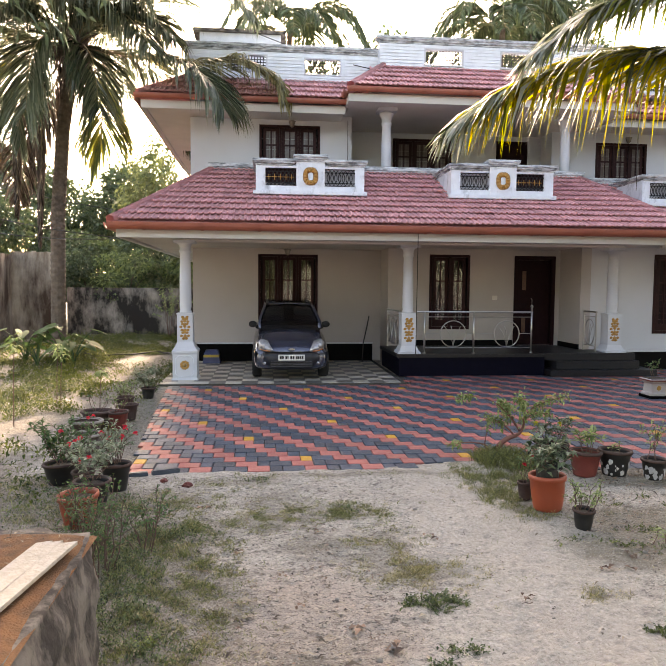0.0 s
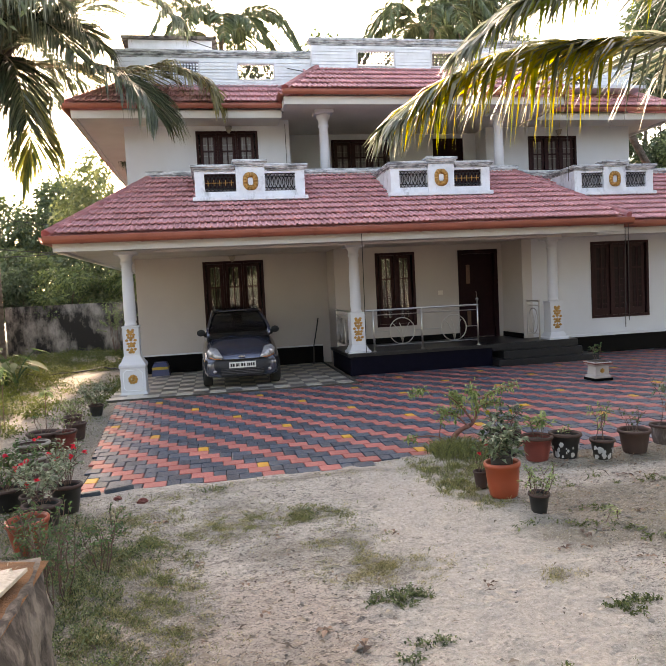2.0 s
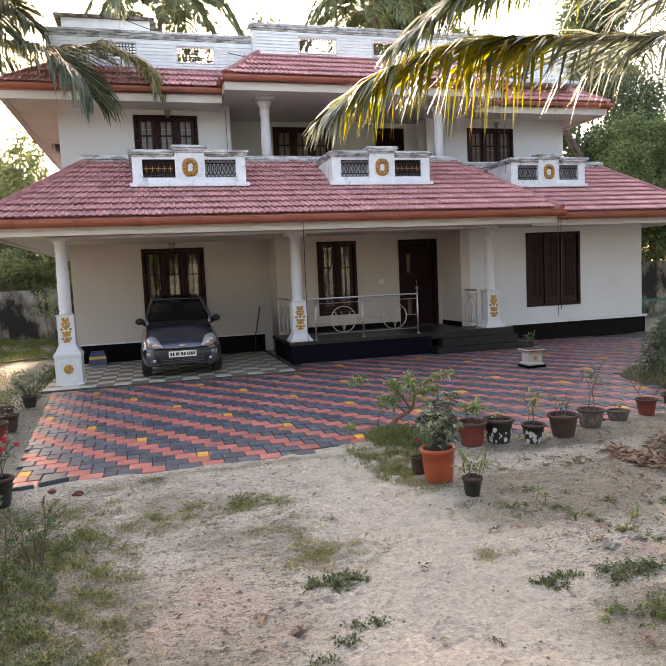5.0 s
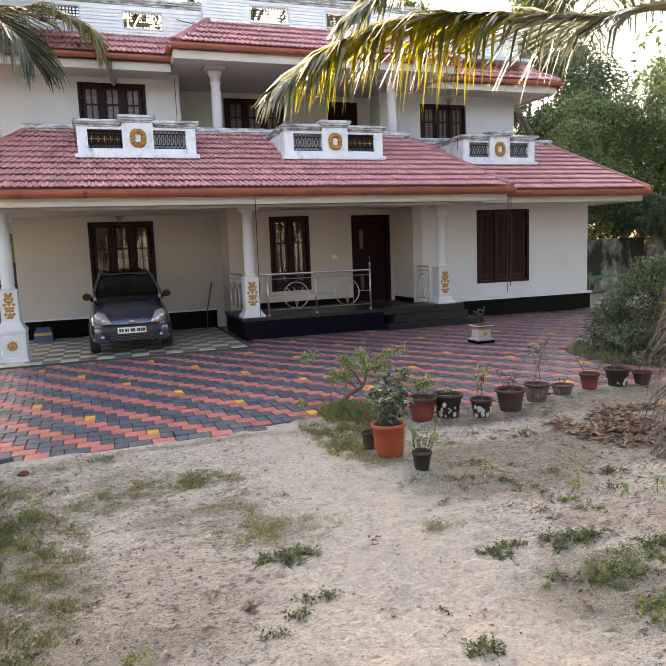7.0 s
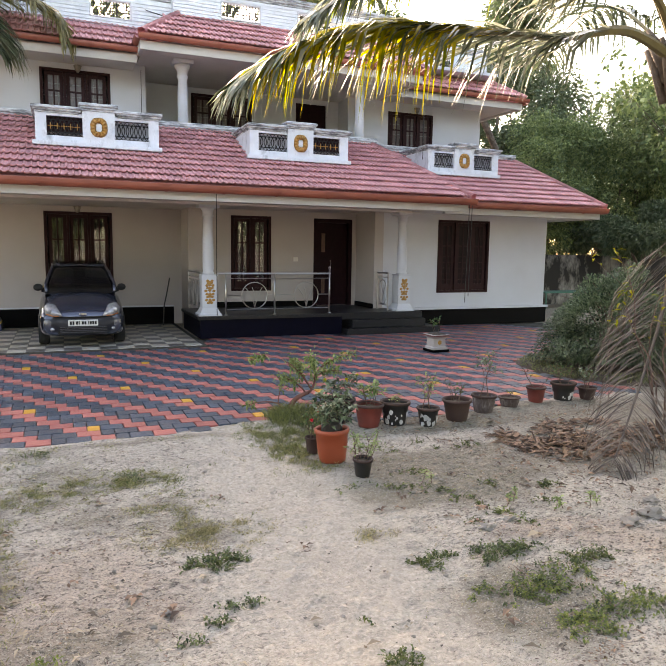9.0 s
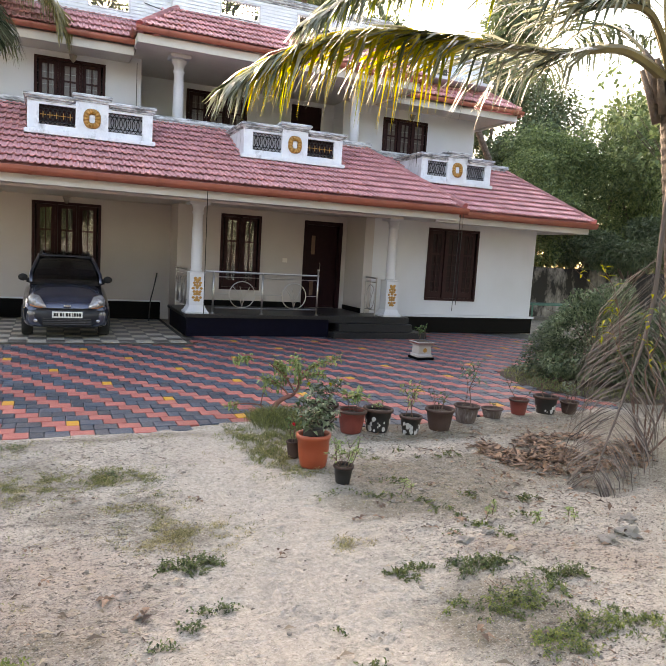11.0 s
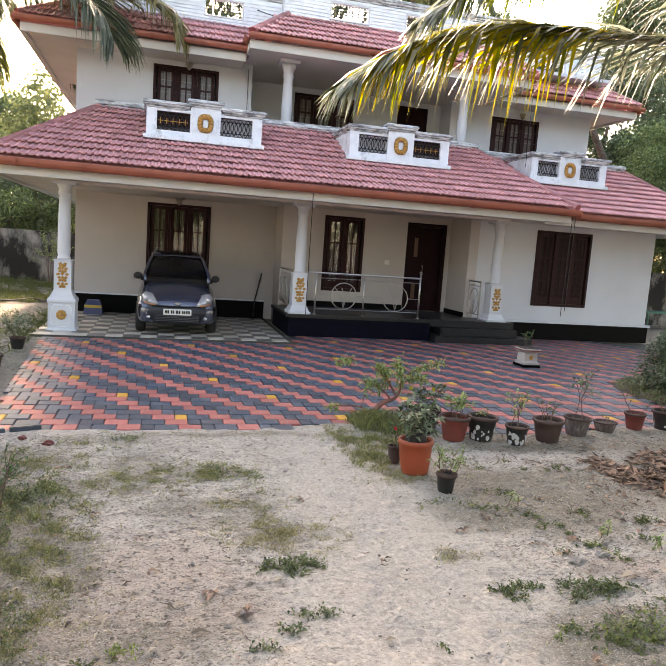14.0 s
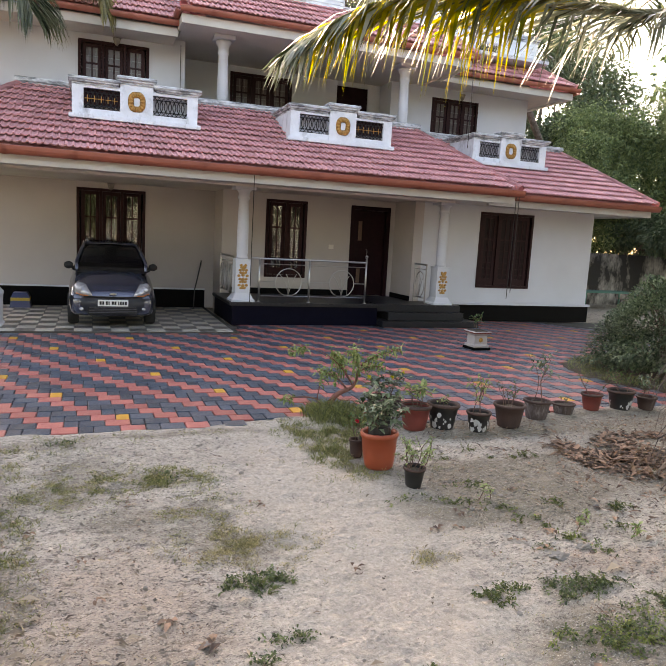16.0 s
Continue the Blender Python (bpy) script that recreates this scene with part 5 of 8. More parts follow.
    for s in (-1, 1):
        tube(bm, [(s * 0.60, 0.80, 0.945), (s * 0.612, 1.02, 1.085), (s * 0.547, 1.28, 1.26), (s * 0.485, 1.56, 1.395), (s * 0.485, 2.0, 1.43), (s * 0.485, 2.8, 1.42), (s * 0.50, 3.2, 1.36), (s * 0.60, 3.42, 1.04)], 0.032, n=8)
    part("pillar", bm, M_CARPAINT, car, smooth=True)
    bm = bmesh.new()
    rows = [(1.52, 0.465, 1.407), (1.7, 0.48, 1.443), (2.2, 0.48, 1.467), (2.8, 0.48, 1.455), (3.2, 0.49, 1.39)]
    vs = [[bm.verts.new((f * w, y, z - 0.02 * f * f + 0.008)) for f in (-1, -0.5, 0, 0.5, 1)] for y, w, z in rows]
    for a, b in zip(vs, vs[1:]):
        for i in range(4):
            bm.faces.new((a[i], a[i + 1], b[i + 1], b[i]))
    bmesh.ops.solidify(bm, geom=list(bm.faces), thickness=-0.01)
    part("roof_panel", bm, M_CARPAINT, car, smooth=True)
    for s in (-1, 1):
        bm = bmesh.new()
        tube(bm, [(s * 0.45, 1.6, 1.43), (s * 0.45, 1.75, 1.478), (s * 0.445, 2.6, 1.485), (s * 0.445, 2.75, 1.45)], 0.016, n=6)
        part("roof_rail", bm, M_IRON, car)
        # headlight
        bm = bmesh.new()
        pts = [(s * 0.585, 0.20, 0.775), (s * 0.645, 0.20, 0.70), (s * 0.62, 0.11, 0.59), (s * 0.48, 0.015, 0.552), (s * 0.34, -0.015, 0.556), (s * 0.375, 0.02, 0.62), (s * 0.46, 0.12, 0.745)]
        front = [bm.verts.new((x, y - 0.035, z)) for x, y, z in pts]
        back = [bm.verts.new((x * 0.98, y + 0.16, z)) for x, y, z in pts]
        c = bm.verts.new((s * 0.53, -0.005, 0.655))
        for i in range(7):
            bm.faces.new((c, front[i], front[(i + 1) % 7]))
            bm.faces.new((front[i], back[i], back[(i + 1) % 7], front[(i + 1) % 7]))
        bmesh.ops.recalc_face_normals(bm, faces=list(bm.faces))
        lamp = part("headlight", bm, M_LAMP, car, "clear headlight with a silver reflector", smooth=True)
        bm = bmesh.new()
        r = bmesh.ops.create_icosphere(bm, subdivisions=2, radius=0.048)
        bmesh.ops.scale(bm, verts=r["verts"], vec=(1, 0.5, 1))
        bmesh.ops.translate(bm, verts=r["verts"], vec=(s * 0.55, 0.0, 0.665))
        part("bulb", bm, M_LAMP, lamp, smooth=True)
        bm = bmesh.new()
        tube(bm, [(s * 0.40, -0.045, 0.562), (s * 0.50, -0.025, 0.566), (s * 0.60, 0.05, 0.596)], 0.009, n=5)
        part("indicator", bm, M_AMBER, lamp, "amber strip")
        # fog lamp
        bm = bmesh.new()
        r = bmesh.ops.create_icosphere(bm, subdivisions=2, radius=0.03)
        bmesh.ops.scale(bm, verts=r["verts"], vec=(1.2, 0.6, 1))
        bmesh.ops.translate(bm, verts=r["verts"], vec=(s * 0.51, -0.02, 0.33))
        part("fog_lamp", bm, M_LAMP, car, "small round fog lamp", smooth=True)
        # mirror
        bm = bmesh.new()
        r = bmesh.ops.create_icosphere(bm, subdivisions=2, radius=0.082)
        bmesh.ops.scale(bm, verts=r["verts"], vec=(1.05, 0.6, 0.85))
        bmesh.ops.translate(bm, verts=r["verts"], vec=(s * 0.745, 1.02, 1.015))
        tube(bm, [(s * 0.64, 1.05, 0.95), (s * 0.71, 1.03, 0.995)], 0.028, n=8)
        part("mirror", bm, M_RUBBER, car, "rounded door mirror", smooth=True)
        for y in (0.58, 2.93):
            bm = bmesh.new()
            n = 28
            prof = [(0.19, -0.085), (0.26, -0.09), (0.285, -0.06), (0.285, 0.06), (0.26, 0.09), (0.19, 0.085)]
            rr = [[bm.verts.new((s * 0.655 + x, y + r * math.cos(2 * math.pi * i / n), 0.285 + r * math.sin(2 * math.pi * i / n))) for r, x in prof] for i in range(n)]
            for i in range(n):
                a, b = rr[i], rr[(i + 1) % n]
                for q in range(5):
                    bm.faces.new((a[q], b[q], b[q + 1], a[q + 1]))
            bmesh.ops.recalc_face_normals(bm, faces=list(bm.faces))
            wheel = part("wheel", bm, M_RUBBER, car, "black rubber tyre", smooth=True)
            bm = bmesh.new()
            for i in range(5):
                a = 2 * math.pi * i / 5
                tube(bm, [(s * 0.70, y, 0.285), (s * 0.72, y + 0.19 * math.cos(a), 0.285 + 0.19 * math.sin(a))], 0.025, n=5)
            part("rim", bm, M_STEEL, wheel, "five-spoke alloy rim")
    # bumper with air intake slats
    bm = bmesh.new()
    rows = [(0.22, -0.01, 0.60), (0.30, -0.045, 0.67), (0.40, -0.05, 0.695), (0.50, -0.045, 0.70), (0.545, -0.02, 0.68)]
    vs = []
    for z, y, w in rows:
        vs.append([bm.verts.new((w * f, y + 0.14 * abs(f) ** 4 + 0.02 * f * f, z)) for f in (-1, -0.85, -0.6, -0.3, 0, 0.3, 0.6, 0.85, 1)])
    for a, b in zip(vs, vs[1:]):
        for i in range(8):
            bm.faces.new((a[i], a[i + 1], b[i + 1], b[i]))
    bmesh.ops.solidify(bm, geom=list(bm.faces), thickness=-0.03)
    bumper = part("bumper", bm, M_CARGREY, car, "grey painted front bumper", smooth=True)
    one("air_intake", (-0.40, 0.40, -0.056, -0.046, 0.255, 0.375), M_RUBBER, bumper)
    for z in (0.272, 0.302, 0.332, 0.362):
        one("slat", (-0.39, 0.39, -0.066, -0.057, z - 0.006, z + 0.006), M_CARGREY, bumper)
    bm = bmesh.new()
    tube(bm, [(-0.42, -0.01, 0.548), (-0.2, -0.045, 0.54), (0.2, -0.045, 0.54), (0.42, -0.01, 0.548)], 0.014, n=6)
    part("grille_slot", bm, M_RUBBER, car)
    bm = bmesh.new()
    box(bm, -0.06, 0.06, -0.052, -0.036, 0.585, 0.605)
    box(bm, -0.025, 0.025, -0.054, -0.034, 0.578, 0.612)
    part("badge", bm, M_STEEL, car, "small chrome badge")
    plate = one("number_plate", (-0.25, 0.25, -0.075, -0.062, 0.385, 0.495), M_PLATE, car, "white number plate with dark bars", 0.004)
    for a, b in ((-0.222, -0.188), (-0.178, -0.148), (-0.118, -0.088), (-0.078, -0.058), (-0.025, 0.01), (0.02, 0.052), (0.082, 0.098), (0.108, 0.14), (0.15, 0.182), (0.192, 0.224)):
        one("plate_bar", (a, b, -0.079, -0.0755, 0.412, 0.47), M_RUBBER, plate)
    for a, b in ((-0.45, -0.02), (0.05, 0.5)):
        bm = bmesh.new()
        tube(bm, [(a, 0.87, 0.985), (b, 0.83, 0.975)], 0.008, n=5)
        part("wiper", bm, M_RUBBER, car)
    return car


make_car(0.48, 12.52)
# ---- loose things by the house ----
def stool(x, y):
    s = tagged(new("plastic_stool"), "blue and mustard plastic stool beside the porch wall", "stool")
    s.location = (x, y, 0.017)
    bm = bmesh.new()
    lathe(bm, [(0.13, 0.30), (0.17, 0.22), (0.175, 0.2)], n=4, square=True)
    part("seat", bm, M_BLUE, s)
    bm = bmesh.new()
    lathe(bm, [(0.178, 0.14), (0.178, 0.2), (0.17, 0.2)], n=4, square=True)
    part("band", bm, M_MUSTARD, s)
    bm = bmesh.new()
    lathe(bm, [(0.2, 0.0), (0.178, 0.14)], n=4, square=True)
    part("skirt", bm, M_BLUE, s)


stool(-1.25, 15.55)
bm = bmesh.new()
tube(bm, bez((2.5, 15.9, 1.1), (2.42, 15.85, 0.7), (2.35, 15.8, 0.46), 8) + [Vector((2.3, 15.6, 0.05)), Vector((2.28, 15.5, 0.03))], 0.014)
tagged(part("garden_hose", bm, M_CABLE), "dark hose leaning on the porch wall", "hose")
bm = bmesh.new()
pts = [(-5.0, 17.6), (-4.2, 16.9), (-3.4, 17.2), (-2.9, 17.9), (-2.5, 17.3), (-2.1, 16.3)]
tube(bm, [Vector((x, y, 0.03 + 0.05 * math.sin(i * 1.4) ** 2)) for i, (x, y) in enumerate(sum(([p, ((p[0] + q[0]) / 2 + 0.06, (p[1] + q[1]) / 2)] for p, q in zip(pts, pts[1:])), []))], 0.02)
tagged(part("garden_hose", bm, M_CABLE), "black hose lying on the grass", "hose")
for k, (p, q, s) in enumerate((((-12, 22, 5.2), (-2.7, 14.0, 2.75), 0.7), ((-12, 21, 4.6), (-2.7, 13.2, 2.7), 0.9), ((-12, 26, 6.0), (-1.8, 22, 3.9), 0.5), ((-0.3, 17.0, 8.1), (2.6, 15.5, 6.8), 0.15))):
    bm = bmesh.new()
    a, b = Vector(p), Vector(q)
    tube(bm, bez(a, (a + b) / 2 - Vector((0, 0, s)), b, 14), 0.009, n=4)
    tagged(part("cable", bm, M_CABLE), "thin black overhead cable", "cable")
for dx in (0, 0.12):
    bm = bmesh.new()
    lathe(bm, [(0.04, 0.0), (0.045, 0.015), (0.04, 0.02)], n=12)
    for v in bm.verts:
        v.co = Vector((v.co.x * 0.9 - 2.25 + dx, v.co.y * 2.6 + 12.9, v.co.z + 0.005))
    tagged(part("slipper", bm, M_PLATE), "pale rubber slipper beside the paving", "slipper", group="slippers")
bm = bmesh.new()
box(bm, 14.7, 16.9, 17.3, 18.1, 0.50, 0.54)
bench = tagged(part("metal_stand", bm, M_GREENPAINT), "green painted metal stand beside the wall", "stand")
for x in (14.8, 16.8):
    for y in (17.35, 18.05):
        one("leg", (x - 0.02, x + 0.02, y - 0.02, y + 0.02, -0.03, 0.498), M_GREENPAINT, bench)

for x, a in ((-1.25, 12), (-0.97, 22)):
    bm = bmesh.new()
    box(bm, -0.13, 0.13, -0.03, 0.03, -0.05, 0.03)
    bmesh.ops.bevel(bm, geom=list(bm.edges), offset=0.006, segments=2, affect="EDGES")
    o = tagged(part("kerb_stone", bm, M_GREY), "dark grey kerb block at the corner of the paving", "kerb stone", group="kerb stones")
    o.matrix_world = pose(x, 6.28 + (x + 1.25) * 0.35, 0.01, 0, 0, a)
# concrete tank corner with a plank
tank = tagged(new("concrete_tank"), "old mossy concrete tank with an earth-covered top", "tank")
bm = bmesh.new()
box(bm, -3.4, -0.77, 0.6, 3.27, -0.1, 0.615)
bmesh.ops.subdivide_edges(bm, edges=list(bm.edges), cuts=34, use_grid_fill=True)
for v in bm.verts:
    e = 0.035 * noise.noise(v.co * 2.3) + 0.02 * noise.noise(v.co * 9) + 0.012 * noise.noise(v.co * 24)
    # the outer corner and rim are worn round
    v.co += Vector((e - 0.25 * max(0, v.co.z - 0.47) - 0.3 * max(0, v.co.y - 3.1), e - 0.3 * max(0, v.co.x + 1.0), 0.2 * e))
part("body", bm, M_CONCRETE, tank, smooth=True)
bm = bmesh.new()
n = 26
g = [[bm.verts.new((-3.38 + 2.565 * i / n + 0.02 * noise.noise(Vector((i, k, 1))), 0.62 + (2.63 - 0.3 * max(0.0, -2.38 + 2.565 * i / n)) * k / n, (0.634 + 0.012 * noise.noise(Vector((i * 0.5, k * 0.5, 3)))) if 0 < i < n and 0 < k < n else 0.60)) for i in range(n + 1)] for k in range(n + 1)]
for a, b in zip(g, g[1:]):
    for i in range(n):
        bm.faces.new((a[i], a[i + 1], b[i + 1], b[i]))
part("earth_cover", bm, M_RUST, tank, "rusty brown earth and dry needles", smooth=True)
bm = bmesh.new()
L = 1.5
for a, b, z in ((-0.088, -0.035, 0.0), (-0.032, 0.014, 0.003), (0.018, 0.078, 0.001)):
    v = [bm.verts.new(p) for p in ((a, 0, z), (b, 0.02, z), (b, L, z), (a, L - 0.04, z), (a, 0, z + 0.018), (b, 0.02, z + 0.018), (b, L, z + 0.016), (a, L - 0.04, z + 0.02))]
    for f in ((3, 2, 1, 0), (4, 5, 6, 7), (0, 1, 5, 4), (1, 2, 6, 5), (2, 3, 7, 6), (3, 0, 4, 7)):
        bm.faces.new([v[i] for i in f])
plank = tagged(part("wooden_plank", bm, M_PLANK), "bleached split plank lying on the tank", "plank")
plank.matrix_world = pose(-1.155, 1.495, 0.650, 0, 0, -9)
lv = Leaves()
q = random.Random(77)
for i in range(1200):
    x, y = q.uniform(-2.6, -0.9), q.uniform(1.2, 3.2)
    lv.leaf((x, y, 0.632 + 0.02 * q.random()), (q.uniform(-1, 1), q.uniform(-1, 1), q.uniform(-0.1, 0.3)), q.uniform(0.01, 0.05), q.uniform(0.003, 0.01), 0.1)
lv.done("dry_needles", M_LITTER, tank, "dry brown needles")
# ---- potted plants ----
def pot(x, y, r, h, material, label, marks=False, ribs=False, low=0.72, rim=None):
    """A flower pot with a thick rim, filled with soil."""
    p = tagged(new("flower_pot"), label, "flower pot", group="potted plants")
    if x > 2.5 or x < -1:
        r, h = r * (0.93 if x > 2.5 else 0.76), h * (0.95 if x > 2.5 else 0.86)
    p.location = (x, y, max(height(x, y) - 0.008, -0.02))
    p.rotation_euler = (radians(rnd.uniform(-2, 2)), radians(rnd.uniform(-2, 2)), rnd.uniform(0, 6))
    bm = bmesh.new()
    n = 28
    prof = [(r * low * 0.97, 0.0), (r * low, 0.012), (r * (low + 0.12), h * 0.45), (r * 0.93, h * 0.84), (r * 1.0, h * 0.86), (r * 1.02, h * 0.94), (r * 1.0, h), (r * 0.90, h), (r * 0.87, h * 0.9), (r * 0.86, h * 0.82)]
    rings = []
    for q, z in prof:
        rings.append([bm.verts.new((q * (1 + (0.035 if ribs and i % 2 and z < h * 0.8 else 0)) * math.cos(2 * math.pi * i / n), q * (1 + (0.035 if ribs and i % 2 and z < h * 0.8 else 0)) * math.sin(2 * math.pi * i / n), z)) for i in range(n)])
    for a, b in zip(rings, rings[1:]):
        for i in range(n):
            bm.faces.new((a[i], a[(i + 1) % n], b[(i + 1) % n], b[i]))
    bm.faces.new(rings[0][::-1])
    part("pot_body", bm, material, p, smooth=not ribs)
    if material is not M_TERRA:
        bm = bmesh.new()
        rings = [[bm.verts.new((q * math.cos(2 * math.pi * i / n), q * math.sin(2 * math.pi * i / n), z)) for i in range(n)] for q, z in ((r * 0.97, h * 0.89), (r * 1.05, h * 0.90), (r * 1.06, h * 0.97), (r * 1.03, h * 1.012), (r * 0.92, h * 1.014), (r * 0.86, h * 0.93))]
        for a, b in zip(rings, rings[1:]):
            for i in range(n):
                bm.faces.new((a[i], a[(i + 1) % n], b[(i + 1) % n], b[i]))
        part("rim", bm, rim or M_BROWNPOT, p, "dull rim", smooth=True)
    bm = bmesh.new()
    c = bm.verts.new((0, 0, h * 0.86))
    e = [bm.verts.new((r * 0.875 * math.cos(2 * math.pi * i / 16), r * 0.875 * math.sin(2 * math.pi * i / 16), h * (0.82 + 0.03 * math.sin(i * 2.3)))) for i in range(16)]
    for i in range(16):
        bm.faces.new((c, e[i], e[(i + 1) % 16]))
    part("soil", bm, M_EARTH, p)
    if marks:
        q = random.Random(int(x * 100))
        for k in range(24):
            a, z = q.uniform(0, 6.28), q.uniform(0.12, 0.72) * h
            bm = bmesh.new()
            w = q.uniform(0.007, 0.026)
            rr = r * (low + 0.12 * min(1, z / (h * 0.45))) * 1.03 if z < h * 0.45 else r * (low + 0.12 + (0.81 - low) * (z / h - 0.45) / 0.39) * 1.03
            pts = [(w * math.cos(t) * q.uniform(0.6, 1.2), w * math.sin(t) * q.uniform(0.8, 1.6)) for t in (0, 0.8, 1.6, 2.4, 3.2, 4.0, 4.8, 5.6)]
            f = [bm.verts.new((rr * math.cos(a + u / rr), rr * math.sin(a + u / rr), z + v)) for u, v in pts]
            g = [bm.verts.new((rr * 0.96 * math.cos(a + u / rr), rr * 0.96 * math.sin(a + u / rr), z + v)) for u, v in pts]
            bm.faces.new(f)
            for i in range(8):
                bm.faces.new((f[i], g[i], g[(i + 1) % 8], f[(i + 1) % 8]))
            part("painted_mark", bm, M_PATCH, p)
    return p


def shrub(parent, z0, height_, spread, stems, leaves, leaf, width, leaf_mat, bark=None, seed=1, bare=0.25, droop=0.25, flowers=0, upright=0.5, flower_mat=None):
    """Stems that fork and carry leaves along their upper part."""
    q = random.Random(seed)
    bm = bmesh.new()
    lv = Leaves()
    for s in range(stems):
        a = 2 * math.pi * s / stems + q.uniform(-0.5, 0.5)
        rr = spread * q.uniform(0.45, 1.0)
        hh = height_ * q.uniform(0.7, 1.0)
        tip = Vector((rr * math.cos(a), rr * math.sin(a), z0 + hh))
        b0 = 0.015 + 0.05 * q.random()
        pts = bez((b0 * math.cos(a), b0 * math.sin(a), z0), (rr * (1 - upright) * math.cos(a) + q.uniform(-0.4, 0.4) * spread, rr * (1 - upright) * math.sin(a) + q.uniform(-0.4, 0.4) * spread, z0 + hh * q.uniform(0.4, 0.75)), tip, 6)
        for i in range(2, 6):
            pts[i] += ball_dir(q) * 0.035 * hh
        tube(bm, pts, 0.0025 + 0.0045 * height_, 0.0018, n=5)
        ends = [(pts, hh)]
        for b in range(2):
            k = q.randint(2, 4)
            d = Vector((q.uniform(-1, 1), q.uniform(-1, 1), q.uniform(0.3, 1.1))).normalized()
            e = pts[k] + d * hh * 0.35
            sub = bez(pts[k], (pts[k] + e) / 2 + Vector((0, 0, 0.03)), e, 4)
            tube(bm, sub, 0.0025, 0.0014, n=4)
            ends.append((sub, hh * 0.5))
        for path, w in ends:
            m = max(2, int(leaves / stems / 3 * (1.6 if path is pts else 0.8)))
            for i in range(m):
                t = bare + (1 - bare) * (i + q.random()) / m
                f = t * (len(path) - 1)
                i0 = min(int(f), len(path) - 2)
                p = path[i0].lerp(path[i0 + 1], f - i0)
                d = Vector((q.uniform(-1, 1), q.uniform(-1, 1), q.uniform(-0.2, 0.8)))
                lv.leaf(p, d, leaf * q.uniform(0.7, 1.2), width * q.uniform(0.8, 1.2), droop * q.uniform(0.4, 1.5))
            if flowers and q.random() < flowers * 0.4:
                fl = Leaves()
                for i in range(14):
                    fl.leaf(path[-1] + Vector((0, 0, 0.01)), ball_dir(q) + Vector((0, 0, 0.6)), 0.03, 0.026, 0.1)
                fl.done("flower", flower_mat or M_FLOWER, parent, "small bright flower head")
    part("stem", bm, bark or M_TWIG, parent)
    lv.done("foliage", leaf_mat, parent)


# row along the paving's side
p = pot(-1.9, 10.85, 0.15, 0.2, M_BLACKPOT, "small dark pot with a bushy variegated shrub")
shrub(p, 0.16, 0.36, 0.36, 9, 420, 0.07, 0.034, M_LEAF_VAR, seed=11, bare=0.1)
p = pot(-2.05, 9.85, 0.17, 0.22, M_BROWNPOT, "brown clay pot with a low dry shrub")
shrub(p, 0.18, 0.28, 0.28, 7, 150, 0.05, 0.022, M_LEAF_PALE, seed=12)
p = pot(-1.86, 9.1, 0.17, 0.25, M_BROWNPOT, "brown clay pot with bare twigs")
shrub(p, 0.2, 0.3, 0.2, 5, 40, 0.05, 0.02, M_LEAF_PALE, seed=13)
p = pot(-1.86, 8.5, 0.17, 0.27, M_CLAY, "dull red pot with thin twigs")
shrub(p, 0.22, 0.22, 0.2, 5, 24, 0.05, 0.02, M_LEAF_PALE, seed=14)
p = pot(-2.13, 8.55, 0.26, 0.27, M_BROWNPOT, "wide reddish brown pot with thin twigs")
shrub(p, 0.22, 0.26, 0.3, 4, 30, 0.06, 0.02, M_LEAF, seed=15)
p = pot(-2.12, 7.95, 0.25, 0.27, M_BROWNPOT, "wide brown tub with a lime-pale rim and bare soil", rim=M_STONE)
shrub(p, 0.22, 0.12, 0.14, 3, 14, 0.04, 0.018, M_LEAF, seed=16)
p = pot(-1.95, 7.3, 0.23, 0.25, M_GREYPOT, "grey lime-rimmed tub with one red-leaved sprig", rim=M_STONE)
shrub(p, 0.2, 0.2, 0.12, 3, 26, 0.05, 0.024, M_LEAF, seed=17, flowers=0.5)
p = pot(-1.88, 6.2, 0.2, 0.22, M_BLACKPOT, "black tub with a dense dark green shrub")
shrub(p, 0.18, 0.42, 0.34, 10, 560, 0.06, 0.026, M_LEAF, seed=18, bare=0.1)
p = pot(-1.62, 5.98, 0.13, 0.2, M_BROWNPOT, "brown pot with a flowering shrub")
shrub(p, 0.16, 0.4, 0.24, 6, 200, 0.055, 0.022, M_LEAF_VAR, seed=23, flowers=0.3)
p = pot(-1.34, 5.95, 0.17, 0.28, M_BLACKPOT, "black plastic pot with red-flowered spurge")
shrub(p, 0.24, 0.42, 0.24, 8, 210, 0.055, 0.024, M_LEAF_VAR, seed=19, flowers=0.6, bare=0.35)
p = pot(-1.42, 5.47, 0.19, 0.27, M_BLACKPOT, "dark pot with white-edged leaves and red flowers")
shrub(p, 0.24, 0.32, 0.26, 8, 300, 0.065, 0.03, M_LEAF_VAR, seed=20, flowers=0.45)
p = pot(-1.42, 5.1, 0.2, 0.28, M_TERRA, "orange-red plastic pot behind a twiggy shrub")
shrub(p, 0.22, 0.14, 0.16, 5, 40, 0.04, 0.018, M_LEAF, seed=21)
for x, y, h, s in ((-1.02, 4.15, 0.62, 31), (-1.32, 4.75, 0.5, 32), (-0.85, 4.6, 0.45, 33), (-1.15, 4.45, 0.55, 34)):
    b = tagged(new("garden_shrub"), "thin twiggy shrub with small leaves in the grass", "shrub", group="twiggy shrubs")
    b.location = (x, y, height(x, y) - 0.01)
    shrub(b, 0, h, 0.22, 8, 230, 0.042, 0.019, M_LEAF, seed=s, bare=0.25, upright=0.7)

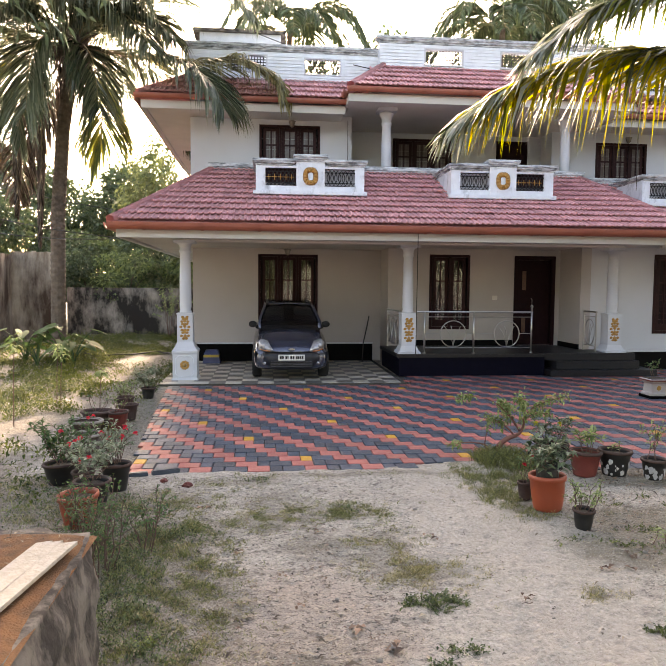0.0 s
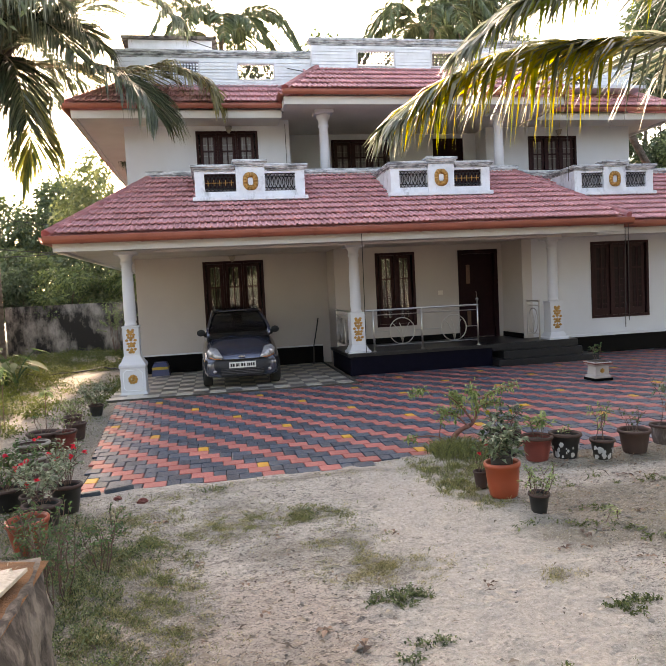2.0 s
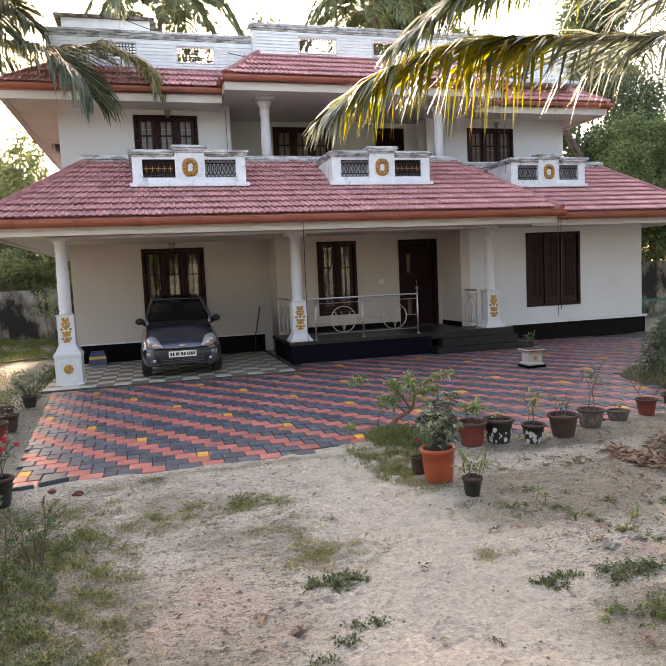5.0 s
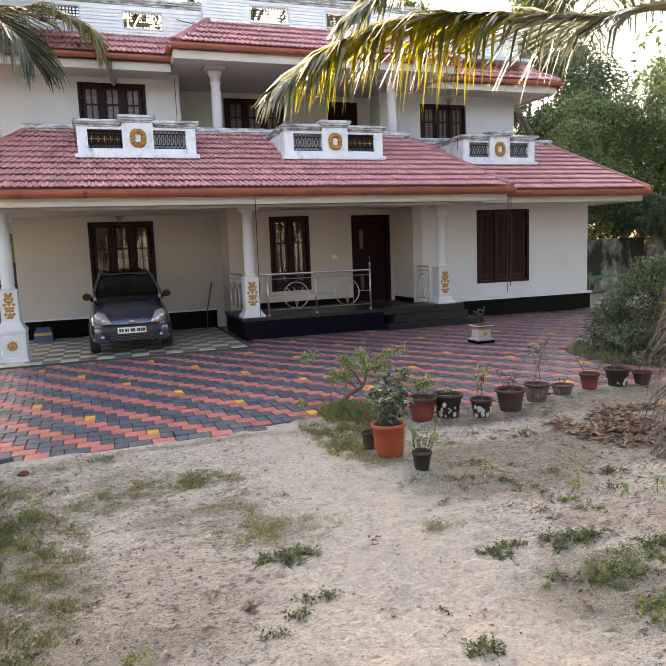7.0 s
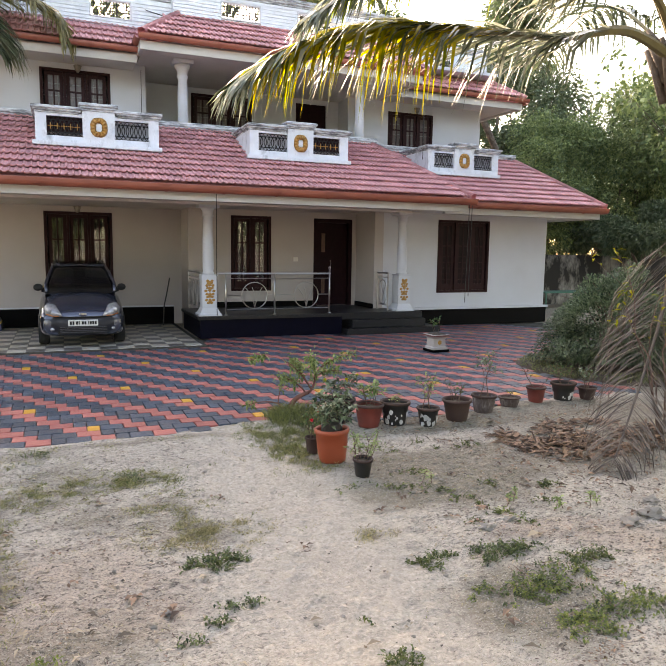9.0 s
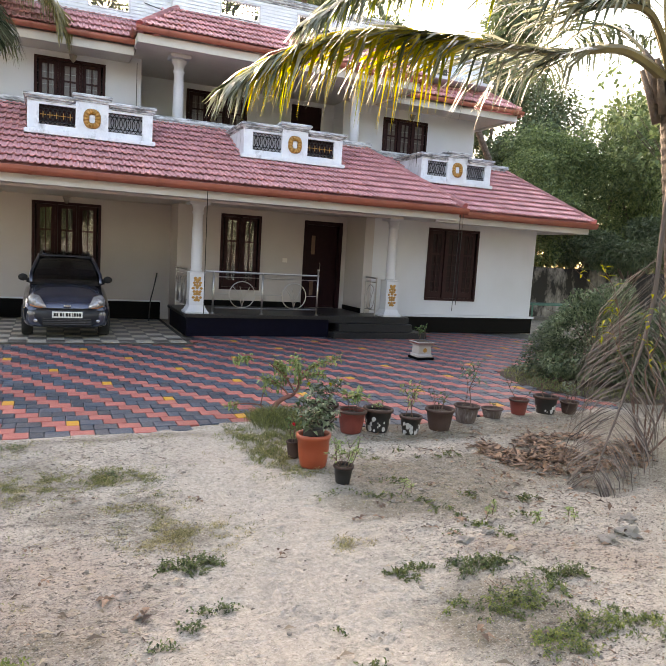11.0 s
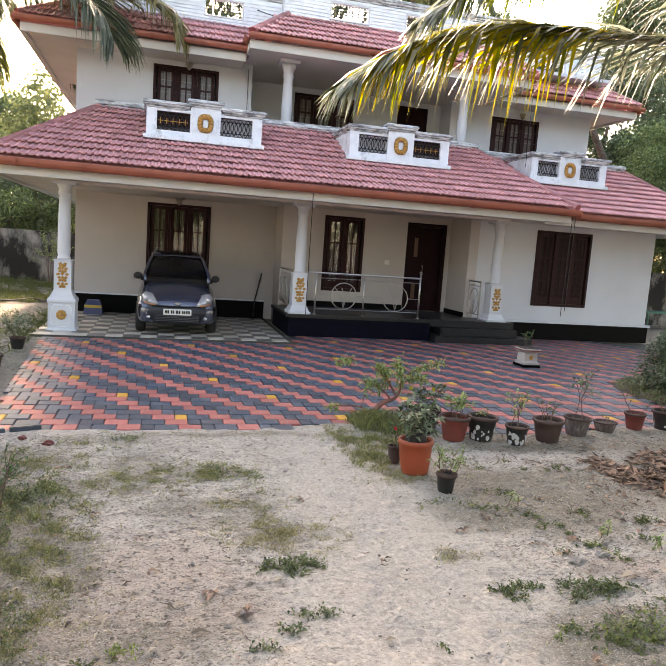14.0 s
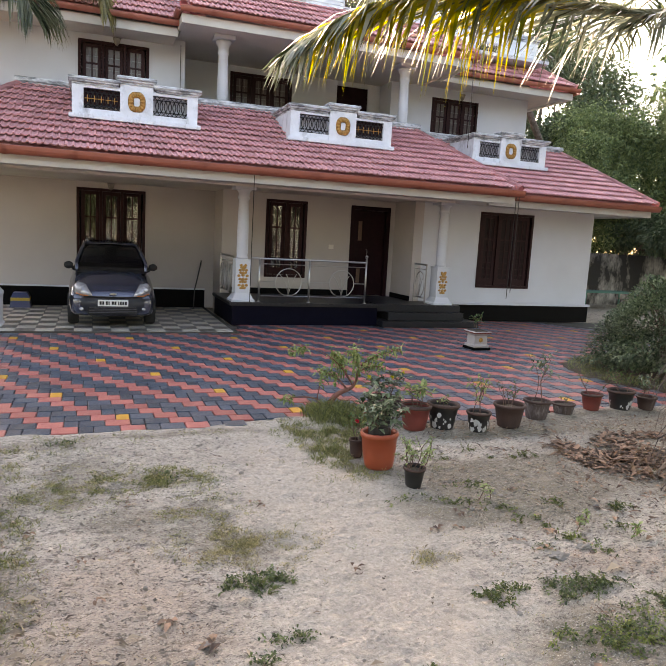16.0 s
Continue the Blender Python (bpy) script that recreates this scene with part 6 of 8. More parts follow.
# row at the front edge of the paving
DARK_MARK = "black pot with white painted marks"
p = pot(2.86, 6.33, 0.165, 0.27, M_BLACKPOT, DARK_MARK + " and a leafy shrub", True)
shrub(p, 0.22, 0.30, 0.24, 7, 200, 0.075, 0.034, M_LEAF_GLOSS, seed=41, bare=0.4, flowers=0.2, flower_mat=M_LEAF_YELLOW)
p = pot(3.06, 6.04, 0.16, 0.25, M_CLAY, "red clay pot with a striped-leaf plant")
shrub(p, 0.2, 0.24, 0.17, 5, 100, 0.10, 0.028, M_LEAF_PALE, seed=42, bare=0.45)
p = pot(3.35, 6.02, 0.165, 0.26, M_BLACKPOT, DARK_MARK + " and one small sprout", True)
shrub(p, 0.2, 0.13, 0.04, 3, 26, 0.05, 0.022, M_LEAF_PALE, seed=43)
p = pot(3.67, 5.88, 0.125, 0.2, M_BLACKPOT, DARK_MARK + " and a tall thin plant", True)
shrub(p, 0.16, 0.46, 0.13, 4, 62, 0.065, 0.022, M_LEAF_PALE, seed=44, upright=0.8, droop=0.7)
p = pot(4.07, 5.95, 0.165, 0.24, M_BROWNPOT, "brown clay pot with cut dry stems")
shrub(p, 0.2, 0.3, 0.16, 6, 6, 0.05, 0.02, M_LEAF, seed=45, upright=0.7)
p = pot(4.55, 6.15, 0.15, 0.21, M_GREYPOT, "ribbed lime-stained pot with a tall drooping plant", ribs=True)
shrub(p, 0.17, 0.6, 0.18, 3, 48, 0.085, 0.03, M_LEAF_GLOSS, seed=46, upright=0.9, bare=0.6, droop=0.7)
p = pot(5.0, 6.27, 0.135, 0.125, M_GREYPOT, "low ribbed grey bowl with dry soil", ribs=True)
shrub(p, 0.1, 0.1, 0.08, 3, 12, 0.03, 0.012, M_LEAF, seed=47)
p = pot(5.46, 6.36, 0.125, 0.2, M_CLAY, "red clay pot with a leaning bare twig")
shrub(p, 0.16, 0.35, 0.32, 3, 10, 0.04, 0.015, M_LEAF, seed=48)
p = pot(5.86, 6.34, 0.16, 0.23, M_BLACKPOT, DARK_MARK + " and sparse twigs", True)
shrub(p, 0.2, 0.3, 0.2, 4, 40, 0.06, 0.025, M_LEAF, seed=49)
p = pot(6.18, 6.28, 0.12, 0.16, M_BROWNPOT, "small brown pot with a leafy sprig")
shrub(p, 0.13, 0.34, 0.2, 5, 110, 0.055, 0.026, M_LEAF_GLOSS, seed=50)
p = pot(2.29, 5.14, 0.15, 0.29, M_TERRA, "large orange plastic pot with a glossy shrub", low=0.76)
shrub(p, 0.27, 0.34, 0.24, 9, 270, 0.085, 0.038, M_LEAF_GLOSS, seed=51, bare=0.2)
bm = bmesh.new()
lathe(bm, [(0.08, 0.22), (0.092, 0.27), (0.09, 0.335), (0.08, 0.34)], n=14)
part("nursery_bag", bm, M_BLACKPOT, p, "black plastic nursery bag")
p = pot(2.2, 5.4, 0.065, 0.15, M_BROWNPOT, "small dark pot with red roses")
shrub(p, 0.12, 0.28, 0.14, 6, 110, 0.04, 0.02, M_LEAF, seed=52, flowers=0.3)
p = pot(2.365, 4.68, 0.08, 0.155, M_BLACKPOT, "small black pot with a wispy seedling")
shrub(p, 0.12, 0.26, 0.17, 8, 230, 0.04, 0.015, M_LEAF_PALE, seed=53, bare=0.3)

# square painted planter with a sapling
pl = tagged(new("pedestal_planter"), "white square pedestal planter with gilded panel and a sapling", "planter")
pl.location = (6.42, 10.3, 0.0)
one("base_block", (-0.17, 0.17, -0.17, 0.17, 0, 0.045), M_BLACK, pl)
bm = bmesh.new()
lathe(bm, [(0.15, 0.045), (0.15, 0.08), (0.125, 0.10), (0.12, 0.24), (0.14, 0.26), (0.165, 0.28), (0.17, 0.31), (0.165, 0.315)], square=True)
part("body", bm, M_CREAM, pl)
bm = bmesh.new()
lathe(bm, [(0.172, 0.285), (0.172, 0.302), (0.168, 0.303)], square=True)
part("red_band", bm, M_CLAY, pl)
one("soil", (-0.13, 0.13, -0.13, 0.13, 0.31, 0.325), M_EARTH, pl)
bm = bmesh.new()
r = bmesh.ops.create_icosphere(bm, subdivisions=1, radius=0.045)
bmesh.ops.scale(bm, verts=r["verts"], vec=(1, 0.3, 1))
bmesh.ops.translate(bm, verts=r["verts"], vec=(0, -0.126, 0.17))
part("emblem", bm, M_GOLD, pl, "gilded shell emblem")
shrub(pl, 0.32, 0.32, 0.14, 3, 40, 0.07, 0.03, M_LEAF, seed=54, bare=0.5)

# low spreading tree at the edge of the paving
tree = tagged(new("dwarf_tree"), "low crooked dwarf tree with a reddish trunk in grass", "tree")
tree.location = (2.42, 6.72, 0.0)
tree.scale = (1.0, 1.0, 1.14)
bm = bmesh.new()
lv = Leaves()
q = random.Random(61)
# curve, radii at its ends, leaves, where on it they begin, how far they stray
limbs = [(bez((0, 0, 0), (0.0, 0, 0.16), (0.21, 0, 0.20), 7), 0.034, 0.02, 0, 1, 0), (bez((0.21, 0, 0.20), (0.30, -0.02, 0.23), (0.30, 0, 0.40), 5), 0.018, 0.009, 40, 0.7, 0.08), (bez((0.02, 0, 0.03), (-0.08, 0, 0.06), (-0.13, 0, 0.12), 4), 0.018, 0.012, 0, 1, 0),
         (bez((-0.13, 0, 0.12), (-0.3, 0, 0.17), (-0.50, 0, 0.12), 6), 0.008, 0.003, 34, 0.72, 0.04), (bez((-0.13, 0, 0.11), (-0.12, 0, 0.22), (-0.08, 0, 0.30), 4), 0.007, 0.003, 16, 0.7, 0.04), (bez((0.19, 0, 0.20), (0.1, 0.05, 0.34), (-0.12, 0.05, 0.36), 6), 0.011, 0.004, 100, 0.45, 0.08), (bez((0.25, 0, 0.24), (0.15, 0.08, 0.42), (0.05, 0.08, 0.52), 6), 0.010, 0.004, 150, 0.5, 0.09),
         (bez((0.30, 0, 0.36), (0.26, -0.08, 0.5), (0.20, -0.1, 0.57), 5), 0.009, 0.003, 130, 0.3, 0.09), (bez((0.30, 0, 0.38), (0.4, 0, 0.52), (0.76, -0.05, 0.57), 7), 0.008, 0.003, 95, 0.3, 0.05), (bez((0.30, 0, 0.34), (0.42, 0.08, 0.42), (0.64, 0.1, 0.38), 6), 0.008, 0.003, 80, 0.35, 0.05), (bez((0.22, 0.02, 0.28), (-0.05, 0.0, 0.66), (-0.44, 0, 0.55), 9), 0.006, 0.002, 50, 0.76, 0.035)]
for b, r0, r1, count, first, stray in limbs:
    tube(bm, b, r0, r1, n=7)
    for i in range(int(count * 1.45)):
        t = q.uniform(first, 1.0) * (len(b) - 1)
        i0 = min(int(t), len(b) - 2)
        c = b[i0].lerp(b[i0 + 1], t - i0) + ball_dir(q) * q.uniform(0, stray)
        lv.leaf(c, ball_dir(q) + Vector((0, 0, 0.2)), q.uniform(0.035, 0.06), q.uniform(0.02, 0.03), 0.35)
part("trunk", bm, M_REDBARK, tree, smooth=True)
lv.done("crown", M_LEAF_PALE, tree)

# big shrub in its round bed
bed = boxes("flower_bed", [(-0.01, 0.01, -0.01, 0.01, -0.05, -0.02)], M_EARTH)
me = bed.data
bm = bmesh.new()
c = bm.verts.new((0, 0, 0.06))
rings = []
for rr, z in ((0.6, 0.05), (1.2, 0.03), (1.36, -0.01), (1.38, -0.06)):
    rings.append([bm.verts.new((rr * (1 + 0.04 * math.sin(3 * a)) * math.cos(a), rr * (1 + 0.04 * math.sin(3 * a)) * math.sin(a), z)) for a in (2 * math.pi * i / 36 for i in range(36))])
for i in range(36):
    bm.faces.new((c, rings[0][i], rings[0][(i + 1) % 36]))
    for a, b in zip(rings, rings[1:]):
        bm.faces.new((a[i], b[i], b[(i + 1) % 36], a[(i + 1) % 36]))
bm.to_mesh(me)
bm.free()
bed.location = (8.15, 8.0, 0)
tagged(bed, "round earth bed cut into the paving", "flower bed", kind="structure")


def thicket(name, x, y, rx, ry, h, n, leaf, width, mat, label, category, seed, stems=26):
    """A dense bush: many stems, leaves thickest towards an uneven surface."""
    t = tagged(new(name), label, category)
    t.location = (x, y, 0)
    q = random.Random(seed)
    bm = bmesh.new()
    for s in range(stems):
        a, k = q.uniform(0, 6.28), q.uniform(0.2, 0.85)
        tube(bm, bez((0.15 * rx * math.cos(a), 0.15 * ry * math.sin(a), 0), (0.3 * k * rx * math.cos(a), 0.3 * k * ry * math.sin(a), h * 0.6), (k * rx * math.cos(a), k * ry * math.sin(a), h * (1 - 0.45 * k)), 5), 0.014, 0.004, n=5)
    part("stem", bm, M_TWIG, t)
    lv = Leaves()
    for i in range(n):
        d = ball_dir(q)
        k = q.uniform(0.55, 1.0) ** 0.5 * (0.82 + 0.3 * noise.noise(d * 2.2 + Vector((seed, 0, 0))))
        c = Vector((d.x * rx * k, d.y * ry * k, h * 0.36 + d.z * h * (0.64 if d.z > 0 else 0.4) * k))
        if d.z < 0:
            c.x, c.y = c.x * (1 + 0.5 * -d.z), c.y * (1 + 0.5 * -d.z)
        if c.z < 0.03:
            continue
        o = d + ball_dir(q) * 0.9 + Vector((0, 0, 0.45))
        lv.leaf(c, o, leaf * q.uniform(0.7, 1.3), width * q.uniform(0.8, 1.2), 0.22)
    lv.done("foliage", mat, t)
    return t


thicket("garden_bush", 8.3, 7.85, 1.4, 1.15, 1.66, 26000, 0.062, 0.034, M_LEAF_GLOSS, "dense glossy dark green bush in a round bed", "bush", 71)
thicket("garden_bush", 10.0, 7.6, 1.3, 1.1, 1.6, 12000, 0.07, 0.036, M_LEAF_GLOSS, "dense glossy dark green bush beside the pots", "bush", 72)
# taro clump
for k, (x, y) in enumerate(((-5.05, 15.2), (-4.55, 15.5), (-5.45, 15.6), (-4.2, 15.0))):
    t = tagged(new("taro_plant"), "taro plant with large heart-shaped leaves", "plant", group="taro plants")
    t.location = (x, y, 0)
    q = random.Random(80 + k)
    bm, lv = bmesh.new(), Leaves()
    for i in range(8):
        a, h = q.uniform(0, 6.28), q.uniform(0.35, 0.95)
        tip = Vector((0.42 * math.cos(a), 0.42 * math.sin(a), h))
        tube(bm, bez((0, 0, 0), (0.05 * math.cos(a), 0.05 * math.sin(a), h * 0.7), tip, 5), 0.018, 0.008, n=5)
        d, e, n3 = Vector((math.cos(a), math.sin(a), -0.25)).normalized(), Vector((-math.sin(a), math.cos(a), q.uniform(-0.3, 0.3))), Vector((0, 0, 1))
        ln, wd, k0 = q.uniform(0.28, 0.42), q.uniform(0.12, 0.17), len(lv.v)
        edge = ((-0.22, 0.35), (-0.24, 0.75), (0.0, 1.0), (0.25, 0.92), (0.5, 0.68), (0.75, 0.36), (1.0, 0.0))
        mid = [tip + d * ln * u - n3 * 0.14 * u * u * ln for u in (0.0, 0.25, 0.5, 0.75, 1.0)]
        lv.v += mid
        for s in (-1, 1):
            j = len(lv.v)
            lv.v += [tip + d * ln * u + e * s * wd * v + n3 * (0.07 * v - 0.14 * u * abs(u)) * ln for u, v in edge[:-1]]
            lv.f += [(k0, j, j + 1), (k0, j + 1, j + 2), (k0, j + 2, j + 3, k0 + 1), (k0 + 1, j + 3, j + 4, k0 + 2), (k0 + 2, j + 4, j + 5, k0 + 3), (k0 + 3, j + 5, k0 + 4)]
    part("stem", bm, M_LEAF, t)
    lv.done("foliage", M_LEAF, t)
b = tagged(new("garden_shrub"), "pale-leaved upright shrub against the boundary wall", "shrub")
b.location = (-3.3, 23.4, 0)
shrub(b, 0, 1.9, 0.5, 7, 520, 0.1, 0.045, M_LEAF_PALE, seed=95, bare=0.45)
# slender saplings in the grass
for k, (x, y, h) in enumerate(((-3.22, 8.75, 1.2), (-3.05, 9.95, 0.95), (-2.98, 9.9, 0.9), (-2.44, 9.95, 0.6), (-3.9, 9.3, 0.7))):
    t = tagged(new("sapling"), "slender straight sapling with a tuft of leaves", "sapling", group="saplings")
    t.location = (x, y, height(x, y) - 0.01)
    q = random.Random(90 + k)
    bm, lv = bmesh.new(), Leaves()
    tube(bm, [(0, 0, 0), (0.01, 0, h * 0.5), (0.03, 0.01, h)], 0.008, 0.004, n=5)
    for i in range(26):
        a = q.uniform(0, 6.28)
        lv.leaf((0.03, 0.01, h * q.uniform(0.8, 1.0)), (math.cos(a), math.sin(a), q.uniform(-0.1, 0.5)), q.uniform(0.08, 0.16), 0.04, 0.5)
    part("stem", bm, M_TWIG, t)
    lv.done("foliage", M_LEAF_PALE, t)
# ---- palms and trees ----
def frond(palm, pts, length, mat, droop=0.75, n=64, start=0.2, width=0.045, seed=0, r0=0.028, tilt=0.0, sweep=1.0, stalk=None, name="frond", end=1.0):
    """A feather leaf: an arched stalk with two rows of hanging leaflets."""
    q = random.Random(seed)
    P = [Vector(p) for p in pts]
    # smooth path through the given points
    path = []
    for i in range(len(P) - 1):
        a, b, c, d = P[max(i - 1, 0)], P[i], P[i + 1], P[min(i + 2, len(P) - 1)]
        for s in range(10):
            t = s / 10
            path.append(0.5 * ((2 * b) + (c - a) * t + (2 * a - 5 * b + 4 * c - d) * t * t + (3 * b - a - 3 * c + d) * t ** 3))
    path.append(P[-1])
    bm = bmesh.new()
    tube(bm, path, r0, 0.004, n=6)
    st = part(name, bm, stalk or M_RACHIS, palm, "arched feather frond")
    lv = Leaves()
    for i in range(n):
        t = start + (end - start) * (i + q.uniform(-0.3, 0.3)) / n
        f = min(max(t, 0), 0.999) * (len(path) - 1)
        k = int(f)
        p = path[k].lerp(path[k + 1], f - k)
        d = (path[k + 1] - path[k]).normalized()
        side = d.cross(Vector((0, 0, 1)))
        if side.length < 0.1:
            side = Vector((0, 1, 0))
        side.normalize()
        size = length * (0.3 + 1.0 * math.sin(math.pi * min(1, 0.15 + t * 0.85))) * q.uniform(0.85, 1.1)
        for s in (-1, 1):
            if q.random() < 0.05:
                continue
            o = (side * s * (0.75 + tilt * s) + d * q.uniform(0.55, 0.95) * sweep + Vector((0, 0, 0.15))).normalized()
            g = droop * q.uniform(0.45, 1.35)
            pts2 = [p, p + o * size * 0.35 - Vector((0, 0, g * size * 0.06)), p + o * size * 0.68 - Vector((0, 0, g * size * 0.30)), p + o * size * (1 - 0.35 * g) - Vector((0, 0, g * size * 0.78))]
            lv.strip(pts2, width * q.uniform(0.75, 1.15), up=(Vector((0, 0, 1)) + ball_dir(q) * 0.5).normalized())
    lv.done("blade", mat, st)


def ringed_trunk(palm, pts, r0, r1):
    bm = bmesh.new()
    path = []
    for a, b in zip(pts, pts[1:]):
        a, b = Vector(a), Vector(b)
        n = max(2, int((b - a).length / 0.06))
        path += [a.lerp(b, i / n) for i in range(n)]
    path.append(Vector(pts[-1]))
    n = 14
    rings = []
    for i, p in enumerate(path):
        t = i / (len(path) - 1)
        r = (r0 + (r1 - r0) * min(1, t * 1.3)) * (1 + 0.5 * max(0, 0.06 - t) / 0.06) * (1.05 if i % 2 else 0.97)
        rings.append([bm.verts.new(p + Vector((r * math.cos(2 * math.pi * k / n), r * math.sin(2 * math.pi * k / n), 0.012 * math.sin(k * 2 + i)))) for k in range(n)])
    for a, b in zip(rings, rings[1:]):
        for k in range(n):
            bm.faces.new((a[k], a[(k + 1) % n], b[(k + 1) % n], b[k]))
    bm.faces.new(rings[-1])
    part("trunk", bm, M_BARK, palm, smooth=False)


# coconut palm in the side garden
palm = tagged(new("coconut_palm"), "tall coconut palm with drooping fronds beside the house", "palm tree")
H = Vector((-4.45, 16.4, 7.3))
ringed_trunk(palm, [(-4.98, 16.5, -0.1), (-4.93, 16.5, 3.35), (-4.77, 16.5, 5.45), H], 0.175, 0.155)
LP = [([H, (-2.78, 15.2, 6.81), (-1.78, 14.5, 6.5), (-1.12, 14.0, 5.95), (-0.85, 13.8, 5.4)], 0.95, M_PALM, 0.75),
      ([H, (-3.0, 15.9, 7.0), (-1.41, 15.3, 6.75), (-0.65, 15.0, 6.72), (0.1, 14.8, 6.4), (0.36, 14.7, 5.9)], 0.75, M_PALM_SUNLIT, 0.9),
      ([H, (-4.85, 15.5, 7.0), (-5.16, 15.0, 5.9), (-5.2, 14.9, 4.8)], 0.85, M_PALM_GREY, 0.55),
      ([H, (-3.95, 16.2, 6.5), (-3.75, 16.0, 5.6), (-3.95, 15.9, 4.4)], 0.8, M_PALM_TURNING, 0.7),
      ([H, (-3.2, 16.0, 8.0), (-1.42, 15.5, 8.5), (-0.4, 15.2, 7.9)], 1.0, M_PALM_GREY, 0.9),
      ([H, (-5.5, 16.5, 8.0), (-7.2, 16.4, 7.7), (-8.6, 16.3, 6.6)], 1.0, M_PALM_GREY, 0.8),
      ([H, (-3.4, 15.2, 8.2), (-1.8, 13.6, 8.1), (0.1, 12.0, 7.0)], 1.0, M_PALM, 0.9),
      ([H, (-4.6, 17.6, 8.3), (-4.4, 19.4, 8.6), (-4.2, 20.8, 7.6)], 1.0, M_PALM, 0.8),
      ([H, (-3.4, 17.6, 7.6), (-2.4, 18.9, 7.0), (-1.9, 19.8, 5.9)], 1.0, M_PALM, 0.8),
      ([H, (-5.4, 15.2, 8.1), (-6.3, 13.9, 8.0), (-7.2, 12.6, 6.8)], 1.0, M_PALM, 0.8),
      ([H, (-4.6, 15.4, 8.6), (-4.5, 13.9, 9.0), (-4.3, 12.2, 8.2)], 1.0, M_PALM_GREY, 0.8),
      ([H, (-3.9, 15.6, 7.6), (-3.0, 14.7, 7.5), (-2.3, 14.0, 6.6)], 0.9, M_PALM, 0.8),
      ([H, (-5.0, 15.6, 7.7), (-5.6, 14.6, 7.3), (-6.1, 13.8, 6.0)], 0.9, M_PALM_GREY, 0.8),
      ([H, (-4.3, 16.6, 8.2), (-3.9, 16.8, 9.6), (-3.5, 16.9, 10.6)], 0.8, M_PALM, 0.4),
      ([H, (-4.9, 16.5, 8.3), (-5.5, 16.7, 9.6), (-6.3, 16.8, 10.4)], 0.8, M_PALM_GREY, 0.4),
      ([H, (-5.2, 17.0, 6.4), (-5.9, 17.4, 5.4), (-6.2, 17.6, 4.0)], 0.8, M_PALM_DRY, 0.5),
      ([H, (-5.05, 16.1, 6.3), (-5.1, 15.95, 4.9), (-5.16, 15.9, 2.7)], 0.38, M_PALM_DRY, 0.9),
      ([H, (-5.9, 15.9, 6.6), (-6.7, 15.5, 5.6), (-6.9, 15.3, 4.6)], 0.8, M_PALM_YELLOW, 0.8),
      ([H, (-5.0, 15.4, 7.5), (-5.7, 14.5, 7.9), (-6.6, 13.7, 7.4)], 1.0, M_PALM, 0.9),
      ([H, (-5.6, 16.0, 7.4), (-6.8, 15.4, 7.4), (-7.9, 14.9, 6.6)], 1.0, M_PALM_GREY, 0.9),
      ([H, (-4.7, 15.2, 7.9), (-4.9, 13.9, 8.0), (-5.1, 12.8, 7.2)], 1.0, M_PALM, 0.9),
      ([H, (-4.0, 15.4, 7.8), (-3.3, 14.2, 8.0), (-2.5, 13.3, 7.4)], 1.0, M_PALM_GREY, 0.9),
      ([H, (-4.1, 15.7, 7.5), (-3.5, 15.0, 8.2), (-2.9, 14.2, 8.3)], 0.9, M_PALM_GREY, 0.9),
      ([H, (-4.75, 15.6, 7.3), (-4.95, 15.0, 6.7), (-5.0, 14.7, 5.4)], 0.95, M_PALM_GREY, 0.6),
      ([H, (-3.7, 15.9, 7.7), (-2.8, 15.4, 7.8), (-2.0, 15.0, 7.2)], 1.0, M_PALM, 0.9),
      ([H, (-4.1, 15.9, 7.2), (-3.8, 15.5, 6.7), (-3.65, 15.3, 5.7)], 0.85, M_PALM, 0.7),
      ([H, (-5.6, 16.3, 7.9), (-6.9, 16.2, 8.0), (-8.0, 16.1, 7.3)], 1.0, M_PALM, 0.9),
      ([H, (-5.3, 16.2, 6.6), (-5.6, 16.0, 5.2), (-5.65, 15.9, 3.4)], 0.4, M_PALM_DRY, 0.9)]
for k, (pts, ln, m, dr) in enumerate(LP):
    frond(palm, pts, ln * 1.3, m, dr * 0.8, n=160, seed=200 + k, width=0.046, sweep=1.5)
q = random.Random(3)
bm = bmesh.new()
for i in range(46):
    d = ball_dir(q)
    d.z = abs(d.z) * 0.9 - 0.25
    c = H + Vector((0, 0, q.uniform(-0.5, 0.25)))
    tube(bm, bez(c, c + d * 0.45 + Vector((0, 0, 0.2)), c + d * q.uniform(0.7, 1.25), 4), 0.06, 0.022, n=5)
part("old_stalk", bm, M_BARK, palm, "ragged brown stubs of old fronds")
fib = Leaves()
for i in range(420):
    d = ball_dir(q)
    c = H + Vector((d.x * 0.35, d.y * 0.35, d.z * 0.55 - 0.1))
    e = ball_dir(q) - Vector((0, 0, 0.5))
    fib.strip([c, c + e * 0.25, c + e * 0.45 - Vector((0, 0, 0.2))], 0.05)
fib.done("fibre", M_PALM_DRY, palm, "brown fibre sheath between the stalks")
for i in range(6):
    d = ball_dir(q)
    bm = bmesh.new()
    r = bmesh.ops.create_icosphere(bm, subdivisions=2, radius=0.11)
    bmesh.ops.scale(bm, verts=r["verts"], vec=(1, 1, 1.2))
    bmesh.ops.translate(bm, verts=r["verts"], vec=H + Vector((d.x * 0.4, d.y * 0.4, -0.25 + d.z * 0.2)))
    part("coconut", bm, M_BARK, palm, "brown coconut", smooth=True)

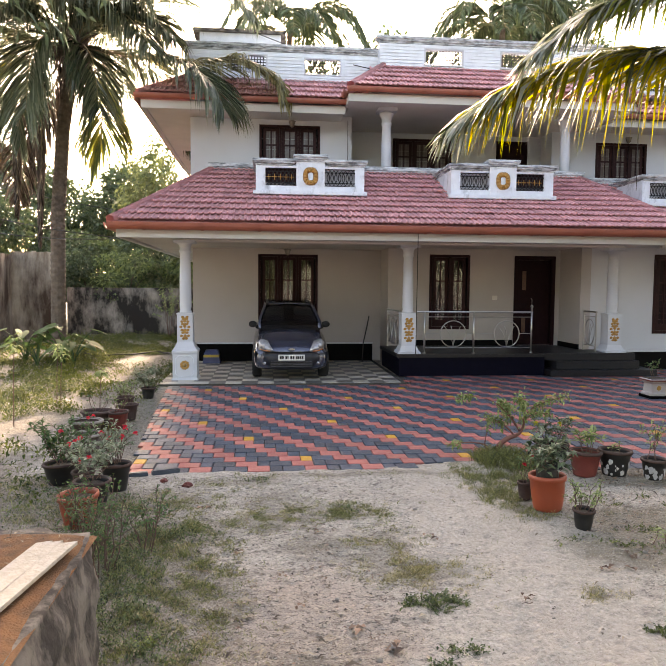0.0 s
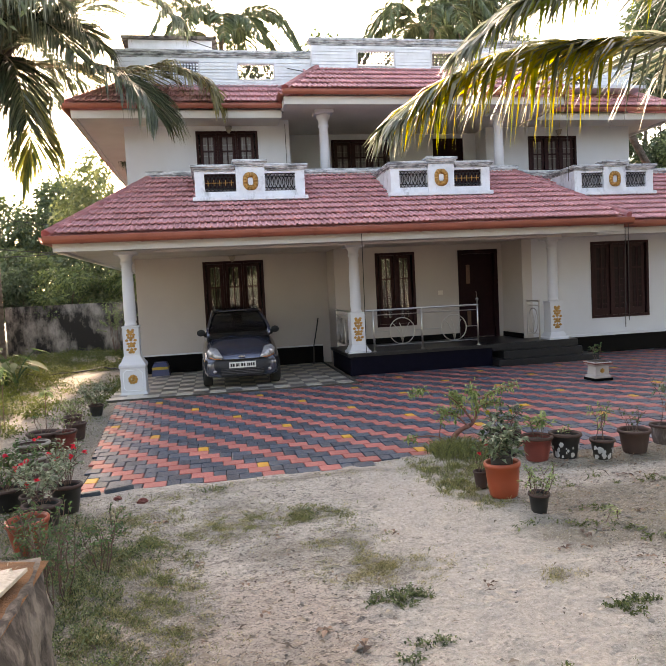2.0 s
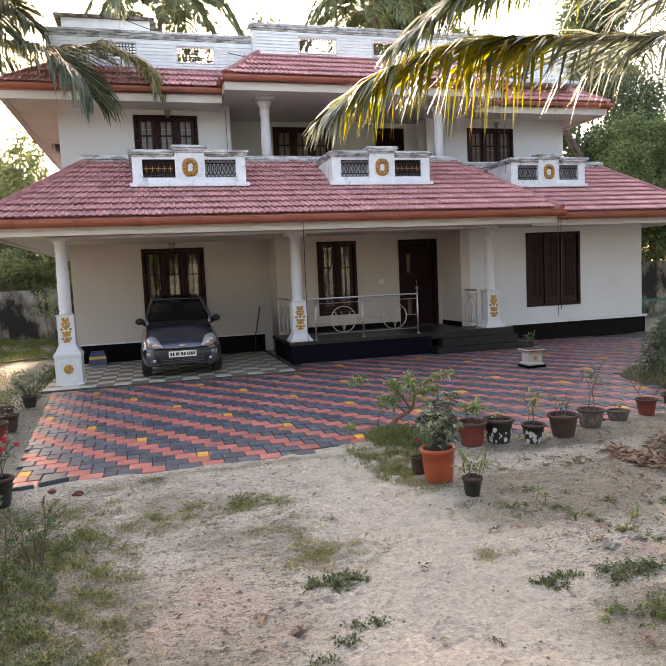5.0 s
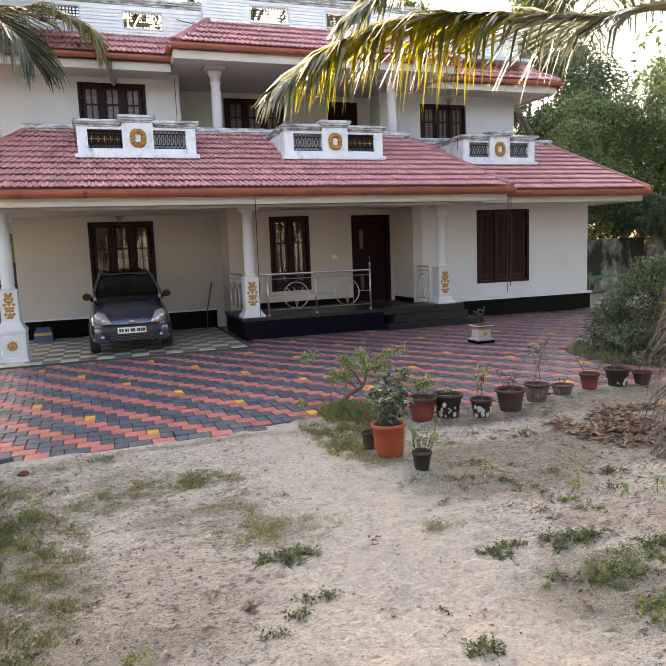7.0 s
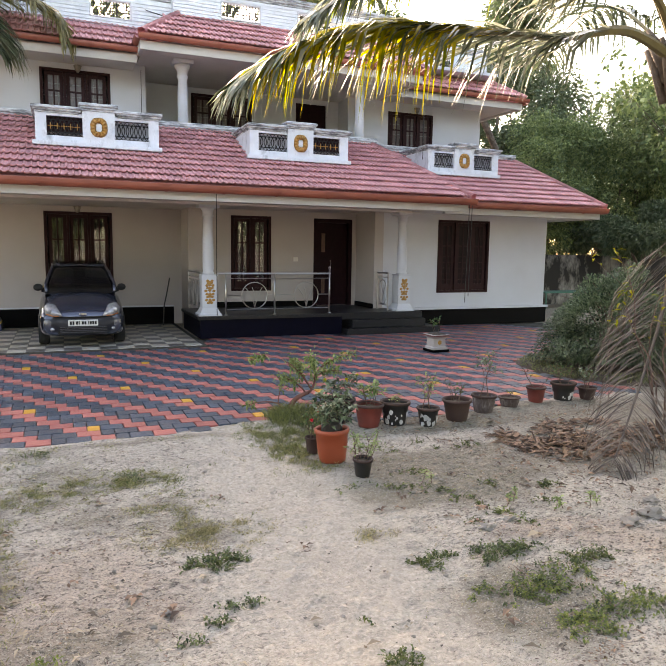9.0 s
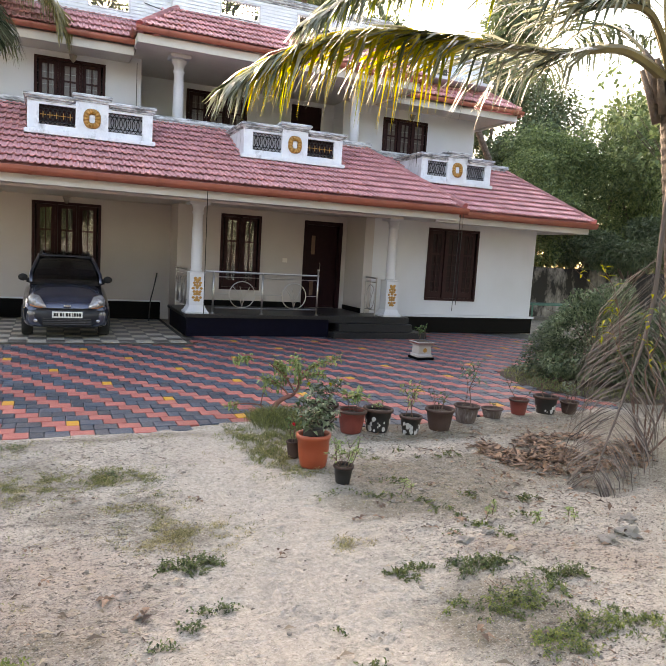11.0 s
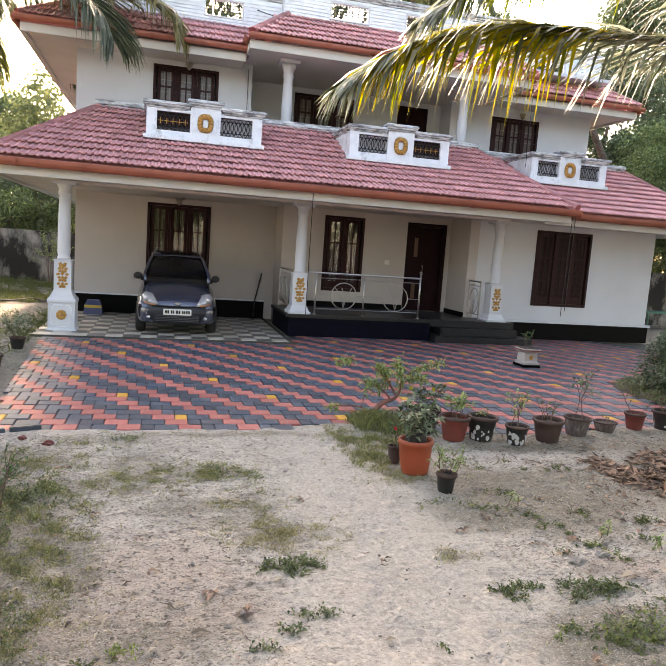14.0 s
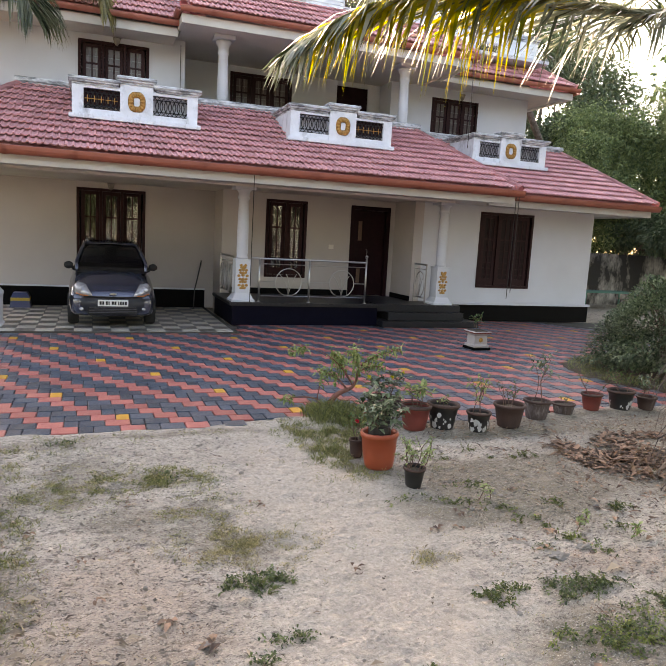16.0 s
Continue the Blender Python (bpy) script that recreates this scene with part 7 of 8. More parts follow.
# young palm by the pots, one frond reaching over the yard, one dead frond hanging to the ground
palm = tagged(new("coconut_palm"), "young coconut palm with a yellowing frond and a dead hanging one", "palm tree")
C = Vector((7.2, 6.2, 4.12))
ringed_trunk(palm, [(8.0, 6.1, -0.1), (7.6, 6.15, 2.0), C], 0.17, 0.15)
bm = bmesh.new()
for i in range(16):
    a = i * 2.4
    tube(bm, [C + Vector((0.12 * math.cos(a), 0.12 * math.sin(a), -0.5 + 0.03 * i)), C + Vector((0.24 * math.cos(a), 0.24 * math.sin(a), -0.15 + 0.03 * i)), C + Vector((0.36 * math.cos(a), 0.36 * math.sin(a), 0.15 + 0.02 * i))], 0.06, 0.03, n=6)
part("leaf_base", bm, M_BARK, palm, "ragged brown leaf bases", smooth=True)
main = [C, (6.2, 6.02, 4.3), (5.2, 5.9, 4.08), (4.08, 5.8, 3.96), (2.9, 5.6, 3.78), (2.15, 5.5, 3.52), (1.6, 5.4, 3.18)]
frond(palm, main, 1.1, M_PALM_YELLOW, 0.62, n=120, seed=300, start=0.45, end=0.84, width=0.045, r0=0.065, sweep=3.0)
frond(palm, main, 1.2, M_PALM_SILVER, 0.5, n=150, seed=301, start=0.2, width=0.048, r0=0.04, sweep=3.3)
frond(palm, [C, (6.1, 5.6, 4.55), (5.13, 5.4, 4.42), (3.74, 5.2, 4.3), (2.7, 5.0, 4.0), (2.05, 4.9, 3.6)], 1.05, M_PALM_SILVER, 0.42, n=170, seed=302, start=0.2, width=0.048, r0=0.05, sweep=3.4)
frond(palm, [C, (6.1, 5.6, 4.55), (5.13, 5.4, 4.42), (3.74, 5.2, 4.3), (2.7, 5.0, 4.0), (2.05, 4.9, 3.6)], 0.9, M_PALM_LIME, 0.5, n=60, seed=303, start=0.5, end=0.9, width=0.045, r0=0.04, sweep=3.2)
frond(palm, [C, (6.2, 5.9, 4.9), (5.2, 5.7, 4.95), (4.1, 5.5, 4.7), (3.2, 5.3, 4.2)], 0.65, M_PALM_GREY, 0.7, n=50, seed=310, start=0.25, width=0.045)
frond(palm, [C, (7.0, 5.5, 4.9), (6.6, 4.4, 5.4), (5.9, 3.2, 5.3), (5.2, 2.2, 4.8)], 0.8, M_PALM_GREY, 0.7, n=60, seed=304, start=0.25)
frond(palm, [C, (7.8, 6.6, 5.0), (9.0, 7.0, 5.2), (10.2, 7.3, 4.6)], 0.8, M_PALM, 0.8, n=50, seed=305)
frond(palm, [C, (7.3, 7.3, 5.1), (7.7, 8.6, 5.4), (8.1, 9.9, 5.0)], 0.8, M_PALM, 0.8, n=50, seed=306)
frond(palm, [C, (7.7, 5.4, 5.0), (8.6, 4.5, 5.2), (9.6, 3.6, 4.6)], 0.8, M_PALM, 0.8, n=50, seed=307)
frond(palm, [C, (6.9, 6.2, 5.2), (6.8, 6.1, 6.2), (6.5, 5.9, 7.0)], 0.7, M_PALM, 0.4, n=40, seed=308)
frond(palm, [C - Vector((0.1, 0.1, 0.3)), (7.0, 5.9, 3.2), (6.7, 5.65, 2.2), (6.26, 5.3, 1.33), (5.36, 4.72, 0.58), (4.42, 4.1, 0.03)], 0.9, M_PALM_DRY, 0.66, n=130, seed=309, start=0.44, width=0.015, r0=0.05, sweep=1.3, stalk=M_PALM_DRY, name="dead_frond")


def tree(x, y, z, r, rz, mat, label, leaf=0.22, n=5000, seed=1, trunk=0.25, lumps=9, name="tree", squash=1.0, lean=(0, 0), ratio=0.5):
    """A trunk that divides into limbs, each ending in a loose clump of leaves; the clumps leave gaps."""
    t = tagged(new(name), label, "tree")
    t.location = (x, y, -0.05)
    q = random.Random(seed)
    bm, lv = bmesh.new(), Leaves()
    fork = Vector((q.uniform(-0.3, 0.3), q.uniform(-0.3, 0.3), max(1.2, (z - rz) * 0.9)))
    tube(bm, [(0, 0, 0), fork * 0.5 + Vector((q.uniform(-0.2, 0.2), 0, 0)), fork], trunk, trunk * 0.7, n=9)
    for k in range(lumps):
        d = ball_dir(q)
        c = Vector((lean[0] + d.x * r * 0.72, lean[1] + d.y * r * 0.72 * squash, z + d.z * rz * 0.75))
        tube(bm, bez(fork, fork.lerp(c, 0.45) + Vector((0, 0, 0.35)), c, 6), trunk * 0.4, trunk * 0.06, n=6)
        lr = r * q.uniform(0.34, 0.55)
        lz = rz * q.uniform(0.3, 0.5)
        for i in range(n // lumps):
            e = ball_dir(q)
            s = q.uniform(0.25, 1.0) ** 0.6 * (0.85 + 0.35 * noise.noise(e * 2 + c))
            p = c + Vector((e.x * lr * s, e.y * lr * s, e.z * lz * s))
            lv.flat(p, e + ball_dir(q), leaf * q.uniform(0.7, 1.3), leaf * ratio * q.uniform(0.8, 1.2), q)
    part("trunk", bm, M_BARK, t, smooth=True)
    lv.done("crown", mat, t)
    return t


DT, LT = "dark green broadleaf tree behind the garden", "light feathery tree behind the garden wall"
tree(-13.5, 38, 5.2, 4.2, 3.6, M_TREE_DARK, DT, 0.3, 9000, 1)
tree(-8.6, 40, 5.0, 4.5, 3.8, M_TREE_DARK, DT, 0.3, 10000, 2)
tree(-4.6, 34, 4.2, 3.4, 3.2, M_TREE_DARK, DT, 0.28, 8000, 3)
tree(-1.0, 42, 5.5, 4.2, 3.6, M_TREE_DARK, DT, 0.3, 8000, 4)
tree(-3.9, 28.5, 5.7, 2.3, 2.3, M_TREE_LIGHT, LT, 0.2, 4200, 5, 0.12)
tree(-6.5, 29, 2.6, 2.5, 1.8, M_TREE_DARK, DT, 0.2, 7000, 6, 0.15)
tree(-3.0, 27, 2.6, 1.8, 1.5, M_TREE_LIGHT, LT, 0.22, 2600, 7, 0.1)
for k, (x, y) in enumerate(((-5.2, 26.4), (-8.3, 27.0), (-2.6, 26.5), (-6.8, 26.6))):
    tree(x, y, 1.9, 1.6, 1.4, M_TREE_DARK if k % 2 else M_TREE, "leafy bush behind the garden wall", 0.13, 6000, 60 + k, 0.07)
tree(-17.0, 30, 4.0, 4.0, 3.2, M_TREE, DT, 0.34, 4200, 8)
tree(-11.5, 27, 3.4, 2.6, 2.2, M_TREE_DARK, DT, 0.2, 7000, 9)
tree(6.3, 42, 15.2, 3.4, 2.6, M_TREE_DARK, "tall sparse tree rising behind the house", 0.42, 2200, 10, 0.3, 11)
tree(17.0, 38, 16.5, 4.0, 4.0, M_TREE_DARK, "tall dark tree rising behind the house", 0.36, 9000, 12, 0.35)
tree(22.5, 34, 13.5, 4.5, 5.0, M_TREE_DARK, "tall dark tree rising behind the house", 0.34, 13000, 13, 0.35)
tree(18.6, 25.5, 7.4, 3.0, 3.6, M_TREE_DARK, "dark green tree beside the house", 0.22, 16000, 14)
tree(20.8, 21.5, 4.6, 2.9, 2.8, M_TREE, "full green tree over the boundary wall", 0.115, 46000, 15, 0.2, 18)
tree(25.0, 22.0, 4.6, 3.2, 2.8, M_TREE, "full green tree over the boundary wall", 0.12, 40000, 16, 0.2, 16)
tree(16.9, 21.0, 3.9, 2.3, 2.3, M_TREE, "full green tree over the boundary wall", 0.115, 40000, 17, 0.12, 18)
tree(18.6, 22.0, 5.0, 2.4, 2.3, M_TREE, "full green tree over the boundary wall", 0.115, 36000, 27, 0.14, 16)
tree(19.0, 17.2, 2.4, 1.9, 1.5, M_TREE_DARK, "shrubby tree in front of the boundary wall", 0.13, 16000, 18, 0.1)
tree(22.0, 15.5, 2.6, 2.2, 1.9, M_TREE, "shrubby tree in front of the boundary wall", 0.13, 18000, 19, 0.1)
tree(21.5, 28.0, 7.6, 3.4, 4.2, M_TREE_DARK, "tall dark tree rising behind the house", 0.2, 16000, 31)
tree(30.0, 24.0, 5.0, 4.0, 4.0, M_TREE_DARK, "dark green tree beside the house", 0.34, 5000, 20)
tree(19.0, 15.5, 6.6, 2.6, 1.6, M_TREE, "large-leaved tree with open branches", 0.2, 1100, 21, 0.06, 16, lean=(-2.2, -0.3), ratio=0.6)
for k, (x, y) in enumerate(((14.0, 20.5), (19.3, 20.6), (22.6, 20.4), (26.0, 20.6))):
    tree(x, y, 2.3, 1.9, 1.5, M_TREE_DARK if k % 2 else M_TREE, "shrubby hedge tree behind the boundary wall", 0.14, 11000, 40 + k, 0.08)
# unseen trees added behind and beside the viewer: block sky light, fill reflections
for k, (x, y, z, r) in enumerate(((13.5, 3.0, 6.0, 4.2), (11.5, -5.5, 6.5, 4.4), (5.5, -11.0, 6.0, 4.6), (0.6, -14.0, 5.2, 4.4), (-4.5, -13.0, 6.5, 4.6), (17.5, 8.5, 6.0, 4.0), (-13.0, -6.0, 6.0, 4.4))):
    tree(x, y, z, r, r * 0.95, M_TREE_DARK, "broad dark garden tree behind the viewer", 0.42, 5200, 130 + k, 0.25, 14)
# overhanging tree beside the viewer
tree(-4.2, 4.4, 4.85, 3.6, 0.9, M_TREE_DARK, "broadleaf tree whose low boughs hang over the garden", 0.15, 4600, 22, 0.2, 22, ratio=0.28)
tree(22.0, 19.8, 6.2, 3.0, 2.6, M_TREE, "full green tree over the boundary wall", 0.12, 36000, 25, 0.2, 16)
tree(15.6, 27.5, 7.0, 2.6, 3.4, M_TREE_DARK, "dark green tree beside the house", 0.24, 9000, 26)


def far_palm(x, y, z, seed, s=1.0):
    t = tagged(new("coconut_palm"), "distant tall coconut palm behind the house", "palm tree")
    c = Vector((x, y, z))
    ringed_trunk(t, [(x - 0.6, y, -0.1), (x - 0.2, y, z * 0.5), c], 0.2, 0.14)
    q = random.Random(seed)
    for k in range(13):
        a = 2 * math.pi * k / 13 + q.uniform(-0.2, 0.2)
        e = q.uniform(0.1, 1.1)
        d = Vector((math.cos(a), math.sin(a), 0))
        L = 4.2 * s * q.uniform(0.85, 1.1)
        frond(t, [c, c + d * L * 0.35 + Vector((0, 0, L * 0.3 * e)), c + d * L * 0.7 + Vector((0, 0, L * (0.35 * e - 0.1))), c + d * L + Vector((0, 0, L * (0.2 * e - 0.45)))], 1.0 * s, M_TREE_DARK, 0.8, n=90, seed=seed * 50 + k, width=0.11)


far_palm(1.3, 36, 15.3, 1)
far_palm(12.2, 34, 15.2, 2)
far_palm(-13.5, 30, 7.4, 3, 0.8)

# bare leaning palm trunk behind the corner of the house
palm = tagged(new("coconut_palm"), "slanting palm trunk behind the corner of the house", "palm tree")
ringed_trunk(palm, [(17.7, 20.0, -0.1), (14.46, 20.0, 5.43), (13.0, 20.0, 7.9)], 0.16, 0.12)
for k in range(9):
    a = 0.7 * k
    d = Vector((math.cos(a), math.sin(a), 0))
    c = Vector((13.0, 20.0, 7.85))
    frond(palm, [c, c + d * 0.6 + Vector((0, 0, 0.25)), c + d * 1.2 + Vector((0, 0, 0.1)), c + d * 1.7 - Vector((0, 0, 0.4))], 0.4, M_PALM, 0.7, n=36, seed=900 + k, width=0.04)
# ---- turf, weeds, litter, stones ----
def tuft(lv, x, y, n, spread, h, q, width=0.006):
    for i in range(n):
        a, k = q.uniform(0, 6.28), spread * math.sqrt(q.random())
        px, py = x + k * math.cos(a), y + k * math.sin(a)
        p = Vector((px, py, height(px, py) - 0.01))
        hh = h * q.uniform(0.4, 1.1)
        b = q.uniform(0, 6.28)
        lean = Vector((math.cos(b), math.sin(b), 0)) * hh * q.uniform(0.2, 0.9)
        lv.strip([p, p + lean * 0.35 + Vector((0, 0, hh * 0.6)), p + lean + Vector((0, 0, hh * q.uniform(0.6, 1.0)))], width * q.uniform(0.7, 1.3), up=Vector((math.sin(b), math.cos(b), 0.2)))


q = random.Random(404)
dry, green, weeds, shade = Leaves(), Leaves(), Leaves(), Leaves()
for x, y, rx, ry, count, h, part_green in GRASS:
    for i in range(int(count * 2.6)):
        gx, gy = q.gauss(x, rx * 0.72), q.gauss(y, ry * 0.72)
        n3 = noise.noise(Vector((gx * 6, gy * 6, 3))) + 0.5 * noise.noise(Vector((gx * 15, gy * 15, 9)))
        if n3 + q.uniform(-0.25, 0.25) > 0.02 and gy < paving_front(gx) + 0.05:
            lot = green if q.random() < part_green else dry
            tuft(lot, gx, gy, q.randint(6, 12), 0.04, 0.82 * h * q.uniform(0.3, 1.1) * (1 + 0.7 * n3), q, 0.0045)
for i in range(900):
    x, y = q.uniform(-1.6, 4.6), q.uniform(2.2, 6.0)
    if noise.noise(Vector((x * 0.9, y * 0.9, 2))) > -0.02 and trodden(x, y) < 0.2:
        tuft(dry, x, y, q.randint(3, 7), 0.03, q.uniform(0.012, 0.035), q, 0.005)
# thick tuft round the dwarf tree
for i in range(180):
    a, k = q.uniform(0, 6.28), 0.34 * math.sqrt(q.random())
    tuft(green, 2.42 + k * math.cos(a), 6.55 + k * math.sin(a), 14, 0.05, 0.19 * (1.15 - k), q, 0.006)
tagged(dry.done("dry_grass", M_GRASS), "short dry grass in worn patches", "grass", kind="stuff")
# grass on the round bed
for i in range(900):
    a, k = q.uniform(0, 6.28), q.uniform(0.7, 1.15)
    x, y = 8.15 + k * math.cos(a) * 1.16, 8.0 + k * math.sin(a) * 1.16
    for j in range(9):
        p = Vector((x + q.uniform(-0.05, 0.05), y + q.uniform(-0.05, 0.05), 0.0))
        e = Vector((q.uniform(-1, 1), q.uniform(-1, 1), 1.2)) * q.uniform(0.03, 0.09)
        green.strip([p, p + e * 0.6, p + e + Vector((e.x, e.y, -0.2 * e.z)) * 0.5], 0.006)
# side garden: weeds and long grass
for i in range(12000):
    x, y = -1.9 - 7.0 * q.random() ** 1.2, q.uniform(5.5, 24.5)
    if x > -2.7 and 5.2 < y < 12.3 and q.random() < 0.75 or (x + 2.6) ** 2 + (y - 16.5) ** 2 < 1.2:
        continue
    if noise.noise(Vector((x * 0.6, y * 0.6, 8))) < -0.18:
        continue
    if (x + 2.85) ** 2 / 0.5 + (y - 8.6) ** 2 / 0.9 < 1 or (x + 3.0) ** 2 / 0.9 + (y - 14.4) ** 2 / 1.6 < 1 and q.random() < 0.8:
        continue
    if q.random() < 0.25:
        tuft(green, x, y, q.randint(6, 12), 0.09, q.uniform(0.05, 0.17), q, 0.009)
    else:
        h = height(x, y)
        m = q.uniform(0.03, 0.2)
        # dappled shade is painted: noise picks the darker or the sunlit leaf colour
        lot = shade if noise.noise(Vector((x * 0.9, y * 0.9, 15))) > 0.02 else weeds
        for k in range(q.randint(10, 20)):
            lot.leaf((x + q.uniform(-0.1, 0.1), y + q.uniform(-0.1, 0.1), h + m * q.random()), ball_dir(q) + Vector((0, 0, 0.5)), q.uniform(0.03, 0.07), q.uniform(0.016, 0.032), 0.3)
for i in range(150):
    x, y = -2.9 - 5.5 * q.random(), q.uniform(8.5, 23.0)
    if noise.noise(Vector((x * 0.5, y * 0.5, 3))) < -0.1:
        continue
    h, s = height(x, y), q.uniform(0.12, 0.34)
    lot = shade if q.random() < 0.6 else weeds
    for k in range(70):
        a, t = q.uniform(0, 6.28), q.random()
        lot.leaf((x + 0.6 * s * t * math.cos(a), y + 0.6 * s * t * math.sin(a), h + s * q.uniform(0.3, 1.1) * (1.1 - 0.5 * t)), (math.cos(a), math.sin(a), q.uniform(-0.2, 0.7)), q.uniform(0.05, 0.11), q.uniform(0.025, 0.05), 0.3)
tagged(green.done("green_grass", M_GRASS_GREEN), "green grass tufts", "grass", kind="stuff")
tagged(weeds.done("garden_weeds", M_WEED_SUN), "side garden weeds with sunlight put into a yellow-green colour", "weeds", kind="stuff")
tagged(shade.done("low_weeds", M_WEED), "low side garden weeds with shade put into a darker green", "weeds", kind="stuff")
def weed_mat(lv, x, y, rx, ry, count, h):
    """A low mat of small leaves, highest in the middle."""
    for i in range(count):
        a, k = q.uniform(0, 6.28), q.random() ** 0.6 * (1.0 if q.random() < 0.85 else 1.5)
        px, py = x + rx * k * math.cos(a), y + ry * k * math.sin(a)
        if noise.noise(Vector((px * 13, py * 13, 4))) < -0.1:
            continue
        lv.leaf((px, py, height(px, py) + h * max(0.15, 1.05 - k * k) * q.random()), ball_dir(q) + Vector((0, 0, 0.35)), q.uniform(0.014, 0.036), q.uniform(0.007, 0.015), 0.25)


def sprigs(lots, x, y, rx, ry, count, h):
    """Creeping weeds: short runners with leaves, thinning out raggedly to the edge."""
    for i in range(count):
        a, k = q.uniform(0, 6.28), math.sqrt(q.random()) * 1.15
        px, py = x + rx * k * math.cos(a), y + ry * k * math.sin(a)
        if noise.noise(Vector((px * 9, py * 9, 4))) + 0.5 * noise.noise(Vector((px * 21, py * 21, 1))) < 0.75 * k - 0.62:
            continue
        if q.random() < 0.3:
            continue
        lv, b, ln = q.choice(lots), q.uniform(0, 6.28), q.uniform(0.02, 0.06)
        d = Vector((math.cos(b), math.sin(b), q.uniform(0.1, 0.9)))
        p = Vector((px, py, height(px, py) + 0.003))
        lift = h * q.uniform(0.3, 1.1) * max(0.3, 1.1 - k * k)
        for j in range(9):
            t = (j + q.random()) / 9
            lv.leaf(p + Vector((d.x, d.y, 0)) * ln * t + Vector((0, 0, lift * t)), d + 1.3 * ball_dir(q), q.uniform(0.012, 0.03), q.uniform(0.006, 0.014), 0.25)


lush = Leaves()
for x, y, rx, ry, count, h in ((-1.85, 7.2, 0.3, 0.4, 300, 0.08), (-1.8, 8.2, 0.25, 0.5, 360, 0.08), (-1.8, 9.2, 0.25, 0.5, 360, 0.08), (-1.85, 10.2, 0.25, 0.5, 360, 0.08), (-1.95, 11.9, 0.3, 0.4, 300, 0.08), (-1.0, 4.2, 0.35, 0.4, 2600, 0.12), (-0.85, 3.6, 0.25, 0.35, 1900, 0.08), (-0.6, 3.2, 0.25, 0.25, 1000, 0.06), (-1.2, 4.8, 0.5, 0.35, 2200, 0.09),
                           (-0.68, 4.8, 0.3, 0.25, 1400, 0.05), (-1.2, 5.5, 0.35, 0.3, 600, 0.08), (-1.75, 5.3, 0.5, 0.4, 900, 0.1), (-2.2, 6.0, 0.5, 0.4, 800, 0.1), (0.97, 3.13, 0.1, 0.05, 260, 0.05), (0.82, 3.0, 0.07, 0.05, 150, 0.04), (0.66, 2.86, 0.08, 0.05, 160, 0.04), 
                           (-0.1, 6.1, 0.12, 0.06, 160, 0.05), (0.64, 5.25, 0.1, 0.08, 160, 0.05)):
    weed_mat(lush, x, y, rx, ry, count, h)
bm = bmesh.new()
for i in range(120):
    x, y, a, ln = q.uniform(-1.2, 4.6), q.uniform(2.2, 6.0), q.uniform(0, 6.28), 0.015 + 0.10 * q.random() ** 3
    if trodden(x, y) > 0.3 and q.random() < 0.7:
        continue
    pts = []
    for k in range(5):
        pts.append((x, y, height(x, y) + 0.004))
        a += q.uniform(-0.35, 0.35)
        x, y = x + ln * 0.25 * math.cos(a), y + ln * 0.25 * math.sin(a)
    tube(bm, pts, 0.0025, 0.0012, n=4)
tagged(part("twigs", bm, M_TWIG), "thin dry twigs scattered on the sand", "twigs", kind="stuff")
low, sunny = Leaves(), Leaves()
for x, y, rx, ry, count, h in ((3.4, 3.75, 0.1, 0.06, 90, 0.04), (2.7, 3.62, 0.08, 0.05, 90, 0.03), (1.5, 2.75, 0.05, 0.04, 60, 0.04), (-0.1, 2.8, 0.08, 0.06, 110, 0.04)):
    weed_mat(low, x, y, rx, ry, count, h)
for x, y, rx, ry, count, h in ((-0.63, 3.27, 0.07, 0.05, 110, 0.08), (0.05, 2.9, 0.08, 0.05, 100, 0.05)):
    weed_mat(sunny, x, y, rx, ry, count, h)
for lots, x, y, rx, ry, count, h in (((low, low, lush), 2.18, 3.22, 0.16, 0.09, 150, 0.06), ((lush, lush, low), 2.62, 3.17, 0.26, 0.10, 330, 0.06), ((lush, low, sunny), 2.50, 2.77, 0.32, 0.12, 420, 0.06), ((lush, sunny), 2.82, 2.85, 0.2, 0.12, 150, 0.05), ((sunny, sunny, lush), 2.62, 2.38, 0.22, 0.13, 330, 0.05),
                                     ((sunny, lush), 2.95, 2.48, 0.24, 0.16, 330, 0.05), ((sunny, lush), 3.25, 2.25, 0.25, 0.16, 250, 0.05), ((lush, low), 3.1, 2.97, 0.17, 0.08, 150, 0.05), ((lush, low), 0.95, 3.63, 0.2, 0.09, 300, 0.05), ((low,), 3.64, 5.08, 0.12, 0.08, 60, 0.06), ((low,), 3.39, 5.12, 0.07, 0.05, 35, 0.07), ((low,), 3.25, 5.38, 0.08, 0.05, 40, 0.05), ((low,), 3.2, 4.16, 0.09, 0.05, 40, 0.04),
                                     ((low,), 3.67, 4.0, 0.1, 0.06, 40, 0.04), ((low, lush), 1.51, 2.39, 0.1, 0.06, 80, 0.05), ((low,), 2.75, 4.6, 0.15, 0.08, 50, 0.03), ((low, lush), 2.8, 5.3, 0.2, 0.12, 70, 0.05)):
    sprigs(lots, x, y, rx, ry, count, h)
for (x0, y0), (x1, y1) in (((2.1, 4.42), (2.5, 4.32)), ((2.5, 4.32), (2.8, 4.15)), ((2.8, 4.15), (2.9, 3.9)), ((2.9, 3.9), (2.98, 3.68)), ((2.98, 3.68), (3.1, 3.5))):
    for k in range(5):
        t = q.random()
        sprigs((low, low, low, sunny), x0 + (x1 - x0) * t, y0 + (y1 - y0) * t + q.gauss(0, 0.05), 0.09, 0.045, 11, 0.03)
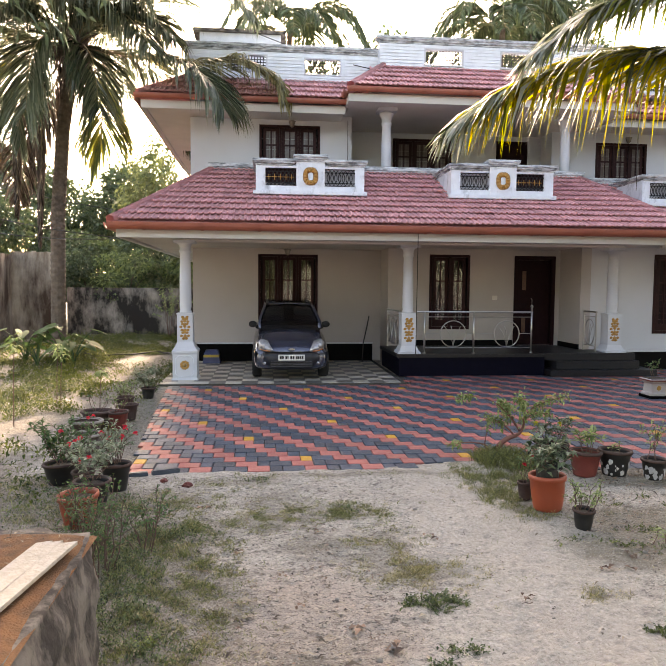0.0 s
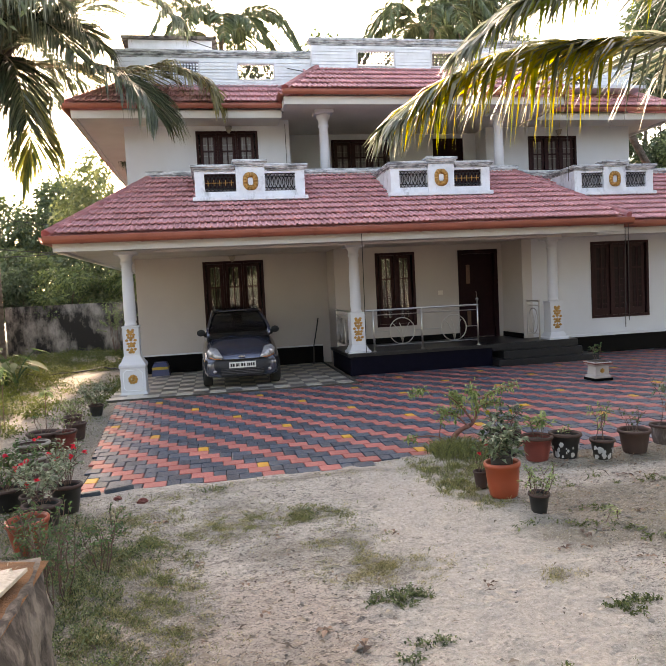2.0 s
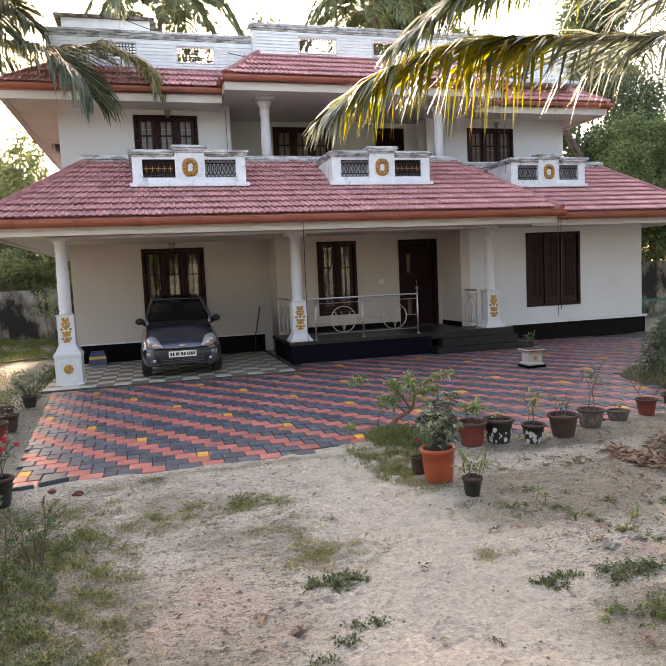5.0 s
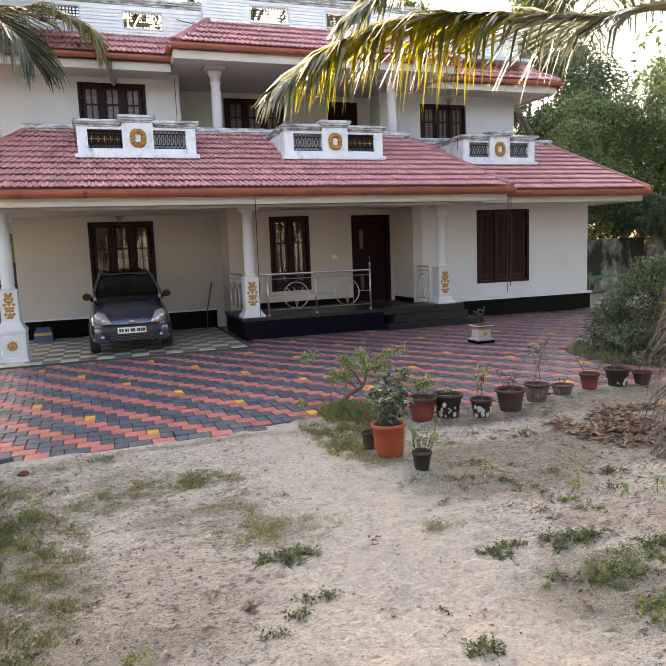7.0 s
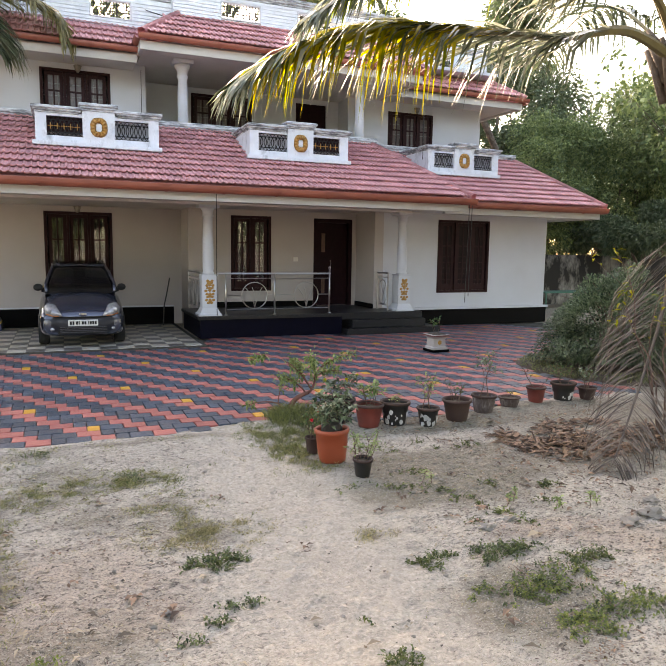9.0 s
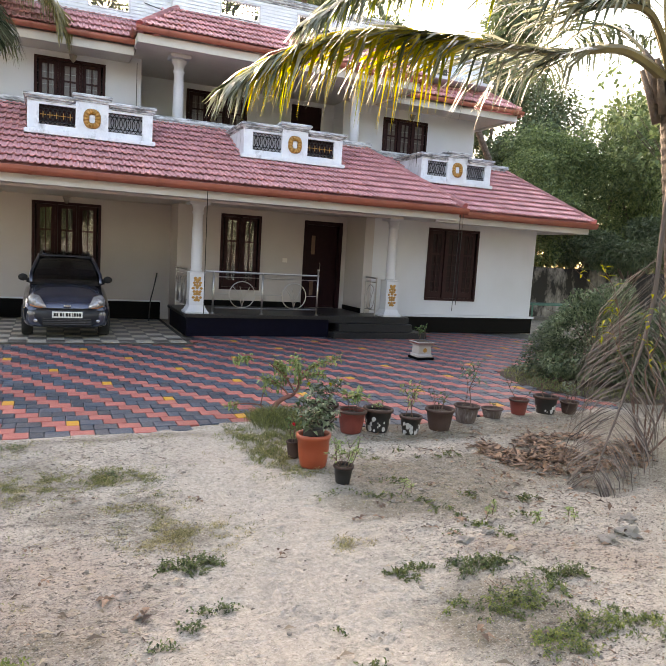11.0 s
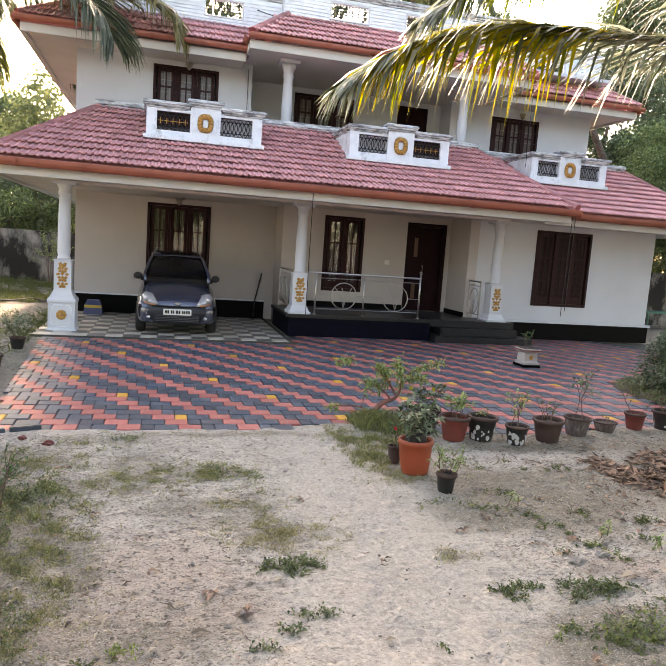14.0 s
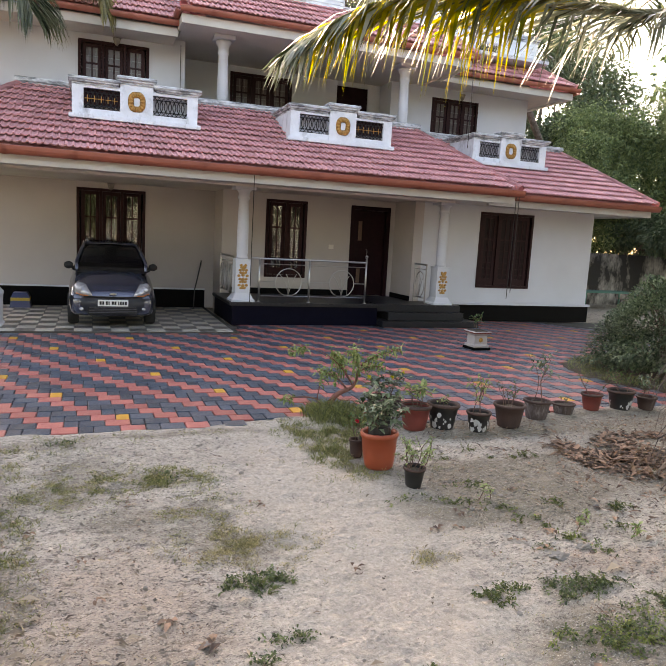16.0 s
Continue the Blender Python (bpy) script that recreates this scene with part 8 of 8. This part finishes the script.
tagged(lush.done("dark_weeds", M_WEED_GREEN), "low dark green weeds among the grass", "weeds", kind="stuff")
tagged(low.done("ground_weeds", M_WEED), "small creeping weeds on the sand", "weeds", kind="stuff")
tagged(sunny.done("creeping_weeds", M_LEAF_LIME), "bright yellow-green creeping weeds", "weeds", kind="stuff")
for k, (x, y) in enumerate(((3.17, 3.81), (3.42, 3.6), (3.67, 3.54), (2.75, 4.3))):
    t = tagged(new("seedling"), "small upright green seedling in the sand", "seedling", group="seedlings")
    t.location = (x, y, height(x, y) - 0.01)
    shrub(t, 0, 0.13, 0.04, 2, 40, 0.04, 0.016, M_LEAF_PALE, seed=500 + k, bare=0.2, upright=0.9)
# sprig with bright new leaves beside the palm
t = tagged(new("garden_shrub"), "leaning shrub with bright yellow-green new leaves", "shrub")
t.location = (5.75, 4.75, 0)
shrub(t, 0, 1.95, 0.7, 7, 90, 0.13, 0.03, M_LEAF_YELLOW, seed=510, bare=0.6, upright=0.6)
# leaf litter
pile = Leaves()
for i in range(1700):
    a, k = q.uniform(0, 6.28), math.sqrt(q.random())
    x, y = 4.95 + 1.0 * k * math.cos(a), 5.0 + 0.6 * k * math.sin(a)
    if noise.noise(Vector((x * 3, y * 3, 5))) < -0.25:
        continue
    pile.leaf((x, y, height(x, y) + 0.008 + 0.04 * (1 - k) * q.random()), Vector((q.uniform(-1, 1), q.uniform(-1, 1), q.uniform(-0.08, 0.14))), q.uniform(0.05, 0.13), q.uniform(0.022, 0.05), q.uniform(-0.2, 0.2))
for i in range(360):
    x, y = q.gauss(4.35, 0.75), q.gauss(4.6, 0.6)
    if x > 3.4:
        pile.leaf((x, y, height(x, y) + 0.01), Vector((q.uniform(-1, 1), q.uniform(-1, 1), q.uniform(-0.02, 0.35))), q.uniform(0.03, 0.11), q.uniform(0.015, 0.04), 0.2)
for i in range(420):
    x, y = q.uniform(3.1, 6.6), q.gauss(5.85, 0.12)
    pile.leaf((x, y, height(x, y) + 0.008), Vector((q.uniform(-1, 1), q.uniform(-1, 1), q.uniform(-0.02, 0.3))), q.uniform(0.015, 0.06), q.uniform(0.008, 0.025), 0.2)
for i in range(1500):
    x, y = q.gauss(2.75, 0.7), q.gauss(4.2, 0.8)
    if trodden(x, y) > 0.3 or noise.noise(Vector((x * 2.5, y * 2.5, 11))) < -0.05 or y > paving_front(x) - 0.1:
        continue
    pile.leaf((x, y, height(x, y) + 0.004), Vector((q.uniform(-1, 1), q.uniform(-1, 1), q.uniform(-0.05, 0.35))), 0.008 + 0.045 * q.random() ** 3, q.uniform(0.005, 0.016), 0.2)
for i in range(800):
    a, k = q.uniform(0, 6.28), math.sqrt(q.random())
    x, y = 4.55 + 0.55 * k * math.cos(a), 4.72 + 0.32 * k * math.sin(a)
    if noise.noise(Vector((x * 4, y * 4, 8))) > -0.15:
        pile.leaf((x, y, height(x, y) + 0.008 + 0.03 * (1 - k) * q.random()), Vector((q.uniform(-1, 1), q.uniform(-1, 1), q.uniform(-0.1, 0.3))), q.uniform(0.04, 0.12), q.uniform(0.02, 0.045), q.uniform(-0.3, 0.4))
# scraps of dead leaf and stalk, gathered in hollows
for i in range(560):
    x, y = q.uniform(-1.1, 4.6), 2.1 + 4.0 * q.random() ** 1.2
    if trodden(x, y) > 0.25 or q.random() > 0.35 + 0.65 * turf(x, y) + (0.35 if x > 2.1 else 0.0):
        continue
    for k in range(q.randint(4, 16)):
        px, py = x + q.gauss(0, 0.035), y + q.gauss(0, 0.022)
        pile.leaf((px, py, height(px, py) + 0.003), Vector((q.uniform(-1, 1), q.uniform(-1, 1), q.uniform(-0.05, 0.5))), 0.006 + 0.028 * q.random() ** 2, q.uniform(0.004, 0.012), 0.2)
for x, y, ln in ((0.5, 3.37, 0.09), (0.65, 3.15, 0.1), (2.18, 2.55, 0.09), (2.2, 4.0, 0.09), (2.3, 3.95, 0.07), (-0.5, 5.35, 0.1), (0.15, 3.62, 0.05), (2.6, 3.75, 0.08), (2.9, 3.75, 0.09), (0.33, 4.75, 0.06), (1.2, 4.6, 0.07), (2.45, 4.15, 0.08), (3.0, 4.4, 0.09), (2.7, 3.6, 0.07), (3.2, 3.9, 0.08), (-0.2, 4.5, 0.07), (0.1, 4.1, 0.05), (1.5, 3.7, 0.06)):
    for k in range(4):
        a = q.uniform(0, 6.28)
        px, py = x + q.gauss(0, 0.02), y + q.gauss(0, 0.015)
        pile.leaf((px, py, height(px, py) + 0.015), Vector((math.cos(a), math.sin(a), q.uniform(-0.1, 0.5))), ln * q.uniform(0.5, 1.0), 0.4 * ln, 0.3)
tagged(pile.done("leaf_pile", M_PILE), "heap of dark brown fallen leaves", "leaves", kind="stuff")
lit = Leaves()
for i in range(5200):
    x, y = q.uniform(-1.4, 5.0), 2.0 + 4.2 * q.random() ** 1.2
    if trodden(x, y) > 0.3 and q.random() < 0.7:
        continue
    lit.leaf((x, y, height(x, y) + 0.005), Vector((q.uniform(-1, 1), q.uniform(-1, 1), q.uniform(-0.02, 0.2))), 0.005 + 0.03 * q.random() ** 4, q.uniform(0.003, 0.009), 0.1)
for i in range(240):
    x, y = q.uniform(-1.0, 4.4), q.uniform(2.2, 6.0)
    if trodden(x, y) > 0.4 and q.random() < 0.6:
        continue
    lit.leaf((x, y, height(x, y) + 0.008), Vector((q.uniform(-1, 1), q.uniform(-1, 1), q.uniform(0.0, 0.2))), q.uniform(0.025, 0.06), q.uniform(0.010, 0.022), 0.3)
for i in range(60):
    x, y = q.uniform(-0.9, 0.9), q.uniform(2.3, 3.9)
    lit.leaf((x, y, height(x, y) + 0.01), Vector((q.uniform(-1, 1), q.uniform(-1, 1), q.uniform(0.0, 0.2))), q.uniform(0.04, 0.085), q.uniform(0.014, 0.028), 0.35)
for i in range(40):
    x, y = q.uniform(-1, 6), q.uniform(6.8, 11)
    lit.leaf((x, y, 0.008), Vector((q.uniform(-1, 1), q.uniform(-1, 1), 0.1)), q.uniform(0.02, 0.05), 0.015, 0.1)
for x, y, ln in ((-0.21, 3.54, 0.085), (-0.22, 3.46, 0.09), (-0.2, 3.28, 0.1), (-0.19, 3.7, 0.11), (0.27, 3.27, 0.08), (0.34, 2.97, 0.1), (1.23, 2.83, 0.08), (2.08, 2.3, 0.1), (1.4, 2.54, 0.09), (-0.1, 3.15, 0.09), (2.86, 3.25, 0.17), (3.36, 3.2, 0.1), (0.15, 3.1, 0.07), (-0.05, 3.4, 0.06), (3.95, 5.1, 0.09), (4.3, 5.75, 0.11)):
    a = q.uniform(-0.6, 0.6)
    lit.leaf((x, y, height(x, y) + 0.02), Vector((math.cos(a), math.sin(a), 0.1)), ln, 0.38 * ln, 0.25)
tagged(lit.done("leaf_litter", M_LITTER), "pale dry fallen leaves on the ground", "leaves", kind="stuff")
bm = bmesh.new()
for i in range(110):
    x, y = q.uniform(-1.2, 5.2), q.uniform(2.2, 6.2)
    if x < 2.4 and q.random() < 0.6:
        continue
    s = q.uniform(0.005, 0.018)
    r = bmesh.ops.create_icosphere(bm, subdivisions=1, radius=s)
    bmesh.ops.scale(bm, verts=r["verts"], vec=(q.uniform(0.8, 1.5), q.uniform(0.8, 1.3), q.uniform(0.5, 0.9)))
    bmesh.ops.translate(bm, verts=r["verts"], vec=(x, y, height(x, y) + s * 0.2))
tagged(part("pebbles", bm, M_STONE), "small stones and clods on the sand", "pebbles", kind="stuff")
for k, (x, y, s) in enumerate(((3.73, 3.24, 0.09), (3.98, 3.3, 0.11), (2.73, 3.49, 0.06), (2.95, 3.55, 0.05), (0.6, 3.15, 0.035), (4.2, 3.5, 0.08))):
    bm = bmesh.new()
    blob(bm, (0, 0, 0), s * 0.75, s * 0.6, s * 0.4, seed=k, rough=0.9)
    o = tagged(part("garden_stone", bm, M_STONE), "rough grey stone half sunk in the sand", "stone", group="stones")
    o.location = (x, y, height(x, y) + s * 0.1)

# crumbs of earth strewn over the sand
vs, fs = [], []
for i in range(22000):
    x, y = q.uniform(-1.5, 5.2), 2.0 + 4.3 * q.random() ** 1.3
    if noise.noise(Vector((x * 1.1, y * 1.1, 12))) + q.uniform(-0.5, 0.5) < -0.05:
        continue
    if trodden(x, y) > 0.2 and q.random() < 0.85:
        continue
    s = 0.0025 + 0.012 * q.random() ** 4
    z, k, a = height(x, y) - 0.002, len(vs), q.uniform(0, 6.28)
    vs += [(x + s * q.uniform(0.7, 1.3) * math.cos(a + j * 1.57), y + s * q.uniform(0.7, 1.3) * math.sin(a + j * 1.57), z) for j in range(4)] + [(x + q.uniform(-0.4, 0.4) * s, y + q.uniform(-0.4, 0.4) * s, z + s * q.uniform(0.4, 0.8))]
    fs += [(k, k + 1, k + 4), (k + 1, k + 2, k + 4), (k + 2, k + 3, k + 4), (k + 3, k, k + 4)]
tagged(raw("earth_crumbs", vs, fs, M_CRUMB), "small dark crumbs of earth on the sand", "crumbs", kind="stuff")

for k, (x, y, s) in enumerate(((-0.95, 6.12, 0.035), (-0.72, 6.02, 0.045))):
    bm = bmesh.new()
    blob(bm, (0, 0, 0), s, s * 0.7, s * 0.55, seed=20 + k, rough=0.6)
    o = tagged(part("brick_fragment", bm, M_CLAY), "broken red brick lump at the edge of the paving", "brick", group="brick fragments")
    o.location = (x, y, height(x, y) + s * 0.25)
# ---- paving blocks and porch floor tiles ----
PA, PB, PH = 0.1243, 0.2219, 0.1876
PP = PA + 2 * PB
YX, YY = 0.409, 6.842  # middle of one yellow block
paving = boxes("paving", [(-1.38, 1.3, 6.42, 12.12, -0.14, -0.022), (1.302, 2.7, 6.78, 12.12, -0.14, -0.022), (2.702, 7.2, 6.4, 12.12, -0.14, -0.022), (7.202, 12.5, 8.0, 14.0, -0.14, -0.022), (2.6, 7.2, 12.122, 13.1, -0.14, -0.022)], M_JOINT)
tagged(paving, "block paving of red and grey bricks with scattered yellow ones", "paving", kind="structure")


def block_mesh(w, m):
    g, b, h = 0.004, 0.006, 0.02
    x, y = w / 2 - g, PH / 2 - g
    vs = [(-x, -y, -h), (x, -y, -h), (x, y, -h), (-x, y, -h), (-x, -y, -b), (x, -y, -b), (x, y, -b), (-x, y, -b), (-x + b, -y + b, 0), (x - b, -y + b, 0), (x - b, y - b, 0), (-x + b, y - b, 0)]
    fs = [(0, 1, 5, 4), (1, 2, 6, 5), (2, 3, 7, 6), (3, 0, 4, 7), (4, 5, 9, 8), (5, 6, 10, 9), (6, 7, 11, 10), (7, 4, 8, 11), (8, 9, 10, 11)]
    me = bpy.data.meshes.new("paver")
    me.from_pydata(vs, [], fs)
    me.materials.append(m)
    return me, vs, fs


BLOCKS = {k: block_mesh(w, m) for k, w, m in (("red", PB, M_RED), ("small", PA, M_GREY), ("grey", PB, M_GREY), ("yellow", PA, M_YELLOW))}
rest = {"red": ([], []), "small": ([], []), "grey": ([], []), "yellow": ([], [])}
r = random.Random(5)
for row in range(-3, 40):
    y = YY + PH * row
    ragged = 0.12 * noise.noise(Vector((row * 0.9, 0, 7)))
    for c in range(-12, 26):
        base = YX - PA * row + PP * c
        for kind, x in (("small", base), ("grey", base + PA / 2 + PB / 2), ("red", base - PA / 2 - PB / 2)):
            half = (PA if kind == "small" else PB) / 2
            left = -1.36 - 0.07 * (y - 6.4)
            front = paving_front(x) + 0.05 * noise.noise(Vector((x * 1.3, 4, 1)))
            if x + half < left + 0.05 or x > 12.6 or y < front or (x - 8.15) ** 2 + (y - 8.0) ** 2 < 1.85 or (x > 7.2 and y < 8.0):
                continue
            cut = max(0.0, left - (x - half))
            if y + PH / 2 > 12.16 and x < 2.75 or y > 13.12 and x < 8.3 or y > 14.0 or (5.7 < x < 8.15 and y > 12.85):
                continue
            k = "yellow" if kind == "small" and row % 5 == 0 and c % 3 == 0 else kind
            z = r.uniform(-0.003, 0.003)
            M = pose(x + cut / 2, y, z, r.uniform(-0.5, 0.5), r.uniform(-0.5, 0.5), r.uniform(-0.5, 0.5)) @ Matrix.Diagonal((1 - cut / (2 * half), 1, 1, 1))
            me, vs, fs = BLOCKS[k]
            if y < 7.75 and -1.5 < x < 3.2:
                o = new("paver", me)
                o.parent = paving
                o.matrix_world = M
            else:
                n = len(rest[k][0])
                rest[k][0].extend(tuple(M @ Vector(p)) for p in vs)
                rest[k][1].extend(tuple(n + i for i in f) for f in fs)
for k, (vs, fs) in rest.items():
    tagged(raw(k + "_pavers", vs, fs, BLOCKS[k][0].materials[0], paving), kind="stuff")

porch = tagged(boxes("carport_floor", [(-1.95, 2.62, 12.16, 16.0, -0.1, 0.008)], M_JOINT), "chequered floor of the car porch", "floor", kind="structure")
tiles = []
for m in (M_TILE_W, M_TILE_B):
    g = 0.1475
    vs = [(-g, -g, 0), (g, -g, 0), (g, g, 0), (-g, g, 0), (-g + 0.003, -g + 0.003, 0.008), (g - 0.003, -g + 0.003, 0.008), (g - 0.003, g - 0.003, 0.008), (-g + 0.003, g - 0.003, 0.008)]
    me = bpy.data.meshes.new("floor_tile")
    me.from_pydata(vs, [], [(0, 1, 5, 4), (1, 2, 6, 5), (2, 3, 7, 6), (3, 0, 4, 7), (4, 5, 6, 7)])
    me.materials.append(m)
    tiles.append(me)
for i in range(15):
    for k in range(12):
        t = new("floor_tile", tiles[0 if i < 2 and k == 0 else (i + k) % 2])
        t.parent = porch
        t.location = (-1.795 + 0.2985 * i, 12.32 + 0.31 * k, 0.008)
        t.scale = (1, 1.03, 1)
